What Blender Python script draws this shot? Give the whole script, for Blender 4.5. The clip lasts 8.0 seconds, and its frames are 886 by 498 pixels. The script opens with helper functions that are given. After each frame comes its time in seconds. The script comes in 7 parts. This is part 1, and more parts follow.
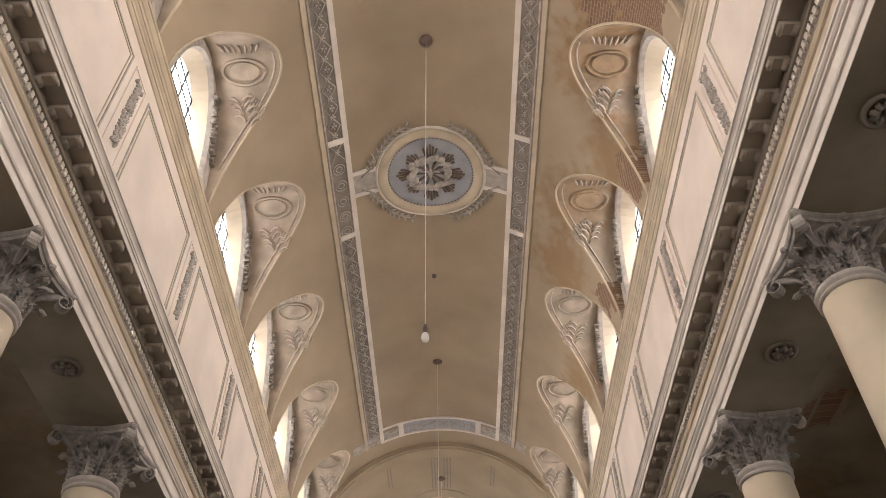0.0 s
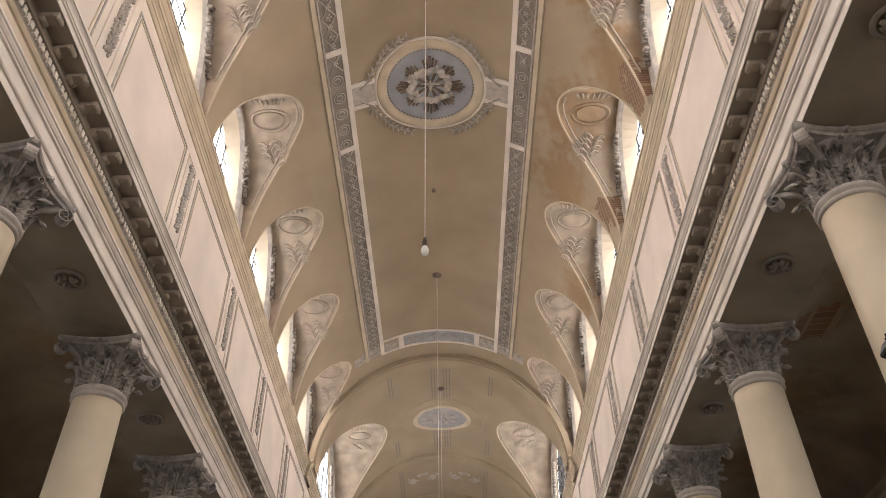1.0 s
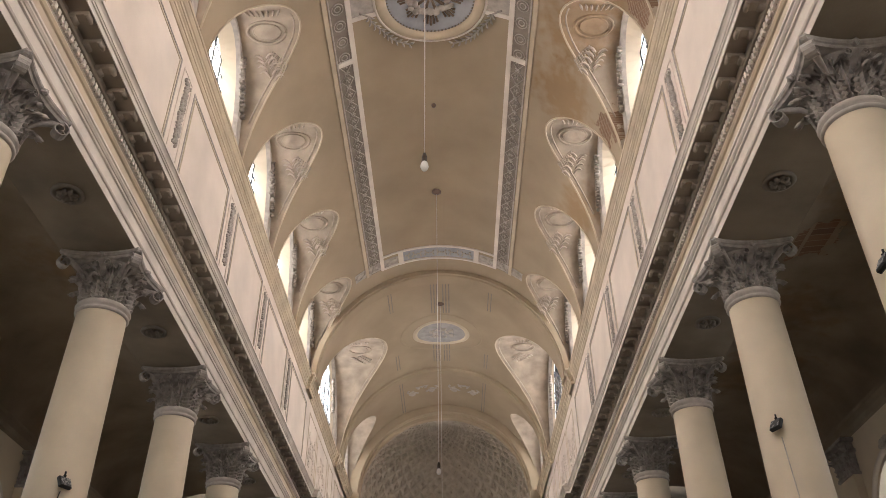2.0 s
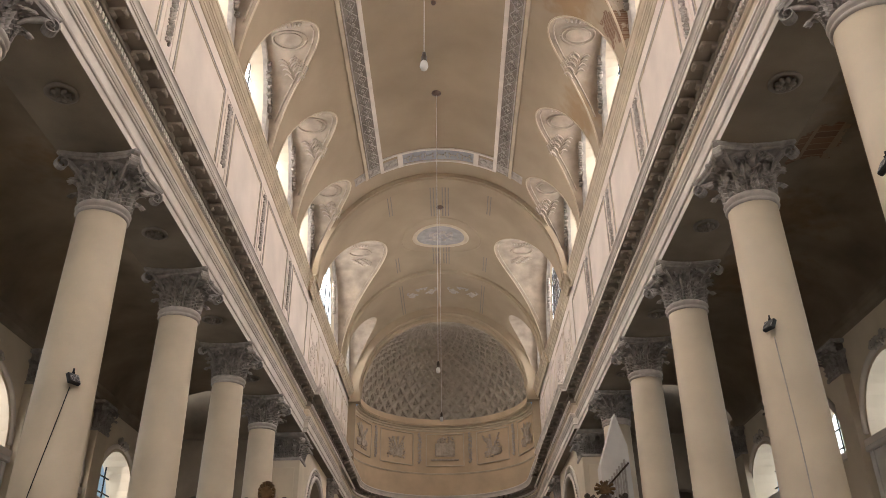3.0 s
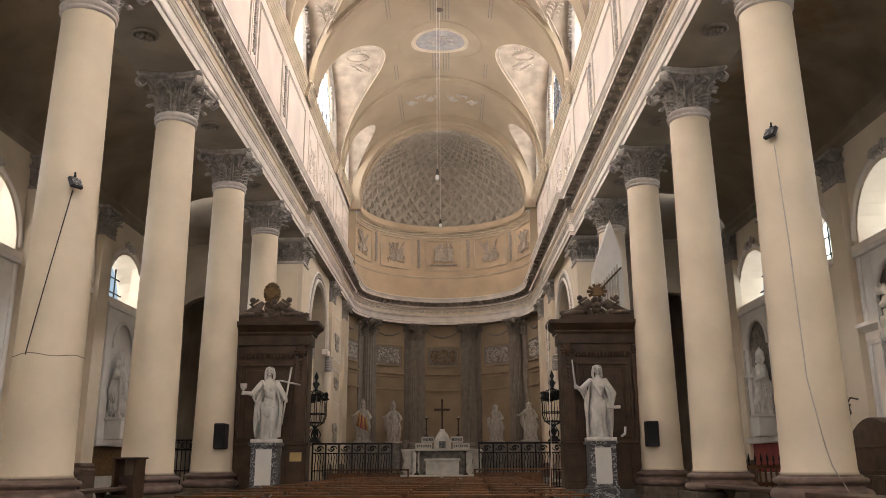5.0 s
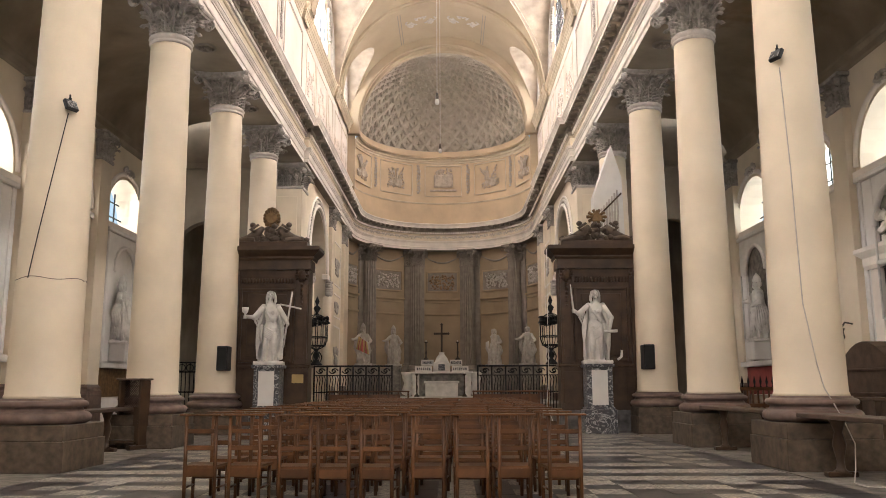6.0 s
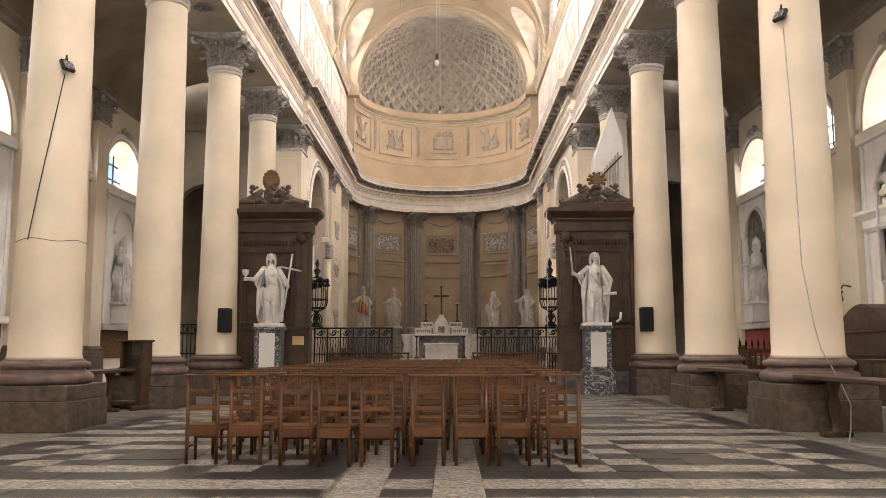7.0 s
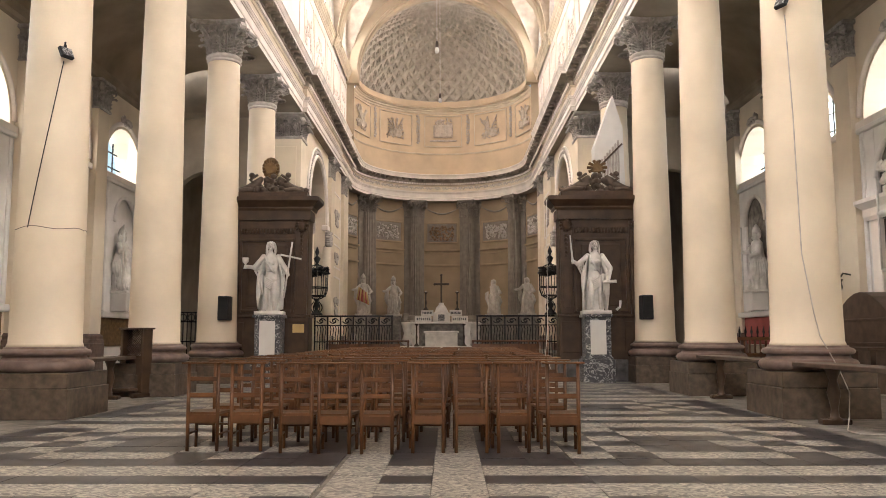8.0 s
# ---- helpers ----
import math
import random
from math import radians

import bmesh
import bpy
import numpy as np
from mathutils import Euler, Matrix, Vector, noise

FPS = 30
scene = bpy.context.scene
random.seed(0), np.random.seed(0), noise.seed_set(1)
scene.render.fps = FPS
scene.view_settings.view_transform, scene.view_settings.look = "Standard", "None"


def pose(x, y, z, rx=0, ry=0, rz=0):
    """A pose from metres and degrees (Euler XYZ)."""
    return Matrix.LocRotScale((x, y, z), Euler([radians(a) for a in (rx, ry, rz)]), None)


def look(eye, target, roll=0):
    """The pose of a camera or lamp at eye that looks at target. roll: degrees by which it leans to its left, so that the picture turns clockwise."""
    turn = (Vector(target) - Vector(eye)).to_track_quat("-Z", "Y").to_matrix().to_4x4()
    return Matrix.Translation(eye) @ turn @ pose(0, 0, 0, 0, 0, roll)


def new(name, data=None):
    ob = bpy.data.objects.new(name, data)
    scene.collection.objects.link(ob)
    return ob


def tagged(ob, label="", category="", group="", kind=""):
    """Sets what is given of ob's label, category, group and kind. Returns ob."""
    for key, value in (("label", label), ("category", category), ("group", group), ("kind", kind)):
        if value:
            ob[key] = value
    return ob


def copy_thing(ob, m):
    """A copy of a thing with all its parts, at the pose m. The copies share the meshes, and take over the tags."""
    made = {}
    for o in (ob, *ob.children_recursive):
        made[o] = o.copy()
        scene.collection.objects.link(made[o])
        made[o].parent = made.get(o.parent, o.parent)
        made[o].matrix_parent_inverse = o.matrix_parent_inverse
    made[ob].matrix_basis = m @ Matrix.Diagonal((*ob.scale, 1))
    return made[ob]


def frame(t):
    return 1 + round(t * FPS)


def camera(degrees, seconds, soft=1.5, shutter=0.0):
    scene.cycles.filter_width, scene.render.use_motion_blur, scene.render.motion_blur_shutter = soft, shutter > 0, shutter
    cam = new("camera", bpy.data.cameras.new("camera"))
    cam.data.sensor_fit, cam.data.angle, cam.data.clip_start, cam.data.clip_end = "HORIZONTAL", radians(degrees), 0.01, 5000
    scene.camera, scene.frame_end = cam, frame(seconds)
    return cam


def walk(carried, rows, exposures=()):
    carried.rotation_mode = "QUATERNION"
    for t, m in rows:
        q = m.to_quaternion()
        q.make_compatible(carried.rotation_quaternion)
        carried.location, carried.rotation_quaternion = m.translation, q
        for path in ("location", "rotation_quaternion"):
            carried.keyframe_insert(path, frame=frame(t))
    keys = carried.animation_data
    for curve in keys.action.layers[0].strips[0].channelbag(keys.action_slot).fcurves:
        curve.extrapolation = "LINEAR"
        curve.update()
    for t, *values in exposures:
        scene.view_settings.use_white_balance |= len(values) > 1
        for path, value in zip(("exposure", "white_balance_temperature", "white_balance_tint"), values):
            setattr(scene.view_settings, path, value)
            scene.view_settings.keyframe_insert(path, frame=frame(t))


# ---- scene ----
cam = camera(57.12, 8.0, 0.6)
PATH = [
    (0.0, pose(0.382, -0.078, 1.333, 136.724, 0.796, 1.007)),
    (0.5, pose(0.381, -0.069, 1.324, 133.825, 0.762, 0.954)),
    (1.0, pose(0.381, -0.060, 1.314, 130.746, 0.723, 0.901)),
    (2.5, pose(0.381, -0.036, 1.282, 121.720, 0.593, 0.756)),
    (3.0, pose(0.380, -0.028, 1.269, 118.154, 0.535, 0.705)),
    (3.5, pose(0.380, -0.022, 1.255, 114.699, 0.476, 0.659)),
    (4.0, pose(0.380, -0.015, 1.241, 111.143, 0.413, 0.615)),
    (4.5, pose(0.380, -0.011, 1.228, 107.944, 0.354, 0.580)),
    (6.0, pose(0.380, -0.002, 1.192, 99.606, 0.192, 0.502)),
    (6.5, pose(0.380, -0.001, 1.185, 98.101, 0.161, 0.491)),
    (7.0, pose(0.380, 0.000, 1.181, 97.000, 0.139, 0.483)),
    (7.5, pose(0.380, 0.000, 1.178, 96.501, 0.129, 0.480)),
    (8.0, pose(0.380, 0.000, 1.177, 96.168, 0.122, 0.477)),
]
EXPOSURES = ((0.0, -0.53), (1.2, -0.54), (2.5, -0.54), (3.5, -0.42), (4.5, -0.10), (6.0, 0.58), (6.8, 0.82), (8.0, 0.88))
walk(cam, PATH, EXPOSURES)

# ---- plan, metres ----
PI = math.pi
CX, Y0, BAY = 5.82, 7.92, 4.60          # column rows, first column, bay length
ZA = 9.70                               # underside of the architrave
FX = 5.20                               # face of architrave and frieze
WX = 5.50                               # inner face of the clerestory wall
ZS, RV = 16.15, 5.36                    # springing and radius of the vault
AX = 11.30                              # inner face of the aisle walls
YB, YC, YA = -5.88, 30.92, 45.60        # entrance wall, chancel piers, centre of the apse
RA = 5.40                               # radius of the apse
BAYS = [Y0 + BAY * (i + 0.5) for i in range(-3, 5)]
UP = [y + 0.45 for y in BAYS]            # windows and cells above, a little further along

# ---- world and light ----
world = bpy.data.worlds.new("sky")
scene.world = world
world.use_nodes = True
wn = world.node_tree
sky = wn.nodes.new("ShaderNodeTexSky")
sky.sky_type, sky.sun_disc = "NISHITA", False
sky.sun_elevation, sky.sun_rotation = radians(42), radians(250)
sky.air_density, sky.dust_density = 1.2, 3.0
wn.links.new(sky.outputs[0], wn.nodes["Background"].inputs[0])
wn.nodes["Background"].inputs[1].default_value = 0.15

sun = new("sun", bpy.data.lights.new("sun", "SUN"))
sun.data.energy, sun.data.angle, sun.data.color = 0.8, radians(12), (1.0, 0.95, 0.88)
sun.matrix_world = look((-20, -10, 25), (0, 0, 0))


def window_lamp(name, eye, target, w, h, watts, color=(1.0, 0.91, 0.865)):
    ob = new(name, bpy.data.lights.new(name, "AREA"))
    ob.data.shape, ob.data.size, ob.data.size_y = "RECTANGLE", w, h
    ob.data.energy, ob.data.color = watts, color
    ob.matrix_world = look(eye, target)
    return ob


for sx in (-1, 1):
    for yc in UP:
        window_lamp("daylight", (sx * 6.75, yc, 18.45), (sx * 3.75, yc, 16.5), 2.5, 2.3, 262)
    window_lamp("daylight", (sx * 6.75, 36.3, 18.4), (sx * 3.75, 36.3, 16.7), 3.0, 3.2, 330)
    window_lamp("daylight", (sx * 6.75, 43.2, 18.2), (sx * 3.75, 43.2, 17.1), 2.3, 3.0, 190)
for yc in BAYS[4:8]:
    window_lamp("daylight", (-AX - 0.45, yc, 7.75), (-8.0, yc, 6.0), 2.6, 1.2, 26)
# added lamp behind the visitor, brightens the fronts of columns and statues
window_lamp("daylight", (0, YB + 0.25, 10.5), (0, 6, 6.0), 6.0, 9.0, 1080)


# ---- materials ----
def mat(name, color, rough=0.8, metal=0.0, var=0.12, scale=2.0, bump=0.15, fine=60.0, spec=0.4, dark=None, island=0.0):
    """A surface with blotches at a large and grain at a small scale."""
    m = bpy.data.materials.new(name)
    m.use_nodes = True
    nt = m.node_tree
    N, L = nt.nodes, nt.links
    b = N["Principled BSDF"]
    b.inputs["Roughness"].default_value, b.inputs["Metallic"].default_value = rough, metal
    b.inputs["Specular IOR Level"].default_value = spec
    co = N.new("ShaderNodeTexCoord")
    n1, n2 = N.new("ShaderNodeTexNoise"), N.new("ShaderNodeTexNoise")
    n1.inputs["Scale"].default_value, n1.inputs["Detail"].default_value = scale, 6.0
    n2.inputs["Scale"].default_value, n2.inputs["Detail"].default_value = fine, 4.0
    for n in (n1, n2):
        L.new(co.outputs["Object"], n.inputs["Vector"])
    r = N.new("ShaderNodeValToRGB")
    d = dark or tuple(c * (1 - 2.2 * var) for c in color)
    r.color_ramp.elements[0].position, r.color_ramp.elements[1].position = 0.3, 0.68
    r.color_ramp.elements[0].color = (*d, 1)
    r.color_ramp.elements[1].color = (*[min(1, c * (1 + var * 0.6)) for c in color], 1)
    L.new(n1.outputs["Fac"], r.inputs["Fac"])
    mx = N.new("ShaderNodeMix")
    mx.data_type, mx.blend_type = "RGBA", "MULTIPLY"
    mx.inputs["Factor"].default_value = min(1.0, var * 2.5)
    L.new(r.outputs["Color"], mx.inputs["A"])
    L.new(n2.outputs["Color"], mx.inputs["B"])
    g = N.new("ShaderNodeMix")
    g.data_type, g.blend_type = "RGBA", "MIX"
    g.inputs["Factor"].default_value = 0.35
    L.new(r.outputs["Color"], g.inputs["A"])
    L.new(mx.outputs["Result"], g.inputs["B"])
    last = g.outputs["Result"]
    if island:
        oi, hs, mr = N.new("ShaderNodeObjectInfo"), N.new("ShaderNodeHueSaturation"), N.new("ShaderNodeMapRange")
        mr.inputs["To Min"].default_value, mr.inputs["To Max"].default_value = 1 - island, 1 + island
        L.new(oi.outputs["Random"], mr.inputs["Value"])
        L.new(mr.outputs["Result"], hs.inputs["Value"])
        L.new(last, hs.inputs["Color"])
        last = hs.outputs["Color"]
    L.new(last, b.inputs["Base Color"])
    bp = N.new("ShaderNodeBump")
    bp.inputs["Strength"].default_value, bp.inputs["Distance"].default_value = bump, 0.02
    L.new(n2.outputs["Fac"], bp.inputs["Height"])
    L.new(bp.outputs["Normal"], b.inputs["Normal"])
    return m


M = {
    "plaster": mat("cream_plaster", (0.74, 0.64, 0.50), 0.75, var=0.05, scale=0.9, bump=0.08, fine=40),
    "column": mat("painted_column", (0.75, 0.64, 0.485), 0.55, var=0.075, scale=0.8, bump=0.05, fine=30),
    "wall": mat("pink_wash", (0.84, 0.74, 0.66), 0.8, var=0.06, scale=0.7, bump=0.10, fine=40),
    "trim": mat("white_trim", (0.84, 0.77, 0.70), 0.7, var=0.08, scale=1.5, bump=0.1, fine=40),
    "gold": mat("ochre_trim", (0.64, 0.54, 0.40), 0.6, var=0.08, scale=1.5, bump=0.1, fine=40),
    "stucco": mat("grey_stucco", (0.54, 0.49, 0.44), 0.8, var=0.12, scale=5.0, bump=0.25, fine=50),
    "dome": mat("dusty_dome_stucco", (0.47, 0.41, 0.335), 0.8, var=0.10, scale=3.0, bump=0.2, fine=50),
    "stucco_dark": mat("dark_stucco", (0.30, 0.26, 0.22), 0.75, var=0.10, scale=3.0, bump=0.2, fine=50),
    "grey": mat("grey_line", (0.42, 0.40, 0.40), 0.8, var=0.1, scale=3.0),
    "frieze": mat("cream_frieze", (0.72, 0.61, 0.48), 0.75, var=0.07, scale=1.2, bump=0.1, fine=40),
    # trim darkened: paints the shade under the cornice and on its brackets
    "soffit": mat("shaded_soffit", (0.40, 0.34, 0.28), 0.85, var=0.12, scale=1.5, bump=0.1),
    "cell": mat("cell_plaster", (0.52, 0.43, 0.34), 0.85, var=0.16, scale=1.6, bump=0.14, fine=30),
    "crest": mat("carved_oak_grey", (0.13, 0.095, 0.07), 0.6, var=0.2, scale=6),
    "capital": mat("capital_stucco", (0.47, 0.43, 0.395), 0.8, var=0.16, scale=7.0, bump=0.3, fine=50),
    "vault": mat("vault_plaster", (0.43, 0.343, 0.240), 0.85, var=0.07, scale=0.5, bump=0.10, fine=30),
    # darker than the cream walls: carries the aisle's shade in its colour
    "aisle": mat("shaded_aisle_plaster", (0.34, 0.28, 0.21), 0.85, var=0.16, scale=0.8, bump=0.1, fine=30),
    "apse": mat("apse_plaster", (0.64, 0.49, 0.33), 0.75, var=0.08, scale=0.8, bump=0.1, fine=30),
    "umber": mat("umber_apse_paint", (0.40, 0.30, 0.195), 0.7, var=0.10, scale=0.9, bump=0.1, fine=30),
    "blue": mat("blue_grey_field", (0.41, 0.42, 0.455), 0.8, var=0.08, scale=2.0),
    "marble_grey": mat("grey_veined_marble", (0.56, 0.53, 0.45), 0.35, var=0.32, scale=9.0, bump=0.03, fine=25, spec=0.5, island=0.12),
    "marble_black": mat("black_marble", (0.045, 0.042, 0.047), 0.32, var=0.2, scale=3.0, bump=0.03, fine=25, spec=0.5, island=0.25),
    "stone_light": mat("worn_pale_stone", (0.27, 0.245, 0.21), 0.5, var=0.28, scale=5.0, bump=0.08),
    "plinth": mat("brown_stone", (0.125, 0.090, 0.062), 0.5, var=0.28, scale=7.0, bump=0.1, fine=30),
    "base": mat("purple_brown_stone", (0.19, 0.13, 0.105), 0.45, var=0.2, scale=6.0, bump=0.08, fine=30),
    "wood_dark": mat("dark_oak", (0.076, 0.043, 0.024), 0.42, var=0.22, scale=3.0, bump=0.12, fine=40, spec=0.3),
    "wood_chair": mat("varnished_beech", (0.130, 0.054, 0.019), 0.40, var=0.22, scale=6.0, bump=0.08, fine=60, spec=0.35, island=0.3),
    "wood_bench": mat("bench_oak", (0.10, 0.062, 0.042), 0.5, var=0.25, scale=4.0, bump=0.15),
    "statue": mat("white_marble", (0.70, 0.67, 0.62), 0.55, var=0.1, scale=4.0, bump=0.05),
    # the statue stone again, greyed to put the apse's shade into it
    "statue_shaded": mat("shaded_statue_stone", (0.54, 0.495, 0.44), 0.65, var=0.12, scale=5.0, bump=0.08),
    "iron": mat("black_iron", (0.02, 0.02, 0.02), 0.5, metal=0.6, var=0.2),
    "glass_bulb": mat("lit_glass", (0.85, 0.85, 0.82), 0.1, var=0.02),
    "gilt": mat("old_gilt", (0.22, 0.13, 0.055), 0.5, metal=0.3, var=0.25, scale=8),
    "gilt_relief": mat("faded_gilt_and_red_stucco", (0.34, 0.22, 0.13), 0.7, var=0.25, scale=6),
    "ray": mat("brown_painted_rays", (0.27, 0.20, 0.15), 0.75, var=0.15, scale=6),
    "relief_pale": mat("pinkish_relief_stucco", (0.56, 0.475, 0.39), 0.85, var=0.12, scale=5, bump=0.2, fine=50),
    "bronze": mat("dark_bronze", (0.075, 0.055, 0.042), 0.5, metal=0.2, var=0.2, scale=8),
    "brass": mat("brass", (0.55, 0.40, 0.18), 0.4, metal=0.8, var=0.1),
    "red": mat("faded_red", (0.34, 0.075, 0.065), 0.8, var=0.15),
    "black": mat("black_plastic", (0.015, 0.015, 0.016), 0.5, var=0.1),
    "white": mat("white_paint", (0.75, 0.72, 0.68), 0.6, var=0.05),
    "grey_stone": mat("grey_foot_stone", (0.13, 0.12, 0.115), 0.5, var=0.3, scale=5.0, bump=0.06, fine=30),
    "marble_blue": mat("blue_grey_marble", (0.24, 0.24, 0.25), 0.35, var=0.35, scale=14.0, bump=0.03, fine=30),
}


def lost_plaster(m, centres):
    """Bare brick and brown damp stains where plaster has fallen from the vault."""
    nt = m.node_tree
    N, L = nt.nodes, nt.links
    bsdf = N["Principled BSDF"]
    old = bsdf.inputs["Base Color"].links[0].from_socket
    co = N.new("ShaderNodeTexCoord")
    nz = N.new("ShaderNodeTexNoise")
    nz.inputs["Scale"].default_value, nz.inputs["Detail"].default_value = 2.6, 10.0
    L.new(co.outputs["Object"], nz.inputs["Vector"])
    mp = N.new("ShaderNodeMapping")
    mp.inputs["Rotation"].default_value = (0, radians(90), radians(90))
    L.new(co.outputs["Object"], mp.inputs["Vector"])
    br = N.new("ShaderNodeTexBrick")
    br.inputs["Scale"].default_value = 1.0
    br.inputs["Brick Width"].default_value, br.inputs["Row Height"].default_value, br.inputs["Mortar Size"].default_value = 0.22, 0.075, 0.012
    br.inputs["Color1"].default_value, br.inputs["Color2"].default_value = (0.25, 0.145, 0.09, 1), (0.19, 0.11, 0.07, 1)
    br.inputs["Mortar"].default_value = (0.32, 0.24, 0.17, 1)
    L.new(mp.outputs["Vector"], br.inputs["Vector"])
    for (c, r, stain) in centres:
        d = N.new("ShaderNodeVectorMath")
        d.operation = "DISTANCE"
        d.inputs[1].default_value = c
        L.new(co.outputs["Object"], d.inputs[0])
        a = N.new("ShaderNodeMath")
        a.operation = "MULTIPLY_ADD"
        a.inputs[1].default_value, a.inputs[2].default_value = 2.6 * r, -1.3 * r
        L.new(nz.outputs["Fac"], a.inputs[0])
        t = N.new("ShaderNodeMath")
        t.operation = "ADD"
        L.new(d.outputs["Value"], t.inputs[0]), L.new(a.outputs["Value"], t.inputs[1])
        k = N.new("ShaderNodeMapRange")
        k.inputs["From Min"].default_value, k.inputs["From Max"].default_value = r + (0.5 if stain else 0.02), r - (0.3 if stain else 0.02)
        L.new(t.outputs["Value"], k.inputs["Value"])
        mx = N.new("ShaderNodeMix")
        mx.data_type = "RGBA"
        if stain:
            mx.blend_type = "MULTIPLY"
            mx.inputs["B"].default_value = (0.84, 0.72, 0.58, 1)
        else:
            L.new(br.outputs["Color"], mx.inputs["B"])
        L.new(k.outputs["Result"], mx.inputs["Factor"])
        L.new(old, mx.inputs["A"])
        old = mx.outputs["Result"]
    L.new(old, bsdf.inputs["Base Color"])


DAMAGE = (((4.0, 18.0, 19.6), 0.9, True), ((4.8, 12.9, 18.5), 0.8, True), ((4.6, 9.0, 19.0), 1.3, True), ((5.0, 22.2, 18.3), 0.7, True), ((4.4, 15.4, 19.8), 1.0, True), ((4.4, 10.7, 19.8), 1.0, True),
          ((4.9, 8.7, 18.2), 1.0, False), ((5.15, 12.8, 17.6), 0.62, False), ((5.15, 17.4, 17.7), 0.6, False), ((4.3, 9.2, 19.5), 0.5, False))
lost_plaster(M["vault"], DAMAGE)
lost_plaster(M["cell"], DAMAGE)
lost_plaster(M["aisle"], (((8.4, 14.6, 11.6), 0.62, False), ((8.6, 17.8, 11.6), 1.0, True), ((9.3, 13.2, 11.5), 0.9, True), ((9.0, 21.0, 11.6), 1.1, True), ((-8.0, 15.0, 11.2), 0.8, True)))


def veined(m, light, dark, scale=5.0, warp=3.0, lo=0.40, hi=0.62, amount=0.75, thin=False):
    """Streaked veins laid over a polished stone."""
    nt = m.node_tree
    N, L = nt.nodes, nt.links
    bsdf = N["Principled BSDF"]
    old = bsdf.inputs["Base Color"].links[0].from_socket
    ge, mp = N.new("ShaderNodeNewGeometry"), N.new("ShaderNodeMapping")
    mp.inputs["Scale"].default_value = (0.85, 1.15, 1.0)
    mp.inputs["Rotation"].default_value = (0, 0, radians(35))
    L.new(ge.outputs["Position"], mp.inputs["Vector"])
    n = N.new("ShaderNodeTexNoise")
    n.inputs["Scale"].default_value, n.inputs["Detail"].default_value, n.inputs["Distortion"].default_value = scale, 9.0, warp
    L.new(mp.outputs["Vector"], n.inputs["Vector"])
    r = N.new("ShaderNodeValToRGB")
    e = r.color_ramp.elements
    e[0].position, e[0].color = lo, (*dark, 1)
    e[1].position, e[1].color = hi, (*light, 1)
    if thin:
        q = r.color_ramp.elements.new(min(0.99, hi + hi - lo))
        q.color = (*dark, 1)
    L.new(n.outputs["Fac"], r.inputs["Fac"])
    mx = N.new("ShaderNodeMix")
    mx.data_type = "RGBA"
    mx.inputs["Factor"].default_value = amount
    L.new(old, mx.inputs["A"]), L.new(r.outputs["Color"], mx.inputs["B"])
    L.new(mx.outputs["Result"], bsdf.inputs["Base Color"])


veined(M["marble_grey"], (0.62, 0.585, 0.50), (0.085, 0.082, 0.080), 9.0, 3.0, 0.40, 0.64, 0.9)
veined(M["marble_black"], (0.060, 0.057, 0.060), (0.028, 0.027, 0.030), 4.0, 2.0)
veined(M["marble_blue"], (0.52, 0.52, 0.51), (0.050, 0.050, 0.055), 3.5, 2.5, 0.47, 0.51, 0.85, True)
glass = bpy.data.materials.new("window_glass")
glass.use_nodes = True
gb = glass.node_tree.nodes["Principled BSDF"]
gb.inputs["Transmission Weight"].default_value, gb.inputs["Roughness"].default_value = 1.0, 0.15
gb.inputs["IOR"].default_value, gb.inputs["Base Color"].default_value = 1.02, (0.93, 0.95, 0.98, 1)
M["glass"] = glass


# ---- building tools ----
def thing(name, loc=(0, 0, 0), rz=0.0, label="", category="", group="", kind=""):
    ob = new(name)
    ob.empty_display_size = 0.2
    ob.matrix_world = pose(*loc, 0, 0, rz)
    return tagged(ob, label, category, group, kind)


def part(name, bm, material, parent=None, label="", smooth=False, **tags):
    """Links a bmesh as one mesh object under a thing or a part."""
    me = bpy.data.meshes.new(name)
    if smooth:
        for f in bm.faces:
            f.smooth = True
    bm.normal_update()
    bm.to_mesh(me)
    bm.free()
    me.materials.append(M[material] if isinstance(material, str) else material)
    ob = new(name, me)
    ob.parent = parent
    return tagged(ob, label, **tags)


def share(name, source, m, parent):
    """Another object on the same mesh."""
    ob = new(name, source.data)
    ob.parent = parent
    ob.matrix_basis = m
    return ob


def box(x0, x1, y0, y1, z0, z1, bm=None, bevel=0.0):
    b = bmesh.new()
    vs = bmesh.ops.create_cube(b, size=1)["verts"]
    for v in vs:
        v.co = ((x0 + x1) / 2 + v.co.x * (x1 - x0), (y0 + y1) / 2 + v.co.y * (y1 - y0), (z0 + z1) / 2 + v.co.z * (z1 - z0))
    if bevel:
        bmesh.ops.bevel(b, geom=b.edges[:], offset=bevel, segments=1, affect="EDGES")
    return add(bm, b)


def add(bm, b):
    """Joins bmesh b into bm."""
    if bm is None:
        return b
    vm = {v: bm.verts.new(v.co) for v in b.verts}
    for f in b.faces:
        nf = bm.faces.new([vm[v] for v in f.verts])
        nf.smooth = f.smooth
    b.free()
    return bm


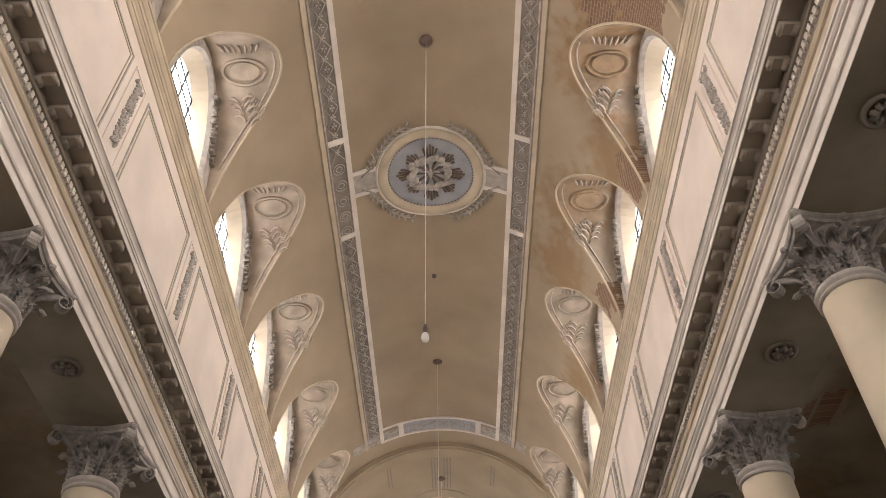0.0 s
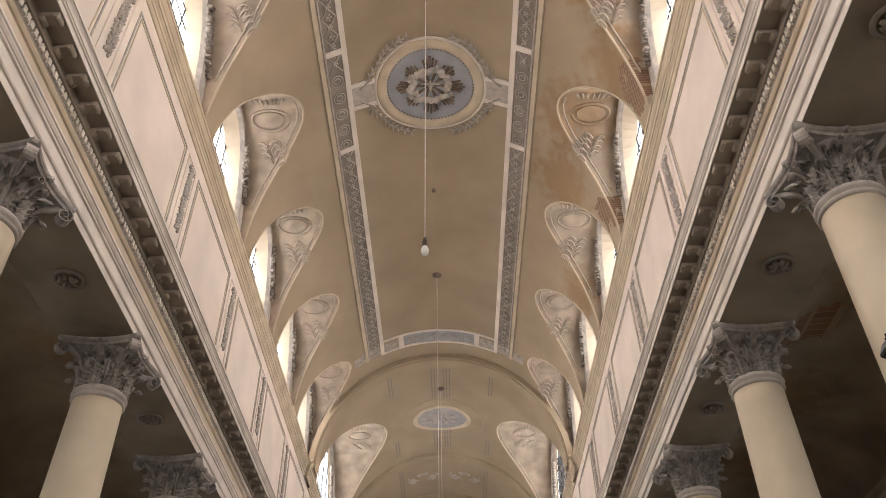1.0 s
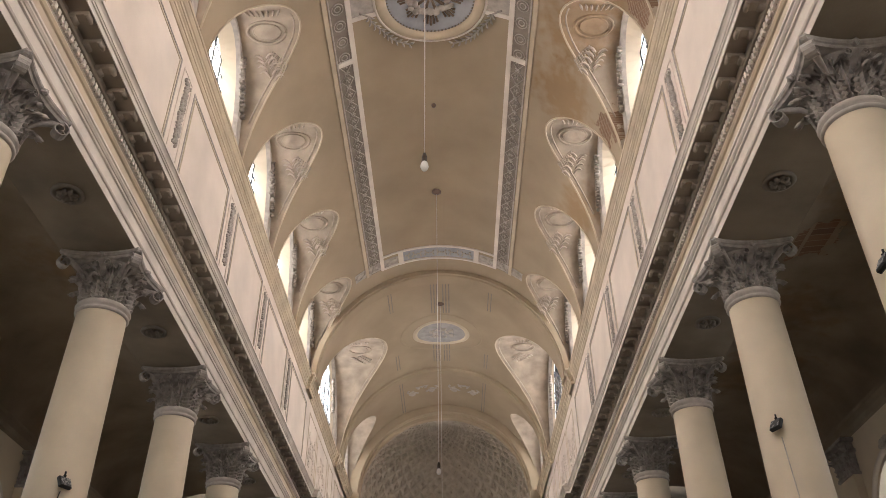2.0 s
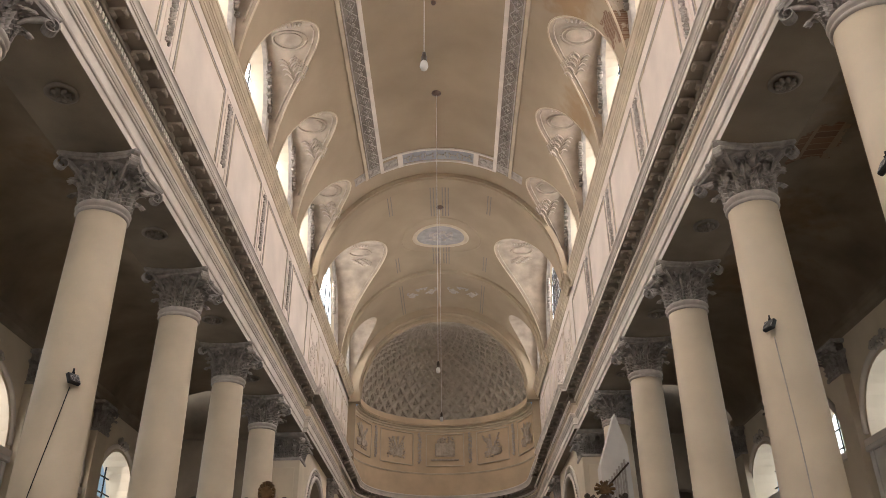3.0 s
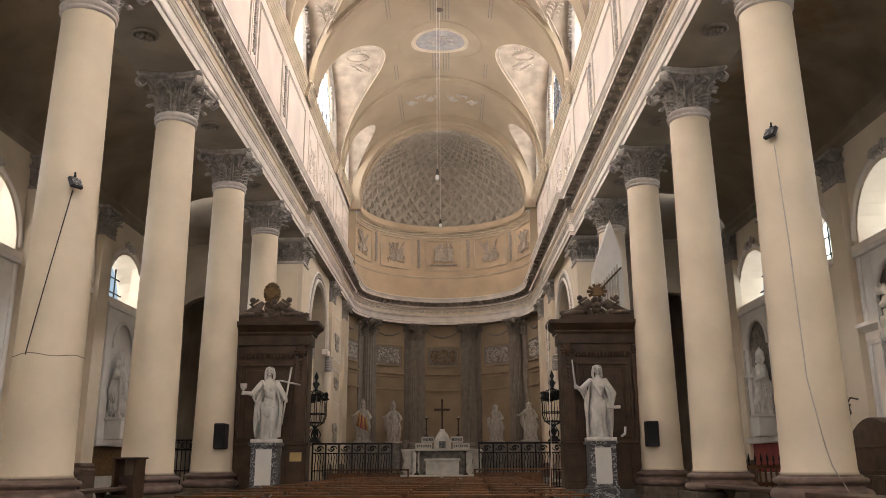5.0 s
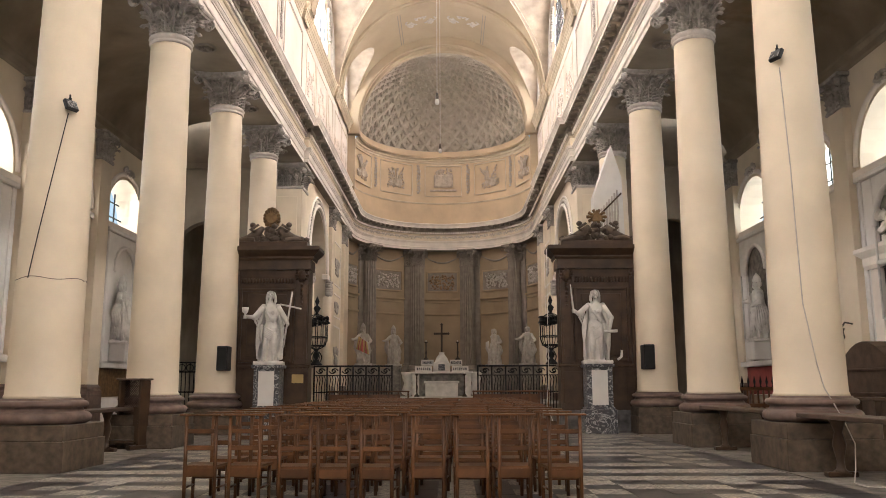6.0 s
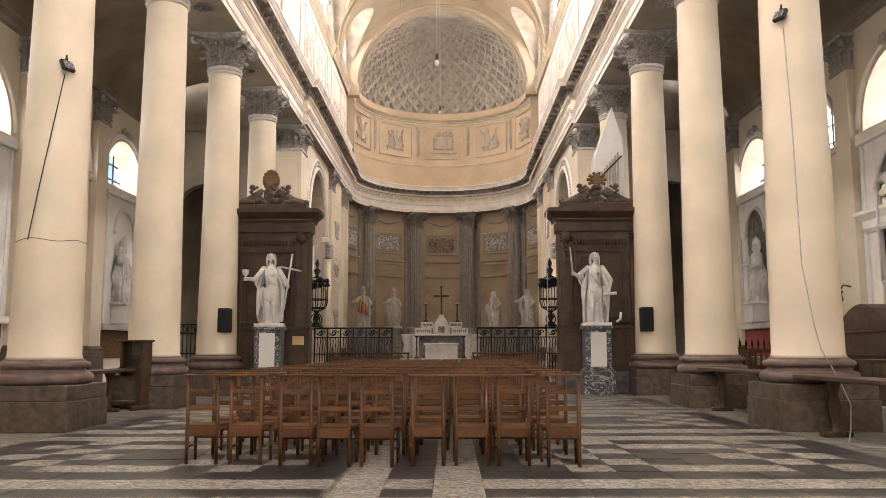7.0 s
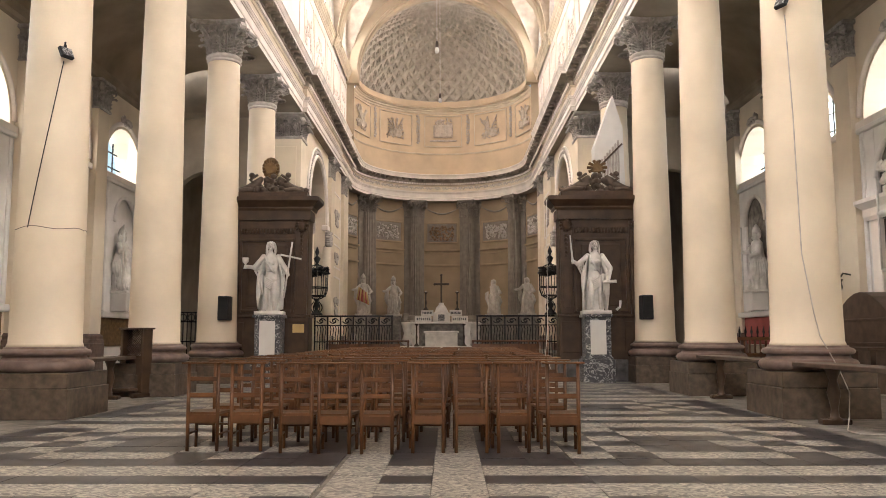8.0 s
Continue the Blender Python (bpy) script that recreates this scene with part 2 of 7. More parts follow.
def lathe(profile, seg=32, bm=None, cx=0, cy=0, cap=True, sx=1.0, sy=1.0):
    b = bmesh.new()
    rings = []
    for r, z in profile:
        rings.append([b.verts.new((cx + sx * r * math.cos(2 * PI * k / seg), cy + sy * r * math.sin(2 * PI * k / seg), z)) for k in range(seg)])
    for r0, r1 in zip(rings, rings[1:]):
        for k in range(seg):
            b.faces.new((r0[k], r0[(k + 1) % seg], r1[(k + 1) % seg], r1[k]))
    if cap:
        b.faces.new(rings[0][::-1])
        b.faces.new(rings[-1])
    for f in b.faces:
        f.smooth = len(f.verts) == 4
    return add(bm, b)


def tube(points, r, seg=6, bm=None, taper=1.0):
    """A round bar along points."""
    b = bmesh.new()
    pts = [Vector(p) for p in points]
    rings = []
    for i, p in enumerate(pts):
        d = (pts[min(i + 1, len(pts) - 1)] - pts[max(i - 1, 0)]).normalized()
        u = d.orthogonal().normalized() if not rings else (lastu - d * lastu.dot(d)).normalized()
        lastu = u
        w = d.cross(u)
        rr = (r[i] if isinstance(r, (list, tuple)) else r * (1 + (taper - 1) * i / max(1, len(pts) - 1)))
        rings.append([b.verts.new(p + (u * math.cos(2 * PI * k / seg) + w * math.sin(2 * PI * k / seg)) * rr) for k in range(seg)])
    for r0, r1 in zip(rings, rings[1:]):
        for k in range(seg):
            b.faces.new((r0[k], r0[(k + 1) % seg], r1[(k + 1) % seg], r1[k])).smooth = True
    b.faces.new(rings[0][::-1])
    b.faces.new(rings[-1])
    return add(bm, b)


def offset_path(path, d):
    """A plan line moved d to its right, with mitred corners."""
    out = []
    n = len(path)
    for i in range(n):
        p = Vector(path[i])
        a = (p - Vector(path[i - 1])).normalized() if i else (Vector(path[1]) - p).normalized()
        c = (Vector(path[i + 1]) - p).normalized() if i < n - 1 else a
        na, nc = Vector((a.y, -a.x)), Vector((c.y, -c.x))
        m = (na + nc)
        m = m / max(0.3, m.length_squared) * 2 if m.length > 1e-6 else na
        out.append(p + m * d)
    return out


def sweep(path, profile, bm=None):
    """A moulding: profile of (projection to the right, height) drawn along a plan line."""
    b = bmesh.new()
    lines = []
    for d, z in profile:
        lines.append([b.verts.new((q.x, q.y, z)) for q in offset_path(path, d)])
    for l0, l1 in zip(lines, lines[1:]):
        for i in range(len(path) - 1):
            b.faces.new((l0[i], l0[i + 1], l1[i + 1], l1[i]))
    return add(bm, b)


def place(bm, m):
    bmesh.ops.transform(bm, matrix=m, verts=bm.verts)
    return bm


def arc(cx, cy, r, a0, a1, n):
    return [(cx + r * math.cos(radians(a0 + (a1 - a0) * i / n)), cy + r * math.sin(radians(a0 + (a1 - a0) * i / n))) for i in range(n + 1)]


def arched_wall(x0, x1, y0, y1, z0, z1, yc, hw, zsill, zspring, rise, n=20, bm=None):
    """A wall in the y-z plane, x0 to x1 thick, with one round-headed opening."""
    b = bmesh.new()
    ys = [y0] + [yc - hw * math.cos(PI * i / n) for i in range(n + 1)] + [y1]

    def head(y):
        return zspring + rise * math.sqrt(max(0, 1 - ((y - yc) / hw) ** 2))

    def quad(*c):
        b.faces.new([b.verts.new(p) for p in c])
    for ya, yb in zip(ys, ys[1:]):
        inside = abs((ya + yb) / 2 - yc) < hw
        spans = [(z0, z0, zsill, zsill), (head(ya), head(yb), z1, z1)] if inside else [(z0, z0, z1, z1)]
        for a, c, e, f in spans:
            for x in (x0, x1):
                quad((x, ya, a), (x, yb, c), (x, yb, f), (x, ya, e))
        if inside:
            quad((x0, ya, zsill), (x0, yb, zsill), (x1, yb, zsill), (x1, ya, zsill))
            quad((x0, ya, head(ya)), (x0, yb, head(yb)), (x1, yb, head(yb)), (x1, ya, head(ya)))
    for y in (yc - hw, yc + hw):
        quad((x0, y, zsill), (x1, y, zsill), (x1, y, zspring), (x0, y, zspring))
    for y in (y0, y1):
        quad((x0, y, z0), (x1, y, z0), (x1, y, z1), (x0, y, z1))
    quad((x0, y0, z1), (x1, y0, z1), (x1, y1, z1), (x0, y1, z1))
    return add(bm, b)


def arch_pts(yc, hw, zb, rise, n=24):
    return [(yc + hw * math.cos(PI * i / n), zb + rise * math.sin(PI * i / n)) for i in range(n + 1)]


# ---- large structure ----
ground = part("floor", box(-AX - 0.6, AX + 0.6, YB - 0.4, 53, -0.3, -0.02), "stone_light", None,
              "worn pale stone floor bed under marble paving", kind="structure", category="floor")

# entablature round nave, chancel and apse
LINE = [(-FX, YB), (-FX, YC - 0.75), (-FX + 0.17, YC - 0.75), (-FX + 0.17, YC + 8.6), (-FX + 0.05, YC + 8.6)]
LINE += [(-x, y) for x, y in [(FX - 0.05, YA)]] + arc(0, YA, FX - 0.05, 180, 0, 40)[1:-1] + [(FX - 0.05, YA)]
LINE += [(-x, y) for x, y in LINE[:5][::-1]]
ENT_PROFILE = [(-0.01, ZA), (0, ZA), (0, ZA + 0.135), (0.03, ZA + 0.14), (0.045, ZA + 0.165), (0.03, ZA + 0.19), (0.02, ZA + 0.195), (0.02, ZA + 0.40), (0.055, ZA + 0.405), (0.055, ZA + 0.445),
               (0.075, ZA + 0.45), (0.10, ZA + 0.48), (0.10, ZA + 0.51), (0.125, ZA + 0.52), (0.125, ZA + 0.56), (0.0, ZA + 0.585)]
part("architrave", sweep(LINE, ENT_PROFILE), "trim", None, "white stepped stone architrave carried by the columns", kind="structure", category="architrave")
# the dark aisle tone paints shade onto the architrave's underside
part("architrave_soffit", sweep(LINE, [(-1.36, ZA), (-0.01, ZA)]), "aisle", None, "underside of the architrave, shade painted into its colour", kind="structure", category="architrave")
part("frieze", sweep(LINE, [(0.0, ZA + 0.585), (0.0, ZA + 0.90), (0.02, ZA + 0.905)]), "frieze", None, "plain cream plaster frieze band", kind="structure", category="frieze")
part("cornice_bed", sweep(LINE, [(0.02, ZA + 0.905), (0.035, ZA + 0.91), (0.06, ZA + 0.95), (0.06, ZA + 0.97)]), "gold", None, "ochre moulding above the frieze", kind="structure", category="cornice")
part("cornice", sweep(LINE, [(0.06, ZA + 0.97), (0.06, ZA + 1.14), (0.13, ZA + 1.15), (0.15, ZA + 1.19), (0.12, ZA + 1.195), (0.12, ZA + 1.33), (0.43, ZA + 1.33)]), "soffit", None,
     "underside of the main cornice, shade put into its colour", kind="structure", category="cornice")
part("cornice_edge", sweep(LINE, [(0.43, ZA + 1.33), (0.43, ZA + 1.315), (0.445, ZA + 1.315), (0.445, ZA + 1.41), (0.47, ZA + 1.415), (0.47, ZA + 1.45), (0.485, ZA + 1.455), (0.50, ZA + 1.50), (0.53, ZA + 1.54), (0.55, ZA + 1.545), (0.55, ZA + 1.60), (-0.33, ZA + 1.64)]), "trim", None,
     "white moulded edge of the main cornice", kind="structure", category="cornice")

# clerestory walls above the cornice, chancel included
for nm, sx in (("wall_west", -1), ("wall_east", 1)):
    bm = box(sx * WX, sx * (WX + 1.0), YB - 0.4, YA, ZA + 0.02, ZS)
    part(nm, bm, "wall", None, "pinkish washed clerestory wall above the cornice", kind="structure", category="wall")
STRING = [(-WX, YB), (-WX, YC - 0.5), (-WX + 0.12, YC - 0.5), (-WX + 0.12, YC + 0.5), (-WX, YC + 0.5), (-WX, YC + 8.6), (-WX + 0.1, YC + 8.6), (-WX + 0.1, YA)]
STRING_PROFILE = [(0.0, 15.72), (0.03, 15.73), (0.05, 15.78), (0.05, 15.84), (0.075, 15.85), (0.075, 15.93), (0.11, 15.97), (0.11, 16.0), (0.14, 16.01), (0.14, 16.10), (0.17, 16.12), (0.21, 16.20), (0.21, 16.23), (0.24, 16.24), (0.24, 16.33), (-0.3, 16.36)]
part("string_course", sweep(STRING, STRING_PROFILE), "gold", None, "ochre moulded string course below the vault", kind="structure", category="cornice")
part("string_course", sweep([(-x, y) for x, y in STRING[::-1]], STRING_PROFILE), "gold", None, "ochre moulded string course below the vault", kind="structure", category="cornice")
RU, ZD, RD = 5.2, 15.93, 4.80           # upper apse wall, springing and radius of the half-dome
part("apse_string_course", sweep(arc(0, YA, RU, 180, 0, 48), [(-0.4, 15.28), (0.0, 15.30), (0.06, 15.36), (0.06, 15.42), (0.16, 15.48), (0.16, 15.53), (0.25, 15.57), (0.25, 15.64), (0.42, 15.66)]), "gold", None,
     "ochre moulded ring below the half-dome", kind="structure", category="cornice")


CELL = 0.46                             # how pointed the window cells are


def barrel(bays, y0, y1, r, bm, cells, lun_a, lun_b, nth=22):
    """Barrel vault with cross-vaulted cells over the windows. Returns the cells as lists of (bay, half-width)."""
    ys = [y0]
    for yc, a in zip(bays, lun_a):
        ys += [yc - a * math.cos(PI * i / 24) for i in range(25)]
    ys.append(y1)

    def start(y):
        for yc, a, h in zip(bays, lun_a, lun_b):
            if abs(y - yc) < a:
                return math.asin(h * (1 - ((y - yc) / a) ** 2) ** CELL / r)
        return 0.0
    for sx in (-1, 1):
        cols = []
        for y in ys:
            t0 = start(y)
            cols.append([bm.verts.new((sx * r * math.cos(t0 + (PI / 2 - t0) * k / nth), y, ZS + r * math.sin(t0 + (PI / 2 - t0) * k / nth))) for k in range(nth + 1)])
        for c0, c1 in zip(cols, cols[1:]):
            if (c0[0].co - c1[0].co).length < 1e-6:
                continue
            for k in range(nth):
                f = bm.faces.new((c0[k], c1[k], c1[k + 1], c0[k + 1]))
                f.smooth = True
        for yc, a, h in zip(bays, lun_a, lun_b):
            prev = None
            for i in range(25):
                y, z = yc + a * math.cos(PI * i / 24), ZS + h * math.sin(PI * i / 24) ** (2 * CELL)
                xb = math.sqrt(max(0.0, r * r - (z - ZS) ** 2))
                row = [cells.verts.new((sx * (xb + (WX - xb) * k / 4), y, z)) for k in range(5)]
                if prev:
                    for k in range(4):
                        cells.faces.new((prev[k], row[k], row[k + 1], prev[k + 1])).smooth = True
                prev = row
    return bm


LUN_A, LUN_B = 1.95, 3.86
cells = bmesh.new()
vb = barrel(UP, YB, YC, RV, bmesh.new(), cells, [LUN_A] * len(UP), [LUN_B] * len(UP))
part("ceiling", vb, "vault", None, "tan plastered barrel vault with window cells", kind="structure", category="ceiling")
vb = barrel([36.3, 43.2], YC, YA, RV - 0.02, bmesh.new(), cells, [3.85, 2.1], [4.62, 3.75])
part("ceiling_chancel", vb, "vault", None, "tan plastered vault over the chancel", kind="structure", category="ceiling")

part("ceiling_cells", cells, "cell", None, "dusty pinkish plaster of the window cells", kind="structure", category="ceiling")

# transverse ribs of the vault
for y0, y1, r in ((YC - 0.35, YC + 0.55, RV - 0.24), (40.15, 40.95, RV - 0.2), (YA - 0.45, YA + 0.05, RD + 0.04)):
    b = bmesh.new()
    prof = [(RV + 0.05, y0), (r + 0.06, y0), (r + 0.06, y0 + 0.1), (r, y0 + 0.14), (r, y1 - 0.14), (r + 0.06, y1 - 0.1), (r + 0.06, y1), (RV + 0.05, y1)]
    rows = [[b.verts.new((q * math.cos(PI * i / 48), y, ZS + q * math.sin(PI * i / 48))) for q, y in prof] for i in range(49)]
    for a, c in zip(rows, rows[1:]):
        for k in range(len(prof) - 1):
            b.faces.new((a[k], c[k], c[k + 1], a[k + 1]))
    part("trim_arch", b, "vault", None, "moulded transverse arch across the vault", kind="structure", category="arch")


def clerestory_window(name, sx, yc, a, rise, ao, zo, ro, deep=0.52):
    """The arched end of a window cell, its splayed reveal, glazing bars and panes."""
    w = thing(name, (sx * WX, yc, ZS), 0, "arched clerestory window with leaded panes and a splayed plaster reveal", "window", kind="structure")
    n = 24
    L = [(a * math.cos(PI * i / n), rise * math.sin(PI * i / n) ** (2 * CELL)) for i in range(n + 1)]
    W, O = arch_pts(0, a * 0.80, 0.05, rise - 0.22, n), arch_pts(0, ao, zo - ZS, ro, n)
    b = bmesh.new()
    r0, r1 = [b.verts.new((0.0, y, z)) for y, z in L], [b.verts.new((0.0, y, z)) for y, z in W]
    r1b = [b.verts.new((sx * 0.12, y * 0.96, z * 0.985)) for y, z in W]
    for i in range(n):
        b.faces.new((r0[i], r0[i + 1], r1[i + 1], r1[i]))
        b.faces.new((r1[i], r1[i + 1], r1b[i + 1], r1b[i]))
    b.faces.new((r0[0], r1[0], r1[-1], r0[-1]))
    part("arch_moulding", b, "stucco", w, "grey moulded arch round the window")
    b = bmesh.new()
    r1 = [b.verts.new((sx * 0.12, y * 0.96, z * 0.985)) for y, z in W]
    r2 = [b.verts.new((sx * deep, y, z)) for y, z in O]
    for i in range(n):
        b.faces.new((r1[i], r1[i + 1], r2[i + 1], r2[i]))
    b.faces.new((r1[0], r2[0], r2[-1], r1[-1]))
    part("reveal", b, "plaster", w, "cream splayed window reveal, stained")
    b = bmesh.new()
    f = b.faces.new([b.verts.new((sx * (deep + 0.02), y, z)) for y, z in O])
    g = part("pane", b, "glass", w, "pale leaded glass")
    g.visible_shadow = False
    b = None
    for k in (-0.5, 0.0, 0.5):
        y = k * ao
        top = zo - ZS + ro * math.sqrt(1 - k * k)
        b = box(sx * (deep - 0.015) - 0.015, sx * (deep - 0.015) + 0.015, y - 0.022, y + 0.022, zo - ZS, top, b)
    zz = zo - ZS + 0.3
    while zz < zo - ZS + ro - 0.1:
        hw = ao * math.sqrt(1 - ((zz - zo + ZS) / ro) ** 2)
        b = box(sx * (deep - 0.015) - 0.012, sx * (deep - 0.015) + 0.012, -hw, hw, zz - 0.016, zz + 0.016, b)
        zz += 0.42
    part("glazing_bars", b, "iron", w, "dark iron glazing bars")
    return w


NW = 0
for sx in (-1, 1):
    for yc in UP:
        NW += 1
        clerestory_window("window_%d" % NW, sx, yc, LUN_A, LUN_B, 1.3, 17.2, 2.3)
    for yc, a, h, ao in ((36.3, 3.85, 4.62, 2.5), (43.2, 2.1, 3.75, 1.55)):
        NW += 1
        clerestory_window("window_%d" % NW, sx, yc, a, h, ao, 16.45, h - 0.75, 0.22)

# pale overcast sky seen outside the windows
haze = bpy.data.materials.new("overcast_sky")
haze.use_nodes = True
hb = haze.node_tree.nodes["Principled BSDF"]
hb.inputs["Base Color"].default_value = (0.0, 0.0, 0.0, 1)
hb.inputs["Emission Color"].default_value, hb.inputs["Emission Strength"].default_value = (0.93, 0.97, 1.0, 1), 4.0
for sx in (-1, 1):
    part("backdrop", box(sx * 14.0 - 0.02, sx * 14.0 + 0.02, YB, YC + 2, 5.0, 12.5), haze, None, "plain pale overcast sky outside the aisle windows", kind="structure", category="sky")
    part("backdrop", box(sx * 8.6 - 0.02, sx * 8.6 + 0.02, YB, 75, 14.0, 34.0), haze, None, "plain pale overcast sky outside the upper windows", kind="structure", category="sky")

# aisles
for k, sx in enumerate((-1, 1)):
    b = None
    for yc in BAYS:
        b = arched_wall(sx * AX, sx * (AX + 0.9), yc - BAY / 2, yc + BAY / 2, 0, 11.9, yc, 1.62, 6.85, 6.95, 1.65, 16, b)
    part("wall_aisle_%s" % ("west" if sx < 0 else "east"), b, "plaster", None, "cream plastered aisle wall with half-round windows", kind="structure", category="wall")
    b = bmesh.new()
    rows = []
    for i in range(17):
        a = PI * i / 16
        x, z = sx * (8.85 - 2.5 * math.cos(a)), 9.72 + 1.9 * math.sin(a)
        rows.append([b.verts.new((x, YB, z)), b.verts.new((x, YC, z))])
    for r0, r1 in zip(rows, rows[1:]):
        b.faces.new((r0[0], r0[1], r1[1], r1[0])).smooth = True
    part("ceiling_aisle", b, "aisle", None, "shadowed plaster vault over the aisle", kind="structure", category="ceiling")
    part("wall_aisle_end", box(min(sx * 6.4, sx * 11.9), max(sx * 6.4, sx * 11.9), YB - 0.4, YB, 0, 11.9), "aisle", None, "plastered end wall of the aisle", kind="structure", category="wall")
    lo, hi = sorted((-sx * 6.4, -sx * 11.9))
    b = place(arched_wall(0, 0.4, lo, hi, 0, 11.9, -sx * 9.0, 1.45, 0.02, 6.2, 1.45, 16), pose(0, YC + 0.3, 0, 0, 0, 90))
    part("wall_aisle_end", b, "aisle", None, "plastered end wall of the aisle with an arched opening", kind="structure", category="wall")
    part("impost_band", box(min(sx * 6.45, sx * 7.55), max(sx * 6.45, sx * 7.55), YC + 0.22, YC + 0.3, 6.0, 6.22, None, 0.02), "trim", None, "moulded band beside the aisle opening", kind="structure", category="moulding")

# entrance wall and great window, unseen behind the visitor, added to hold a lamp
b = place(arched_wall(0, 0.4, -6.5, 6.5, 0, 22, 0, 3.2, 5.5, 12.5, 3.2, 20), pose(0, YB, 0, 0, 0, 90))
part("wall_south", b, "plaster", None, "unseen plastered entrance wall with an added great arched window", kind="structure", category="wall")

# chancel side walls and apse
for sx in (-1, 1):
    b = arched_wall(sx * 5.35, sx * 6.4, YC - 0.5, YA, 0, ZA + 0.02, 34.9, 2.3, 0.5, 6.3, 2.5, 20)
    part("wall_chancel", b, "plaster", None, "cream chancel wall with an arched opening", kind="structure", category="wall")
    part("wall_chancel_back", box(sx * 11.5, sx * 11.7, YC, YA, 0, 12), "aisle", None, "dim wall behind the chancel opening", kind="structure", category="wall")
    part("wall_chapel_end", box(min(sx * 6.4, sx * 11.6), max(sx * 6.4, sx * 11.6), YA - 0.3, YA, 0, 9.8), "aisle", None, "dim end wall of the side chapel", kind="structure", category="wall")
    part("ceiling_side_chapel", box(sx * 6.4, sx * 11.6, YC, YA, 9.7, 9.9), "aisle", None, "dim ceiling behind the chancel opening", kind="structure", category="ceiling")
part("choir_floor", box(-6.4, 6.4, 31.5, 52, 0.0, 0.55), "stone_light", None, "raised pale stone chancel floor", kind="structure", category="floor")


def half_drum(r, z0, z1, n=48):
    b = bmesh.new()
    pts = arc(0, YA, r, 180, 0, n)
    lo, hi = [b.verts.new((x, y, z0)) for x, y in pts], [b.verts.new((x, y, z1)) for x, y in pts]
    for i in range(n):
        b.faces.new((lo[i], lo[i + 1], hi[i + 1], hi[i])).smooth = True
    return b


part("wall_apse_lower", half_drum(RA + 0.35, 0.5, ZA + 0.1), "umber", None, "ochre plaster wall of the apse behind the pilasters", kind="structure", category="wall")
part("wall_apse_upper", half_drum(RU, ZA + 1.6, 15.45), "apse", None, "warm ochre upper apse wall below the half-dome", kind="structure", category="wall")


def half_dome():
    """Half-dome tiled with recessed lozenge coffers."""
    b = bmesh.new()
    r, cols = RD, 19
    els = [radians(1)]
    while els[-1] < radians(82):
        els.append(els[-1] + PI / cols * 0.56 * math.cos(els[-1]) + 0.004)

    def pt(u, v, q):
        e = els[max(0, min(len(els) - 1, v))]
        a = PI * max(0.0, min(cols, u)) / cols
        return b.verts.new((q * math.cos(e) * math.cos(a), YA + q * math.cos(e) * math.sin(a), ZD + q * math.sin(e)))
    for v in range(0, len(els)):
        for u2 in range(0, cols * 2 + 1):
            if (u2 + v) % 2:
                continue
            u = u2 / 2
            c = [(u - 0.5, v), (u, v - 1), (u + 0.5, v), (u, v + 1)]
            outer = [pt(x, y, r) for x, y in c]
            cen = sum((w.co for w in outer), Vector()) / 4
            ctr = Vector((0, YA, ZD))
            out = (cen - ctr).normalized()
            ins = [b.verts.new(cen + (w.co - cen) * 0.84) for w in outer]
            mid = [b.verts.new(cen + (w.co - cen) * 0.80 + out * 0.05) for w in outer]
            sil = [b.verts.new(cen + (w.co - cen) * 0.68 + out * 0.05) for w in outer]
            dep = [b.verts.new(cen + (w.co - cen) * 0.64 + out * 0.13) for w in outer]
            for r0, r1 in ((outer, ins), (ins, mid), (mid, sil), (sil, dep)):
                for k in range(4):
                    k2 = (k + 1) % 4
                    b.faces.new((r0[k], r0[k2], r1[k2], r1[k]))
            b.faces.new(dep)
            # a four-petalled boss
            ap = b.verts.new(cen - out * 0.01)
            ring = []
            for k in range(4):
                k2 = (k + 1) % 4
                ring.append(b.verts.new(cen + (outer[k].co - cen) * 0.42 + out * 0.08))
                ring.append(b.verts.new(cen + (outer[k].co + outer[k2].co - 2 * cen) * 0.10 + out * 0.11))
            for k in range(8):
                b.faces.new((ring[k], ring[(k + 1) % 8], ap))
    n = 24
    top = els[-1] - 0.05
    for i in range(n):
        for j in range(6):
            e0, e1 = top + (PI / 2 - top) * j / 6, top + (PI / 2 - top) * (j + 1) / 6
            q = []
            for a, e in ((i, e0), (i + 1, e0), (i + 1, e1), (i, e1)):
                q.append(b.verts.new(((r + 0.02) * math.cos(e) * math.cos(PI * a / n), YA + (r + 0.02) * math.cos(e) * math.sin(PI * a / n), ZD + (r + 0.02) * math.sin(e))))
            b.faces.new(q)
    return b


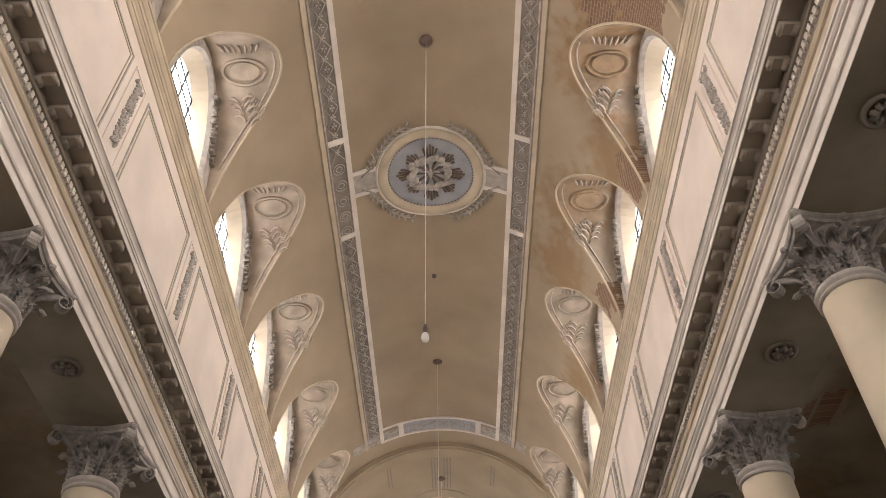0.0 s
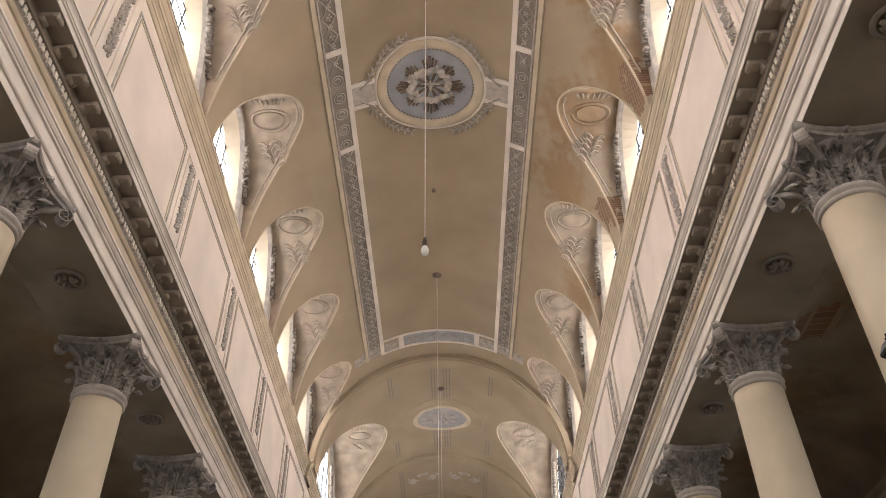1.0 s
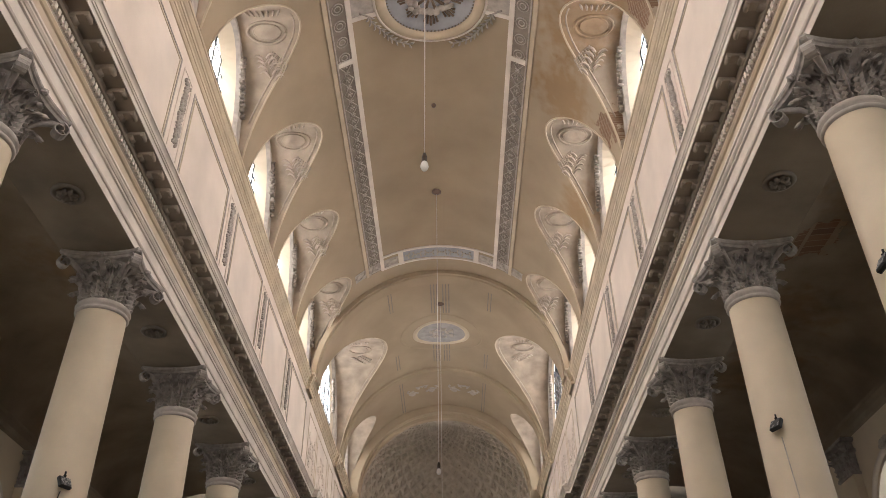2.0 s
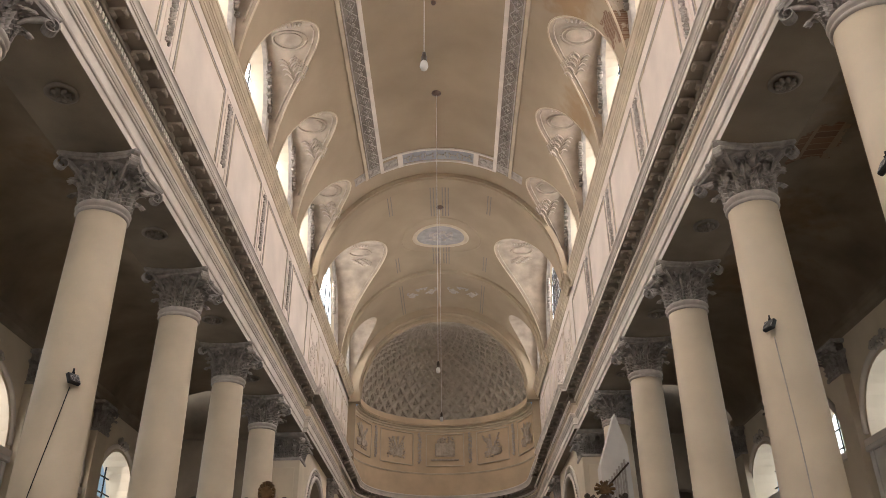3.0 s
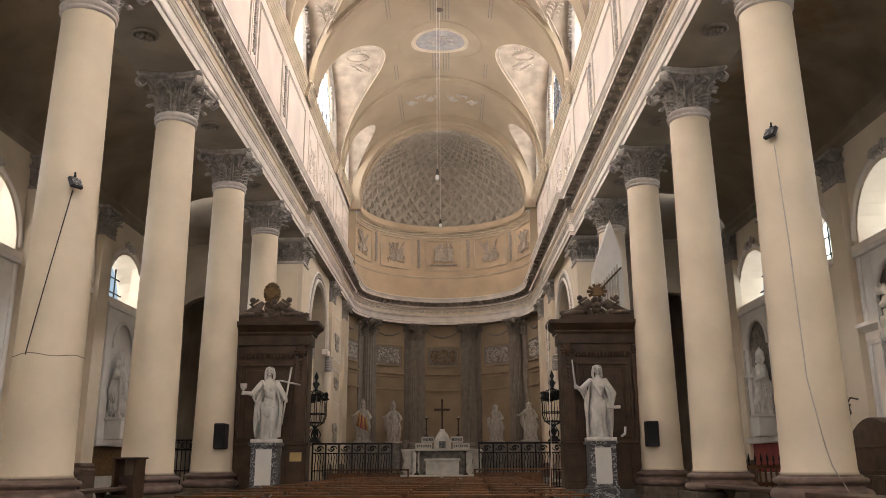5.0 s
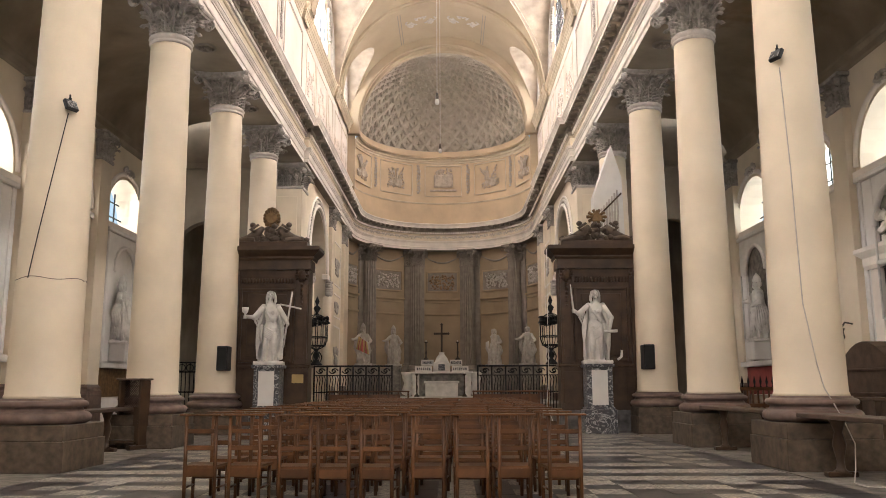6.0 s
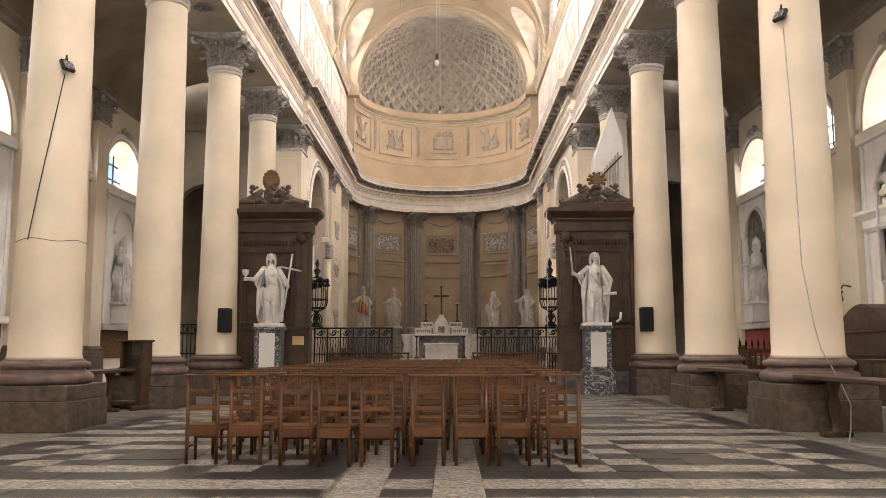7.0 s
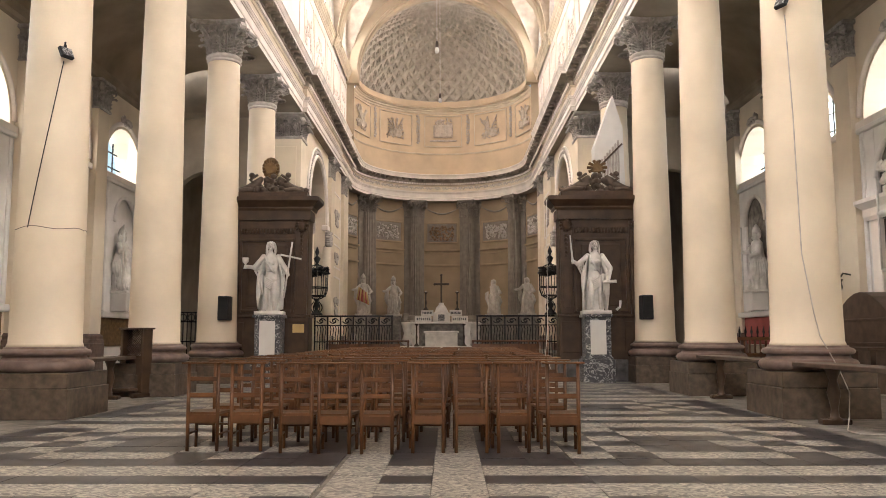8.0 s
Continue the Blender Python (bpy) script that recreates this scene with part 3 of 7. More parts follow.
def arch_face(y0, y1, n=48):
    """The wall round the mouth of the apse: from the half-dome out past the chancel vault, with its two jambs."""
    b = bmesh.new()
    rows = []
    for i in range(n + 1):
        c, q = math.cos(PI * i / n), math.sin(PI * i / n)
        rows.append([b.verts.new(v) for v in (((RD - 0.02) * c, y1, ZD + (RD - 0.02) * q), ((RD + 0.03) * c, y0, ZD + 0.02 + (RD + 0.03) * q), (5.75 * c, y0, ZS + 5.75 * q), (5.75 * c, y1, ZS + 5.75 * q))])
    for r0, r1 in zip(rows, rows[1:]):
        for k in range(3):
            b.faces.new((r0[k], r1[k], r1[k + 1], r0[k + 1]))
    for sx in (-1, 1):
        box(min(sx * 5.08, sx * 5.75), max(sx * 5.08, sx * 5.75), y0, y1, ZA + 1.5, ZS + 0.2, b)
        box(min(sx * 4.79, sx * 5.5), max(sx * 4.79, sx * 5.5), YA - 0.46, y1 + 0.02, 15.62, ZS + 0.12, b)
    return b


part("wall_apse_arch", arch_face(YA - 0.12, YA + 0.06), "vault", None, "tan plastered wall round the mouth of the apse", kind="structure", category="wall")
part("apse_moulding", sweep(arc(0, YA, RU, 178, 2, 48), [(0.0, 12.66), (0.03, 12.67), (0.03, 12.71), (0.05, 12.72), (0.05, 12.75), (0.0, 12.77)]), "gold", None, "thin ochre moulding on the apse wall", kind="structure", category="moulding")
part("dome_band", half_drum(RD + 0.02, 15.6, ZD + 0.10), "apse", None, "plain ochre band at the foot of the half-dome", kind="structure", category="wall")
part("ceiling_apse", half_dome(), "dome", None, "grey half-dome with rows of lozenge coffers", kind="structure", category="ceiling")

# ---- columns ----
def leaf(h, w, curl, bm=None, m=None, n=11):
    """An acanthus leaf: ribbed, lobed at the edges, rises, then curls outwards; x is outward."""
    b = bmesh.new()
    rows = []
    for i in range(n + 1):
        t = i / n
        if t < 0.70:
            z, x = h * t / 0.70 * 0.93, 0.16 * curl * (t / 0.70) ** 2
        else:
            a = (t - 0.70) / 0.30 * PI * 0.95
            z, x = h * 0.93 + 0.26 * curl * math.sin(a), 0.16 * curl + 0.36 * curl * (1 - math.cos(a))
        ww = w * (0.62 + 0.42 * math.sin(PI * min(1, 0.12 + t))) * (1 - 0.5 * max(0, t - 0.72) / 0.28) * (1 + (0.26 if i % 2 else -0.26))
        row = []
        for k in range(-4, 5):
            rib = 0.13 * w * (1 if k % 2 == 0 else -1)
            row.append(b.verts.new((x - 0.011 * k * k * w + rib, ww * k / 8, z - 0.006 * k * k * h)))
        rows.append(row)
    for r0, r1 in zip(rows, rows[1:]):
        for k in range(8):
            b.faces.new((r0[k], r0[k + 1], r1[k + 1], r1[k]))
    if m is not None:
        place(b, m)
    return add(bm, b)


def volute(r, width, turns=1.6, bm=None, m=None):
    """A scroll: a flat band wound up, axis along y."""
    pts = []
    for i in range(22):
        t = i / 21
        q = r * (1 - 0.82 * t)
        a = PI * 0.5 - t * turns * 2 * PI
        pts.append((q * math.cos(a), q * math.sin(a), q))
    b = bmesh.new()
    rows = [[b.verts.new((x, y, z)) for y in (-width / 2, width / 2)] for x, z, q in pts]
    rows2 = [[b.verts.new((x * 0.84, y, z * 0.84)) for y in (-width / 2, width / 2)] for x, z, q in pts]
    for i in range(21):
        b.faces.new((rows[i][0], rows[i + 1][0], rows[i + 1][1], rows[i][1]))
        for s in (0, 1):
            b.faces.new((rows[i][s], rows2[i][s], rows2[i + 1][s], rows[i + 1][s]))
    if m is not None:
        place(b, m)
    return add(bm, b)


def abacus_mesh(half, z0, z1, dip=0.16, n=8):
    """A four-horned abacus with hollowed sides."""
    b = bmesh.new()
    plan = []
    for s in range(4):
        for i in range(n):
            t = -0.93 + 1.86 * i / (n - 1)
            plan.append(Matrix.Rotation(s * PI / 2, 2) @ Vector((t * half, -half + dip * half * (1 - (t / 0.93) ** 2))))
    prof = [(0.90, z0), (0.93, z0 + (z1 - z0) * 0.35), (0.97, z0 + (z1 - z0) * 0.45), (1.0, z0 + (z1 - z0) * 0.7), (1.0, z1)]
    rows = [[b.verts.new((p.x * q, p.y * q, z)) for p in plan] for q, z in prof]
    for r0, r1 in zip(rows, rows[1:]):
        for k in range(len(plan)):
            b.faces.new((r0[k], r0[(k + 1) % len(plan)], r1[(k + 1) % len(plan)], r1[k]))
    b.faces.new(rows[0][::-1])
    b.faces.new(rows[-1])
    return b


def capital(parent, r, z0, h, half, material="capital"):
    """A Corinthian capital with two rows of leaves, corner scrolls and an abacus."""
    bell = part("capital", lathe([(r * 0.80, z0), (r * 0.74, z0 + h * 0.4), (r * 0.86, z0 + h * 0.7), (r * 1.28, z0 + h * 0.86), (r * 1.3, z0 + h * 0.87)], 24), material, parent, "grey stucco Corinthian capital")
    for row, (n, hh, w, off, rr) in enumerate(((8, 0.40, 0.40, 0.0, 1.0), (8, 0.66, 0.40, PI / 8, 0.93))):
        src = None
        for k in range(n):
            m = Matrix.Rotation(2 * PI * k / n + off, 4, "Z") @ Matrix.Translation((r * rr, 0, z0))
            if src is None:
                src = part("leaf", leaf(h * hh, r * w * 1.65, r * 0.66), material, bell)
                src.matrix_basis = m
            else:
                share("leaf", src, m, bell)
    src = None
    for k in range(16):
        m = Matrix.Rotation(2 * PI * (k + 0.5) / 16, 4, "Z") @ Matrix.Translation((r * 0.84, 0, z0))
        if src is None:
            src = part("stem", tube([(0, 0, h * 0.25), (r * 0.03, 0, h * 0.55), (r * 0.12, 0, h * 0.72), (r * 0.34, 0, h * 0.80), (r * 0.44, 0, h * 0.75)], [r * 0.05, r * 0.06, r * 0.07, r * 0.08, r * 0.05], 6), material, bell)
            src.matrix_basis = m
        else:
            share("stem", src, m, bell)
    src = None
    for k in range(4):
        m = Matrix.Rotation(PI / 4 + PI / 2 * k, 4, "Z") @ Matrix.Translation((half * 1.19, 0, z0 + h * 0.74))
        if src is None:
            b = volute(h * 0.17, r * 0.36)
            tube([(-0.62 * half, 0, -h * 0.32), (-0.42 * half, 0, -h * 0.08), (-0.2 * half, 0, h * 0.06), (0.0, 0, h * 0.13)], [r * 0.05, r * 0.09, r * 0.12, r * 0.13], 6, b)
            src = part("scroll", b, material, bell)
            src.matrix_basis = m
        else:
            share("scroll", src, m, bell)
    src = None
    for k in range(8):
        a = PI / 2 * (k // 2) + (0.2 if k % 2 else -0.2)
        m = Matrix.Rotation(a, 4, "Z") @ Matrix.Translation((r * 1.28, 0, z0 + h * 0.76))
        if src is None:
            src = part("small_scroll", volute(h * 0.08, r * 0.16), material, bell)
            src.matrix_basis = m @ Matrix.Rotation(PI / 2, 4, "Z")
        else:
            share("small_scroll", src, m @ Matrix.Rotation(PI / 2, 4, "Z"), bell)
    part("abacus", abacus_mesh(half, z0 + h * 0.86, z0 + h), material, bell)
    src = None
    for k in range(4):
        m = Matrix.Rotation(PI / 2 * k, 4, "Z") @ Matrix.Translation((half * 0.86, 0, z0 + h * 0.92))
        if src is None:
            b = bmesh.new()
            bmesh.ops.create_icosphere(b, subdivisions=1, radius=h * 0.075)
            src = part("rosette", b, material, bell)
            src.matrix_basis = m
        else:
            share("rosette", src, m, bell)
    return bell


def column():
    c = thing("column", (0, 0, 0), 0, "tall cream painted column with a brown stone base and grey Corinthian capital", "column", "nave columns")
    part("plinth", box(-0.70, 0.70, -0.72, 0.72, 0, 0.44, None, 0.012), "plinth", c, "scuffed brown stone plinth")
    part("plinth_cap", box(-0.68, 0.68, -0.70, 0.70, 0.44, 0.665, None, 0.012), "plinth", c)
    prof = [(0.60, 0.665)] + [(0.615 + 0.095 * math.sin(a), 0.755 - 0.09 * math.cos(a)) for a in [PI * i / 8 for i in range(9)]]
    prof += [(0.60, 0.86), (0.585, 0.90)] + [(0.60 + 0.06 * math.sin(a), 0.955 - 0.05 * math.cos(a)) for a in [PI * i / 8 for i in range(9)]] + [(0.575, 1.02), (0.57, 1.04)]
    part("base", lathe(prof, 48), "base", c, "dark purplish stone column base")
    prof = [(0.545, 1.04), (0.53, 1.09)] + [(0.522 - 0.097 * (t / 10) ** 0.95, 1.1 + 7.55 * t / 10) for t in range(11)]
    part("shaft", lathe(prof, 64), "column", c, "smooth cream painted shaft")
    prof = [(0.42, 8.64), (0.455, 8.655), (0.468, 8.68), (0.455, 8.705), (0.435, 8.71), (0.435, 8.735), (0.462, 8.75), (0.482, 8.79), (0.462, 8.83), (0.43, 8.86)]
    part("astragal", lathe(prof, 48), "stucco", c, "moulded ring below the capital")
    capital(c, 0.45, 8.85, 0.85, 0.74)
    return c


first = column()
first.matrix_world = pose(-CX, Y0, 0)
for sx in (-1, 1):
    for i in range(5):
        if (sx, i) != (-1, 0):
            copy_thing(first, pose(sx * CX, Y0 + BAY * i, 0))

# ---- chairs ----
def church_chair():
    c = thing("church_chair", (0, 0, 0), 0, "low varnished wooden church chair with a ladder back and kneeling rail", "chair", "rows of chairs")
    hw = 0.155
    src = None
    for x in (-hw, hw):
        b = tube([(x, 0.0, 0), (x, 0.0, 0.42), (x * 1.0, -0.01, 0.90)], [0.019, 0.021, 0.018], 8)
        part("back_leg", b, "wood_chair", c)
    for x in (-0.18, 0.18):
        b = tube([(x, 0.36, 0), (x, 0.36, 0.37)], [0.017, 0.021], 8)
        part("front_leg", b, "wood_chair", c)
    b = bmesh.new()
    q = [(-0.165, -0.01), (0.165, -0.01), (0.205, 0.385), (-0.205, 0.385)]
    lo, hi = [b.verts.new((x, y, 0.375)) for x, y in q], [b.verts.new((x, y, 0.40)) for x, y in q]
    b.faces.new(lo[::-1]), b.faces.new(hi)
    for k in range(4):
        b.faces.new((lo[k], lo[(k + 1) % 4], hi[(k + 1) % 4], hi[k]))
    part("seat", b, "wood_chair", c)
    part("seat_rail", box(-hw, hw, -0.015, 0.012, 0.285, 0.375, None, 0.004), "wood_chair", c)
    for z, h in ((0.55, 0.05), (0.72, 0.045)):
        part("slat", box(-hw, hw, -0.012, 0.008, z, z + h, None, 0.004), "wood_chair", c)
    part("top_rail", box(-0.215, 0.215, -0.075, 0.055, 0.90, 0.918, None, 0.005), "wood_chair", c, "flat kneeling-chair arm rail")
    for x in (-0.172, 0.172):
        part("side_stretcher", tube([(x * 0.92, 0, 0.17), (x * 1.04, 0.36, 0.17)], 0.011, 6), "wood_chair", c)
    part("front_stretcher", tube([(-0.18, 0.36, 0.24), (0.18, 0.36, 0.24)], 0.011, 6), "wood_chair", c)
    return c


XS = [-2.18, -1.72, -1.22, -0.78, -0.34, 0.13, 0.58, 1.02, 1.50]
random.seed(4)
proto = None
for r in range(14):
    for k, x in enumerate(XS):
        y = 8.42 + 0.93 * r + (0.2 if k < 2 and r == 0 else 0.04 * math.sin(k * 1.3 + r))
        m = pose(x + random.uniform(-0.03, 0.03) + 0.02 * r, y + random.uniform(-0.03, 0.03), 0.004, 0, 0, random.uniform(-4, 4))
        if proto is None:
            proto = church_chair()
            proto.matrix_world = m
        else:
            copy_thing(proto, m)

# ---- ornament of cornice and clerestory ----
src = None
ent = thing("modillion_row", (0, 0, 0), 0, "row of scrolled stucco brackets under the cornice", "bracket", kind="structure")
for sx in (-1, 1):
    n = int((YC - 0.9 - YB) / (BAY / 9))
    for k in range(n):
        y = YC - 1.2 - BAY / 9 * k
        m = pose(sx * (FX - 0.12), y, ZA + 1.332, 0, 0, 180 if sx > 0 else 0)
        if src is None:
            b = box(0.0, 0.29, -0.085, 0.085, -0.08, 0.0, None, 0.012)
            v = place(lathe([(0.055, -0.082), (0.055, 0.082)], 12), Matrix.Translation((0.045, 0, -0.085)) @ Matrix.Rotation(PI / 2, 4, "X"))
            add(b, v)
            v = place(lathe([(0.035, -0.088), (0.035, 0.088)], 10), Matrix.Translation((0.26, 0, -0.075)) @ Matrix.Rotation(PI / 2, 4, "X"))
            add(b, v)
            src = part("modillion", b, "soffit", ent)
            src.matrix_basis = m
        else:
            share("modillion", src, m, ent)
    for k in range(20):
        y = YC + 0.2 + 0.66 * k
        share("modillion", src, pose(sx * (FX - 0.29), y, ZA + 1.332, 0, 0, 180 if sx > 0 else 0), ent)
for k in range(37):
    a = radians(3 + 174 * k / 36)
    share("modillion", src, pose((FX - 0.17) * math.cos(a), YA + (FX - 0.17) * math.sin(a), ZA + 1.332, 0, 0, 180 + math.degrees(a)), ent)
b = bmesh.new()
for sx in (-1, 1):
    y = YB
    while y < YC - 0.8:
        box(sx * (FX - 0.08) - 0.03, sx * (FX - 0.08) + 0.03, y, y + 0.075, ZA + 1.02, ZA + 1.13, b)
        y += 0.12
    y = YC - 0.6
    while y < YA:
        box(sx * (FX - 0.25) - 0.03, sx * (FX - 0.25) + 0.03, y, y + 0.075, ZA + 1.02, ZA + 1.13, b)
        y += 0.12
for k in range(140):
    a = PI * (k + 0.5) / 140
    x, y = (FX - 0.13) * math.cos(a), YA + (FX - 0.13) * math.sin(a)
    add(b, place(box(-0.03, 0.03, -0.035, 0.035, 0, 0.10), pose(x, y, ZA + 1.02, 0, 0, math.degrees(a))))
part("dentils", b, "trim", None, "fine row of pale dentils below the brackets", kind="stuff", category="dentils")


def blobs(seed, n, w, h, r, depth=0.05, bm=None, taper=None):
    """A carved cluster: many small flattened lumps in the x-z plane."""
    rng = random.Random(seed)
    b = bm or bmesh.new()
    for i in range(n):
        z = rng.uniform(-h / 2, h / 2)
        ww = w / 2 * (taper(z / h + 0.5) if taper else 1)
        x = rng.uniform(-ww, ww)
        q = bmesh.new()
        bmesh.ops.create_icosphere(q, subdivisions=1, radius=1)
        s = r * rng.uniform(0.6, 1.2)
        place(q, Matrix.Translation((x, 0, z)) @ Euler((0, rng.uniform(0, 3), 0)).to_matrix().to_4x4() @ Matrix.Diagonal((s * 0.7, depth, s * 1.3, 1)))
        for f in q.faces:
            f.smooth = True
        add(b, q)
    return b


def scroll_relief(seed, w, h, n=5, r=0.025, bm=None):
    """Symmetrical carved foliage: curling stems with leaves, in the x-z plane."""
    rng = random.Random(seed)
    b = bm or bmesh.new()
    for i in range(n):
        x0, z0 = rng.uniform(0.04, 0.42) * w, rng.uniform(-0.4, 0.4) * h
        q, a0, d = rng.uniform(0.10, 0.2) * min(w, h), rng.uniform(0, 6.28), rng.choice((-1, 1))
        for s in (-1, 1):
            pts = [(s * (x0 + q * (1 - t / 12) * math.cos(a0 + d * t * 0.55)), -0.01, z0 + q * (1 - t / 12) * math.sin(a0 + d * t * 0.55)) for t in range(11)]
            tube(pts, [r * (1.2 - 0.08 * t) for t in range(11)], 5, b)
            for t in (1, 4, 7):
                g = bmesh.new()
                bmesh.ops.create_icosphere(g, subdivisions=1, radius=1)
                place(g, Matrix.Translation(pts[t]) @ Euler((0, a0 + s * t, 0)).to_matrix().to_4x4() @ Matrix.Diagonal((r * 1.6, r * 1.2, r * 4.0, 1)))
                add(b, g)
    return b


# panels, mouldings and garlands on the clerestory wall
def strip_frame(parent, y0, y1, z0, z1, x, sx, material="stucco", w=0.04, d=0.022):
    xi = x - sx * d
    lo, hi = min(x, xi), max(x, xi)
    part("moulding", box(lo, hi, y0, y1, z0, z0 + w), material, parent)
    part("moulding", box(lo, hi, y0, y1, z1 - w, z1), material, parent)
    part("moulding", box(lo, hi, y0, y0 + w, z0 + w, z1 - w), material, parent)
    part("moulding", box(lo, hi, y1 - w, y1, z0 + w, z1 - w), material, parent)


gsrc = None
for sx in (-1, 1):
    for yc in UP[1:]:
        p = thing("wall_panel", (0, 0, 0), 0, "rectangular plaster panel framed by grey mouldings", "panel", kind="structure")
        strip_frame(p, yc - 1.78, yc + 1.78, 12.5, 15.32, sx * WX, sx)
        strip_frame(p, yc - 1.68, yc + 1.68, 12.6, 15.22, sx * WX, sx, "gold", 0.03, 0.018)
        m = pose(sx * (WX - 0.03), yc + BAY / 2, 14.2, 0, 0, 90 * sx)
        if yc < 27:
            if gsrc is None:
                gsrc = part("garland", blobs(3, 230, 0.27, 1.9, 0.036, 0.045, None, lambda t: 0.35 + 0.65 * math.sin(PI * min(1, 0.25 + t * 0.75)) if t < 0.93 else 1.3), "stucco", None,
                            "hanging stucco garland of fruit and leaves", category="garland")
                gsrc["group"] = "wall garlands"
                gsrc.matrix_basis = m
            else:
                tagged(share("garland", gsrc, m, None), gsrc["label"], "garland", "wall garlands")
            q = thing("wall_strip", (0, 0, 0), 0, "narrow raised plaster strip carrying a garland", "strip", kind="structure")
            strip_frame(q, yc + BAY / 2 - 0.32, yc + BAY / 2 + 0.32, 12.5, 15.32, sx * WX, sx, "wall", 0.03, 0.02)
    for y0, y1 in ((YC + 0.9, 34.0), (34.3, 37.4), (37.9, 39.3), (40.2, 42.6), (42.9, 45.3)):
        p = thing("wall_panel", (0, 0, 0), 0, "chancel wall panel framed by grey mouldings", "panel", kind="structure")
        strip_frame(p, y0, y1, 12.5, 15.3, sx * WX, sx, "frieze")
        r = part("relief", place(scroll_relief(int(y0 * 7), (y1 - y0) * 0.7, 1.6, 6, 0.03), pose(sx * (WX - 0.02), (y0 + y1) / 2, 13.9, 0, 0, 90 * sx)), "wall", p, "pale stucco relief")


# ---- vault ornament ----
def bend(bm, r=RV):
    """Bends a flat pattern (x across, y along, z towards the floor) onto the vault."""
    for v in bm.verts:
        a = v.co.x / r
        q = r - v.co.z
        v.co = (math.sin(a) * q, v.co.y, ZS + math.cos(a) * q)
    return bm


def flat_strip(x0, x1, y0, y1, d0, d1, bm=None, nx=3, ny=1):
    """A raised strip cut small enough to bend."""
    b = bmesh.new()
    for i in range(nx):
        for j in range(ny):
            xa, xb = x0 + (x1 - x0) * i / nx, x0 + (x1 - x0) * (i + 1) / nx
            ya, yb = y0 + (y1 - y0) * j / ny, y0 + (y1 - y0) * (j + 1) / ny
            box(xa, xb, ya, yb, d0, d1, b)
    bmesh.ops.remove_doubles(b, verts=b.verts, dist=1e-5)
    return add(bm, b)


BI, BO = 2.62, 3.12
YE = 29.55
for sx in (-1, 1):
    band = thing("vault_band", (0, 0, 0), 0, "long stucco ornament band along the vault", "ornament band", kind="structure")
    part("field", bend(flat_strip(sx * BI, sx * BO, YB, YE, -0.02, 0.012)), "stucco_dark", band, "grey patterned field")
    for x0, x1, mtl, d in ((BI - 0.16, BI, "trim", 0.05), (BO, BO + 0.05, "stucco", 0.04), (BO + 0.10, BO + 0.24, "gold", 0.05)):
        part("moulding", bend(flat_strip(sx * x0, sx * x1, YB, YE, -0.02, d)), mtl, band)
    b = bmesh.new()
    xc, hw = sx * (BI + BO) / 2, (BO - BI) / 2 - 0.03
    y, L = 4.0, 0.62
    while y < YE - L:
        if 14.1 < y < 17.3:
            for rr in (0.19, 0.10):
                tube([(xc + rr * math.cos(PI * k / 7), y + L / 2 + rr * math.sin(PI * k / 7), 0.02) for k in range(15)], 0.02, 5, b)
        else:
            for d in (-1, 1):
                tube([(xc - d * hw, y, 0.02), (xc + d * hw, y + L, 0.02)], 0.018, 5, b)
            for q in (0.0, 0.5):
                for k in range(5):
                    a = k * 1.2566
                    tube([(xc, y + q * L, 0.02), (xc + 0.10 * math.cos(a), y + q * L + 0.10 * math.sin(a), 0.03)], [0.012, 0.03], 5, b)
        y += L
    part("lattice", bend(b), "stucco", band, "raised lozenge and rosette lattice")
    for y in (13.85, 17.55, 9.5, 22.0, 26.0):
        if y in (13.85, 17.55):
            part("crossbar", bend(flat_strip(sx * BI, sx * BO, y - 0.09, y + 0.09, 0.0, 0.055)), "trim", band)
# end band before the transverse arch
band = thing("vault_end_band", (0, 0, 0), 0, "stucco band across the end of the vault", "ornament band", kind="structure")
part("field", bend(flat_strip(-1.55, 1.55, 28.75, 29.45, -0.02, 0.015, None, 12)), "blue", band, "blue-grey patterned field")
for sx in (-1, 1):
    part("field", bend(flat_strip(sx * 1.8, sx * 3.9, 28.95, 29.5, -0.02, 0.015, None, 10)), "stucco", band)
    part("moulding", bend(flat_strip(sx * 1.56, sx * 1.78, 28.7, 29.6, -0.02, 0.06, None, 2)), "trim", band)
for y in (28.62, 29.5):
    part("moulding", bend(flat_strip(-2.6, 2.6, y, y + 0.1, -0.02, 0.05, None, 20)), "trim", band)
b = bmesh.new()
for k in range(-5, 6):
    for q in range(3):
        a = q * 2.1 + k
        tube([(k * 0.27, 29.1, 0.02), (k * 0.27 + 0.12 * math.cos(a), 29.1 + 0.2 * math.sin(a), 0.03)], [0.02, 0.045], 5, b)
for k in range(5):
    for sx in (-1, 1):
        tube([(sx * (2.0 + 0.42 * k) + 0.16 * math.cos(PI * t / 6), 29.22 + 0.16 * math.sin(PI * t / 6), 0.02) for t in range(13)], 0.025, 5, b)
part("foliage", bend(b), "stucco", band, "raised stucco foliage")

# round medallion
MY = 15.62
med = thing("ceiling_medallion", (0, 0, 0), 0, "round stucco medallion with a blue field, cloud ring and rays", "medallion", kind="structure")


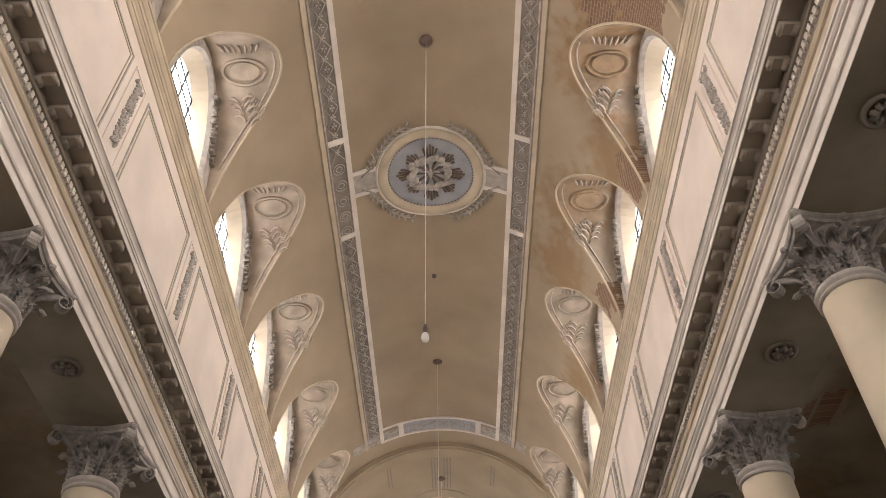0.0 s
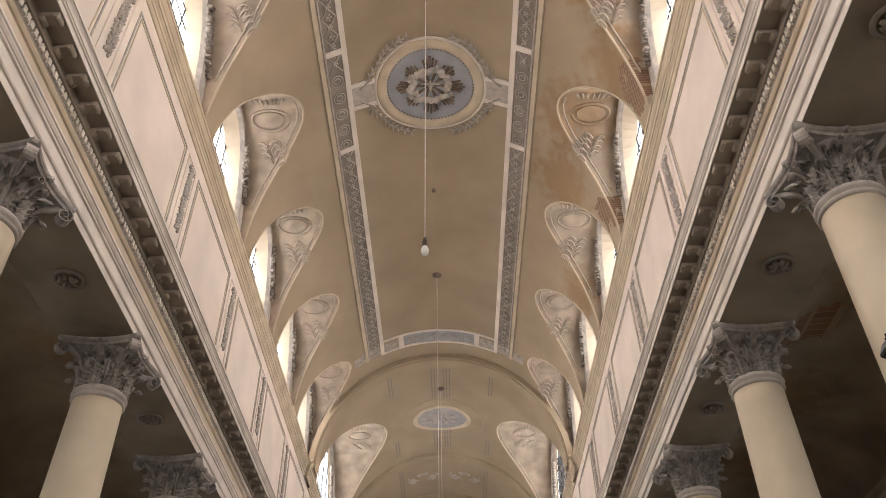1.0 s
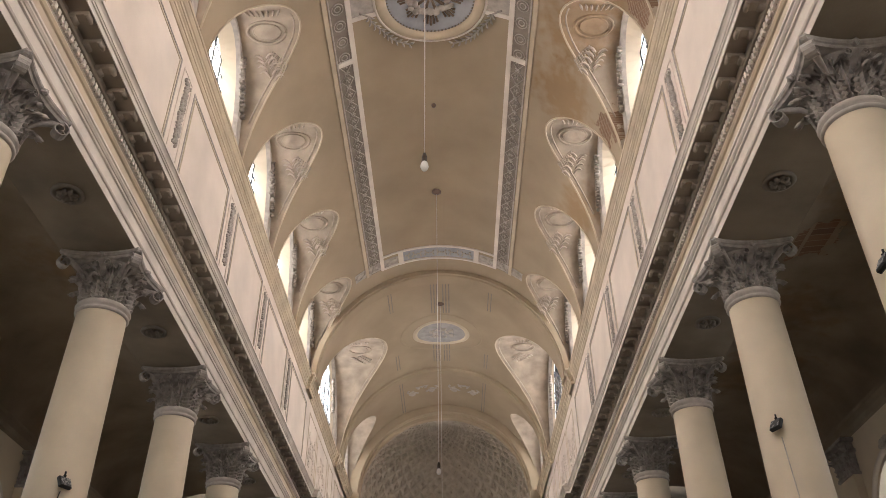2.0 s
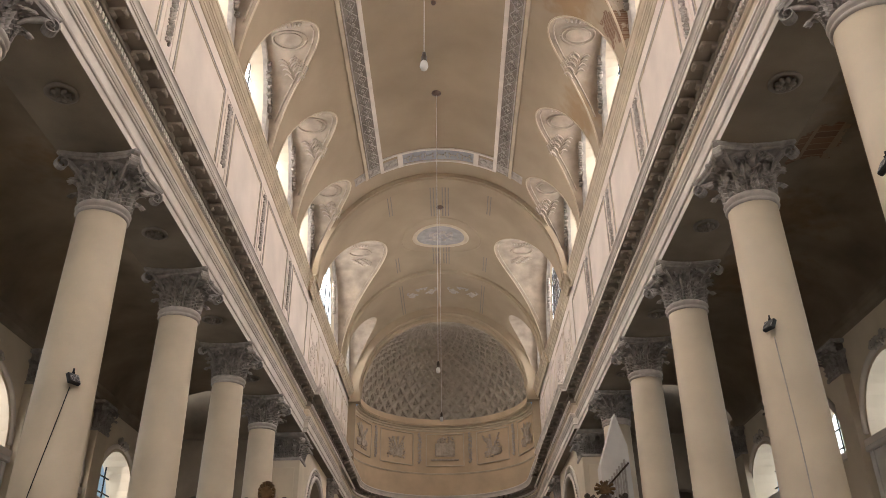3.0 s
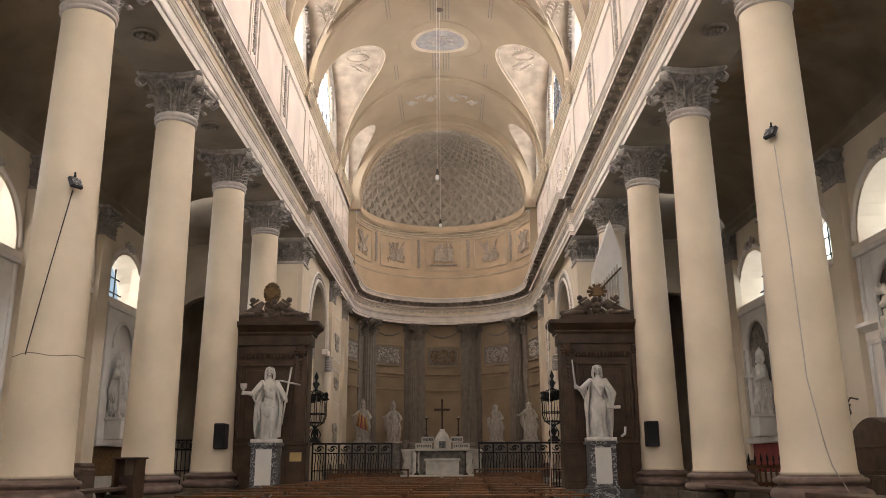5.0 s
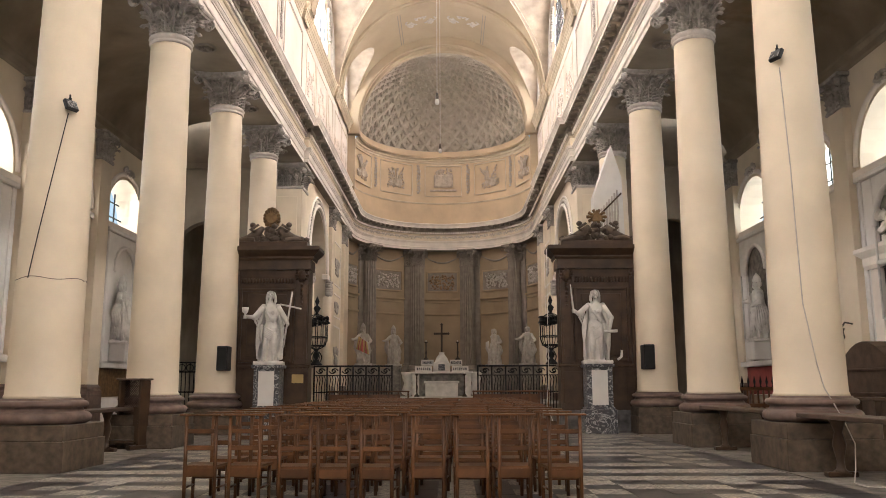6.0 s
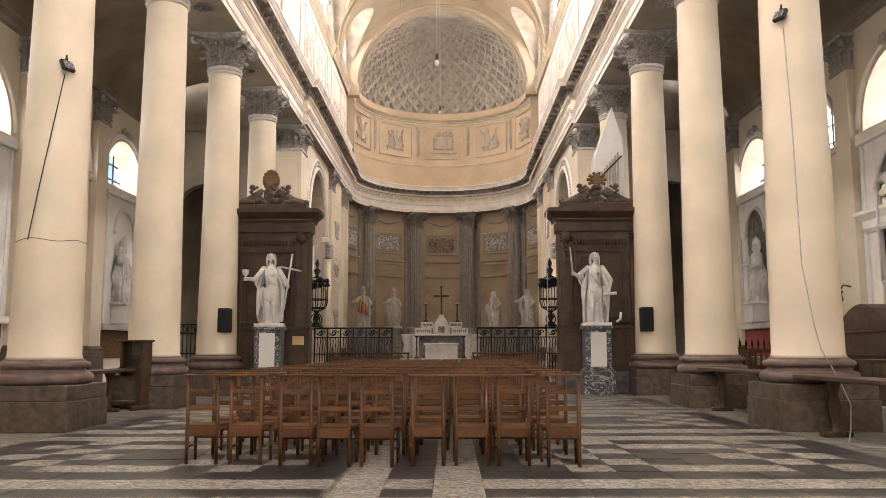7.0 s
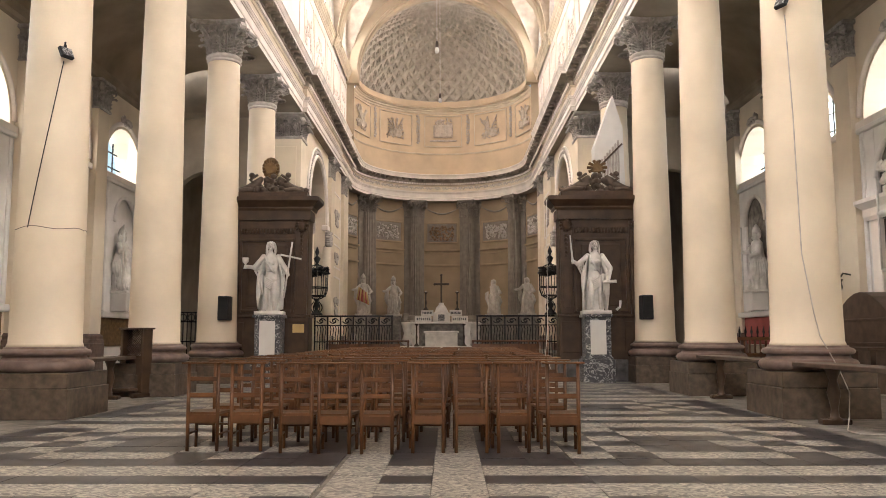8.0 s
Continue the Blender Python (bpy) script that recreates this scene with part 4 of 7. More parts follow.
def disc_ring(r0, r1, d0, d1, n=64, y=MY, kx=1.0):
    b = bmesh.new()
    rows = []
    for i in range(n):
        a = 2 * PI * i / n
        c, s = math.cos(a) * kx, math.sin(a)
        rows.append([b.verts.new((r * c, y + r * s, d)) for r, d in ((r0, -0.02), (r0, d0), ((r0 * 2 + r1) / 3, d1), ((r0 + r1 * 2) / 3, d1), (r1, d0), (r1, -0.02))])
    for i in range(n):
        for k in range(5):
            b.faces.new((rows[i][k], rows[(i + 1) % n][k], rows[(i + 1) % n][k + 1], rows[i][k + 1])).smooth = True
    return bend(b)


part("frame", disc_ring(1.36, 1.68, 0.05, 0.11), "gold", med, "ochre moulded ring")
part("outer_ring", disc_ring(1.68, 1.76, 0.03, 0.06), "trim", med)
b = bmesh.new()
rings = [[b.verts.new((r * math.cos(2 * PI * k / 48), MY + r * math.sin(2 * PI * k / 48), 0.015)) for k in range(48)] for r in (0.05, 0.7, 1.37)]
for r0, r1 in zip(rings, rings[1:]):
    for k in range(48):
        b.faces.new((r0[k], r0[(k + 1) % 48], r1[(k + 1) % 48], r1[k]))
b.faces.new(rings[0])
part("field", bend(b), "blue", med, "pale blue-grey painted field")
b = bmesh.new()
for k in range(72):
    a = 2 * PI * k / 72
    q = bmesh.new()
    bmesh.ops.create_icosphere(q, subdivisions=1, radius=0.032)
    add(b, place(q, Matrix.Translation((1.33 * math.cos(a), MY + 1.33 * math.sin(a), 0.03))))
part("beading", bend(b), "stucco_dark", med)
src = None
for k in range(8):
    a = 2 * PI * k / 8 + PI / 2
    b = bmesh.new()
    for j, dd in enumerate((-0.13, -0.065, 0, 0.065, 0.13)):
        c, s = math.cos(a), math.sin(a)
        l0, l1 = 0.62, (1.08 if k % 2 == 0 else 1.0) - abs(dd) * 1.1
        tube([(l0 * c - dd * s, MY + l0 * s + dd * c, 0.04), (l1 * c - dd * 1.6 * s, MY + l1 * s + dd * 1.6 * c, 0.04)], [0.025, 0.04], 5, b)
    part("ray", bend(b), "ray", med, "brown carved ray")
rng = random.Random(8)
b = bmesh.new()
for k in range(44):
    a = 2 * PI * k / 44
    r = 0.60 + rng.uniform(-0.10, 0.12)
    q = bmesh.new()
    bmesh.ops.create_icosphere(q, subdivisions=2, radius=rng.uniform(0.08, 0.13))
    for f in q.faces:
        f.smooth = True
    add(b, place(q, Matrix.Translation((r * math.cos(a), MY + r * math.sin(a), 0.06)) @ Matrix.Diagonal((1, 1, 0.7, 1))))
part("cloud_ring", bend(b), "stucco", med, "pale ring of carved clouds")
b = bmesh.new()
for k in range(10):
    a = 2 * PI * k / 10
    tube([(0.1 * math.cos(a), MY + 0.1 * math.sin(a), 0.03), (0.5 * math.cos(a), MY + 0.5 * math.sin(a), 0.03)], [0.03, 0.06], 5, b)
part("inner_rays", bend(b), "ray", med, "brown inner rays")
b = lathe([(0.02, -0.26), (0.07, -0.12), (0.09, 0.05), (0.05, 0.2), (0.02, 0.27)], 10)
tube([(-0.38, 0, 0.06), (-0.2, 0, 0.12), (0, 0, 0.04), (0.2, 0, 0.12), (0.38, 0, 0.06)], [0.02, 0.06, 0.07, 0.06, 0.02], 6, b)
part("centre_boss", bend(place(b, Matrix.Translation((0, MY, 0.06)) @ Matrix.Rotation(PI / 2, 4, "X") @ Matrix.Diagonal((0.75, 0.75, 0.75, 1)))), "stucco", med, "pale carved boss")
for sx in (-1, 1):
    for y in (-0.42, 0.42):
        part("tie_bar", bend(flat_strip(sx * 1.7, sx * (BI - 0.16), MY + y - 0.07, MY + y + 0.07, -0.02, 0.045, None, 4)), "trim", med)
    part("tie_field", bend(flat_strip(sx * 1.74, sx * (BI - 0.16), MY - 0.35, MY + 0.35, -0.02, 0.012, None, 4)), "stucco", med)
    for sy in (-1, 1):
        b = bmesh.new()
        pts = [((1.92 + 0.06 * math.sin(t)) * math.cos(sy * (0.12 + t * 0.105)) * sx + sx * (0.30 if t == 0 else 0), MY + 1.92 * math.sin(sy * (0.12 + t * 0.105)), 0.05) for t in range(11)]
        tube(pts, 0.03, 5, b)
        for t in range(1, 11):
            px, py, _ = pts[t]
            a = math.atan2(py - MY, px)
            for w in (-0.7, 0.7):
                d = a + sy * sx * PI / 2 + w * (1 if sx > 0 else -1)
                tube([(px, py, 0.04), (px + 0.12 * math.cos(d), py + 0.12 * math.sin(d), 0.08), (px + 0.22 * math.cos(d), py + 0.22 * math.sin(d), 0.04)], [0.02, 0.04, 0.008], 5, b)
        part("palm_branch", bend(b), "stucco", med, "carved palm branch")


# window cells: groin moulding, oval and palm leaves
def cell_pt(sx, yc, a, h, u, w, d=0.0):
    """A point on a window cell: u along the nave from the crown, w in from the wall, d proud of the plaster."""
    k = max(1e-3, 1 - (u / a) ** 2)
    z = ZS + h * k ** CELL
    s = h * CELL * k ** (CELL - 1) * (-2 * u / a ** 2)
    n = math.hypot(1, s)
    return Vector((sx * (WX - w), yc + u + d * s / n, z - d / n))


for sx in (-1, 1):
    for yc, a, h in [(y, LUN_A, LUN_B) for y in UP[1:]] + [(36.3, 3.85, 4.62)]:
        c = thing("vault_cell_ornament", (0, 0, 0), 0, "stucco oval, leaves and groin moulding on a window cell", "ornament", kind="structure")
        pts = []
        for i in range(1, 40):
            u = a * math.cos(PI * i / 40)
            z = h * (1 - (u / a) ** 2) ** CELL
            xb = math.sqrt(RV ** 2 - z ** 2)
            pts.append((sx * (xb - 0.0), yc + u, ZS + z))
        b = tube(pts, 0.032, 6)
        part("groin_moulding", b, "gold", c, "pale rounded groin moulding")
        b = tube([(p[0] + sx * 0.17, p[1] - 0.02, p[2]) for p in pts[4:22]], 0.03, 5)
        part("inner_moulding", b, "relief_pale", c)
        wmax = WX - math.sqrt(RV ** 2 - (h * (1 - (0.75 / a) ** 2) ** CELL) ** 2)
        wc, uc = wmax * 0.52, 0.30
        for ro, r in ((1.0, 0.045), (0.72, 0.028)):
            b = tube([cell_pt(sx, yc, a, h, uc + 0.33 * ro * math.sin(2 * PI * t / 24), wc + 0.55 * ro * math.cos(2 * PI * t / 24), 0.03) for t in range(25)], r, 6)
            part("oval_frame", b, "cell", c, "raised oval moulding")
        b = bmesh.new()
        n = 20
        rim = [b.verts.new(cell_pt(sx, yc, a, h, uc + 0.24 * math.sin(2 * PI * t / n), wc + 0.40 * math.cos(2 * PI * t / n), 0.05)) for t in range(n)]
        b.faces.new(rim)
        part("oval_field", b, "cell", c, "smooth pale oval field")
        b = bmesh.new()
        rng = random.Random(int(yc * 3) + sx)
        for k in range(9):
            u0, w0 = 0.95 + 0.05 * k, wmax * (0.42 + 0.02 * k)
            s = -1 if k % 2 else 1
            pts2 = [cell_pt(sx, yc, a, h, min(a * 0.97, u0 - 0.10 * math.sin(t * 0.6)), max(0.1, w0 + s * (0.05 + 0.07 * t)), 0.03 + 0.012 * t) for t in range(5)]
            tube(pts2, [0.03, 0.045, 0.045, 0.035, 0.012], 5, b)
        for k in range(7):
            w0 = wc + (k - 3) * 0.13
            if 0.1 < w0:
                tube([cell_pt(sx, yc, a, h, -0.22 - 0.10 * t - 0.02 * abs(k - 3), w0 + 0.015 * t * (k - 3), 0.03) for t in range(4)], [0.02, 0.04, 0.04, 0.015], 5, b)
        for k in range(8):
            u0 = 0.80 + 0.04 * k
            tube([cell_pt(sx, yc, a, h, u0, max(0.1, wc + 0.1 + 0.06 * k), 0.03), cell_pt(sx, yc, a, h, u0 + 0.25, max(0.1, wc - 0.12 + 0.06 * k), 0.05)], [0.03, 0.012], 5, b)
        part("leaf_relief", b, "relief_pale", c, "pale stucco palm leaves")
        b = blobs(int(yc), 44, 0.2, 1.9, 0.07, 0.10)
        part("arch_foliage", place(b, pose(sx * (WX - 0.05), yc + 1.22, ZS + 2.5, 0, 0, 90 * sx) @ pose(0, 0, 0, 0, -26 * sx, 0)), "stucco_dark", c, "dark stucco foliage along the window arch")

# chancel vault: central medallion and double lines
cm = thing("chancel_medallion", (0, 0, 0), 0, "faded blue-grey oval medallion on the chancel vault", "medallion", kind="structure")
b = bmesh.new()
rim = [b.verts.new((1.25 * math.cos(2 * PI * k / 32), 36.3 + 1.0 * math.sin(2 * PI * k / 32), 0.03)) for k in range(32)]
cen = b.verts.new((0, 36.3, 0.03))
for k in range(32):
    b.faces.new((rim[k], rim[(k + 1) % 32], cen))
part("field", bend(b), "grey", cm, "faded blue-grey field")
part("frame", disc_ring(1.02, 1.22, 0.04, 0.09, 48, 36.3, 1.2), "gold", cm, "ochre ring")
b = blobs(5, 26, 1.2, 0.8, 0.12, 0.06)
part("relief", bend(place(b, Matrix.Translation((0, 36.3, 0.06)) @ Matrix.Rotation(PI / 2, 4, "X"))), "stucco", cm, "grey stucco relief")
part("outer_ring", disc_ring(1.75, 1.86, 0.02, 0.05, 56, 36.3, 1.15), "vault", cm)
for y0, y1 in ((31.7, 34.3), (37.1, 39.4)):
    for x in (-0.42, -0.28, -0.14, 0.14, 0.28, 0.42):
        part("line", bend(flat_strip(x - 0.03, x + 0.03, y0, y1, -0.02, 0.03, None, 1)), "stucco_dark", cm)
for sx in (-1, 1):
    for x in (2.3, 2.45):
        part("line", bend(flat_strip(sx * x, sx * (x + 0.05), 31.7, 33.4, -0.02, 0.03, None, 1)), "stucco_dark", cm)
        part("line", bend(flat_strip(sx * x, sx * (x + 0.05), 37.8, 39.4, -0.02, 0.03, None, 1)), "stucco_dark", cm)
        part("line", bend(flat_strip(sx * x, sx * (x + 0.05), 40.6, 45.0, -0.02, 0.03, None, 1)), "stucco_dark", cm)
    b = scroll_relief(21, 1.6, 1.2, 5, 0.04)
    part("relief", bend(place(b, Matrix.Translation((sx * 1.2, 42.6, 0.03)) @ Matrix.Rotation(PI / 2, 4, "X"))), "stucco", cm)

# soffit rosettes between the columns
rsrc = None
for sx in (-1, 1):
    for yc in BAYS[2:]:
        m = pose(sx * 5.78, yc, ZA - 0.005)
        if rsrc is None:
            rsrc = thing("soffit_rosette", (0, 0, 0), 0, "round carved rosette under the architrave", "rosette", "soffit rosettes")
            rsrc.matrix_world = m
            part("ring", lathe([(0.26, 0.0), (0.27, -0.03), (0.22, -0.05), (0.19, -0.03), (0.18, 0.0)], 20, None, 0, 0, False), "stucco_dark", rsrc)
            psrc = part("petal", tube([(0.03, 0, -0.02), (0.10, 0, -0.06), (0.165, 0, -0.05)], [0.025, 0.05, 0.03], 6), "stucco_dark", rsrc)
            for k in range(1, 8):
                share("petal", psrc, pose(0, 0, 0, 0, 0, 45 * k), rsrc)
        else:
            copy_thing(rsrc, m)

# hanging lamps
for y, zb in ((11.05, 10.85), (24.95, 10.2), (33.5, 11.1)):
    l = thing("hanging_lamp", (0, y, 0), 0, "bare bulb hanging on a long pale cord from the vault", "lamp", "hanging lamps")
    zt = ZS + RV - 0.02
    part("cord", tube([(0, 0, zt), (0, 0, zb + 0.3)], 0.010, 5), "white", l, "thin pale cord")
    part("socket", lathe([(0.012, zb + 0.31), (0.03, zb + 0.30), (0.05, zb + 0.2), (0.05, zb + 0.10), (0.06, zb + 0.09)][::-1], 12), "bronze", l)
    part("bulb", lathe([(0.01, zb - 0.10), (0.05, zb - 0.085), (0.078, zb - 0.02), (0.068, zb + 0.05), (0.045, zb + 0.11)], 16), "glass_bulb", l, "clear glass bulb")
    part("ceiling_rose", lathe([(0.02, zt - 0.12), (0.10, zt - 0.08), (0.19, zt - 0.02), (0.19, zt)], 12), "base", l, "brown carved ceiling hook rose")
rose = part("ceiling_rose", lathe([(0.02, ZS + RV - 0.10), (0.07, ZS + RV - 0.08), (0.09, ZS + RV)], 10), "base", None, "small brown ceiling hook", category="hook")
rose.matrix_basis = pose(0, 20.2, 0)

# ---- statues: one plain carved mesh each ----
def robed_figure(h, seed, arms=(), extra=None, folds=9, lean=0.03, mitre=False):
    """A standing robed figure, carved in one piece, on a thin base; faces -y."""
    rng = random.Random(seed)
    b = bmesh.new()
    prof = [(0.0, 0.160, 0.15), (0.04, 0.165, 0.15), (0.15, 0.145, 0.13), (0.30, 0.140, 0.125), (0.45, 0.142, 0.125), (0.54, 0.130, 0.112), (0.62, 0.115, 0.100),
            (0.70, 0.112, 0.098), (0.78, 0.112, 0.090), (0.82, 0.095, 0.078), (0.842, 0.055, 0.055), (0.865, 0.042, 0.045)]
    ph = [rng.uniform(0, 6.28) for _ in range(5)]
    seg, rows = 84, []
    n = 60
    for i in range(n + 1):
        t = 0.865 * i / n
        for (t0, a0, c0), (t1, a1, c1) in zip(prof, prof[1:]):
            if t0 <= t <= t1:
                f = (t - t0) / (t1 - t0)
                rx, ry = a0 + (a1 - a0) * f, c0 + (c1 - c0) * f
                break
        amp = 0.26 * max(0.0, 1 - t / 0.84) ** 0.5
        ring = []
        for k in range(seg):
            a = 2 * PI * k / seg
            tw = a * folds + ph[0] + 3.5 * t * math.sin(a + ph[1])
            g = 1 + amp * (0.6 * (1 - 2 * abs(math.sin(tw * 0.5))) + 0.4 * math.sin(a * folds * 0.5 + ph[2] + 6 * t) + 0.35 * math.sin(14 * t + 2 * a + ph[3]))
            ring.append(b.verts.new((h * (rx * g * math.cos(a) + lean * math.sin(t * 4)), h * ry * g * math.sin(a), h * t)))
        rows.append(ring)
    for r0, r1 in zip(rows, rows[1:]):
        for k in range(seg):
            b.faces.new((r0[k], r0[(k + 1) % seg], r1[(k + 1) % seg], r1[k]))
    b.faces.new(rows[0][::-1])
    b.faces.new(rows[-1])
    x0 = lean * math.sin(0.9 * 4) * h

    def ball(c, r, sx=1, sy=1, sz=1):
        q = bmesh.new()
        bmesh.ops.create_icosphere(q, subdivisions=3, radius=r)
        add(b, place(q, Matrix.Translation(c) @ Matrix.Diagonal((sx, sy, sz, 1))))
    ball((x0, -0.012 * h, 0.925 * h), 0.062 * h, 0.82, 0.95, 1.12)
    ball((x0, 0.018 * h, 0.935 * h), 0.068 * h, 0.95, 0.9, 1.05)
    for s in (-1, 1):
        tube([(x0 + s * 0.050 * h, 0.02 * h, 0.95 * h), (x0 + s * 0.060 * h, 0.02 * h, 0.89 * h), (x0 + s * 0.06 * h, -0.01 * h, 0.83 * h)], [0.014 * h, 0.018 * h, 0.010 * h], 8, b)
    ball((x0, -0.058 * h, 0.885 * h), 0.026 * h, 1, 1, 1.4)
    ball((x0, -0.068 * h, 0.925 * h), 0.010 * h, 1, 1, 1.8)
    if mitre:
        add(b, lathe([(0.066 * h, 0.96 * h), (0.075 * h, 1.0 * h), (0.05 * h, 1.06 * h), (0.008 * h, 1.12 * h)], 14, None, x0, 0.0))
    for pts in arms:
        p = [(q[0] * h, q[1] * h, q[2] * h) for q in pts]
        ball(p[0], 0.052 * h)
        tube(p, [0.050 * h, 0.046 * h, 0.030 * h, 0.024 * h][:len(p)], 12, b)
        ball(p[1], 0.046 * h)
        ball(p[-1], 0.028 * h)
    # hanging folds of the robe, each a separate ridge
    for j in range(26):
        a = PI + PI * (j + rng.uniform(-0.4, 0.4)) / 26 if j < 22 else rng.uniform(0, PI)
        z1, z0 = rng.uniform(0.34, 0.60), rng.uniform(0.01, 0.16)
        bow = rng.uniform(-0.22, 0.22)
        pts = []
        for q in range(6):
            f = q / 5
            z = z1 + (z0 - z1) * f
            rr = 0.128 + 0.040 * f
            aa = a + bow * math.sin(PI * f) + 0.25 * math.cos(a) * f
            pts.append((h * (rr * 1.06 * math.cos(aa) + lean * math.sin(z * 4)), h * rr * 0.92 * math.sin(aa), h * z))
        tube(pts, [0.006 * h, 0.014 * h, 0.019 * h, 0.021 * h, 0.022 * h, 0.012 * h], 7, b)
    # a bent knee, a cloak caught up at the hip and gathered across the chest
    ball((0.055 * h, -0.105 * h, 0.30 * h), 0.062 * h, 0.85, 0.8, 2.1)
    for j in range(7):
        o = j * 0.018
        tube([(h * (-0.105 + o * 0.5), -0.085 * h, h * (0.79 - o * 1.2)), (h * (-0.03), -0.125 * h, h * (0.66 - o * 1.5)), (h * 0.06, -0.128 * h, h * (0.56 - o * 1.3)), (h * 0.135, -0.08 * h, h * (0.52 - o))],
             [0.007 * h, 0.013 * h, 0.015 * h, 0.008 * h], 7, b)
    for j in range(6):
        tube([(h * (0.13 + 0.008 * j), (-0.09 + 0.03 * j) * h, h * 0.54), (h * (0.155 + 0.012 * j), (-0.10 + 0.035 * j) * h, h * 0.36), (h * (0.15 + 0.008 * j), (-0.09 + 0.035 * j) * h, h * (0.14 + 0.03 * j))], [0.012 * h, 0.022 * h, 0.010 * h], 7, b)
    for j in range(5):
        tube([(h * (-0.15 - 0.022 * j), (-0.05 + 0.015 * j) * h, h * (0.66 - 0.01 * j)), (h * (-0.165 - 0.02 * j), (-0.03 + 0.02 * j) * h, h * 0.45), (h * (-0.15 - 0.012 * j), (-0.02 + 0.02 * j) * h, h * (0.20 + 0.03 * j))], [0.014 * h, 0.022 * h, 0.010 * h], 7, b)
    # brow, eyes, mouth, locks
    for s in (-1, 1):
        tube([(x0 + s * 0.008 * h, -0.066 * h, 0.944 * h), (x0 + s * 0.036 * h, -0.052 * h, 0.946 * h)], 0.007 * h, 5, b)
        ball((x0 + s * 0.021 * h, -0.060 * h, 0.932 * h), 0.0075 * h)
        for j in range(3):
            tube([(x0 + s * (0.03 + 0.016 * j) * h, (-0.03 + 0.02 * j) * h, 0.985 * h), (x0 + s * (0.062 + 0.004 * j) * h, (-0.02 + 0.02 * j) * h, 0.92 * h), (x0 + s * (0.058 + 0.006 * j) * h, (-0.03 + 0.02 * j) * h, 0.82 * h)], [0.010 * h, 0.012 * h, 0.006 * h], 6, b)
    box(-0.22 * h, 0.22 * h, -0.19 * h, 0.19 * h, -0.035 * h, 0.012 * h, b, 0.008)
    if extra:
        extra(b, h)
    for f in b.faces:
        f.smooth = True
    return b


def with_cross_and_cup(b, h):
    tube([(0.20 * h, -0.16 * h, 0.20 * h), (0.30 * h, -0.10 * h, 0.98 * h)], 0.016 * h, 4, b)
    tube([(0.14 * h, -0.115 * h, 0.80 * h), (0.43 * h, -0.105 * h, 0.74 * h)], 0.016 * h, 4, b)
    add(b, place(lathe([(0.035 * h, 0), (0.012 * h, 0.02 * h), (0.012 * h, 0.06 * h), (0.04 * h, 0.09 * h), (0.048 * h, 0.15 * h)], 12), Matrix.Translation((-0.33 * h, -0.15 * h, 0.60 * h))))


def with_sword_and_anchor(b, h):
    tube([(-0.315 * h, -0.14 * h, 0.66 * h), (-0.345 * h, -0.12 * h, 1.06 * h)], [0.017 * h, 0.008 * h], 6, b)
    tube([(0.10 * h, -0.17 * h, 0.40 * h), (0.27 * h, -0.17 * h, 0.41 * h)], 0.022 * h, 8, b)
    tube([(0.27 * h, -0.1 * h, 0.02 * h), (0.32 * h, -0.1 * h, 0.06 * h), (0.33 * h, -0.1 * h, 0.15 * h)], 0.018 * h, 6, b)


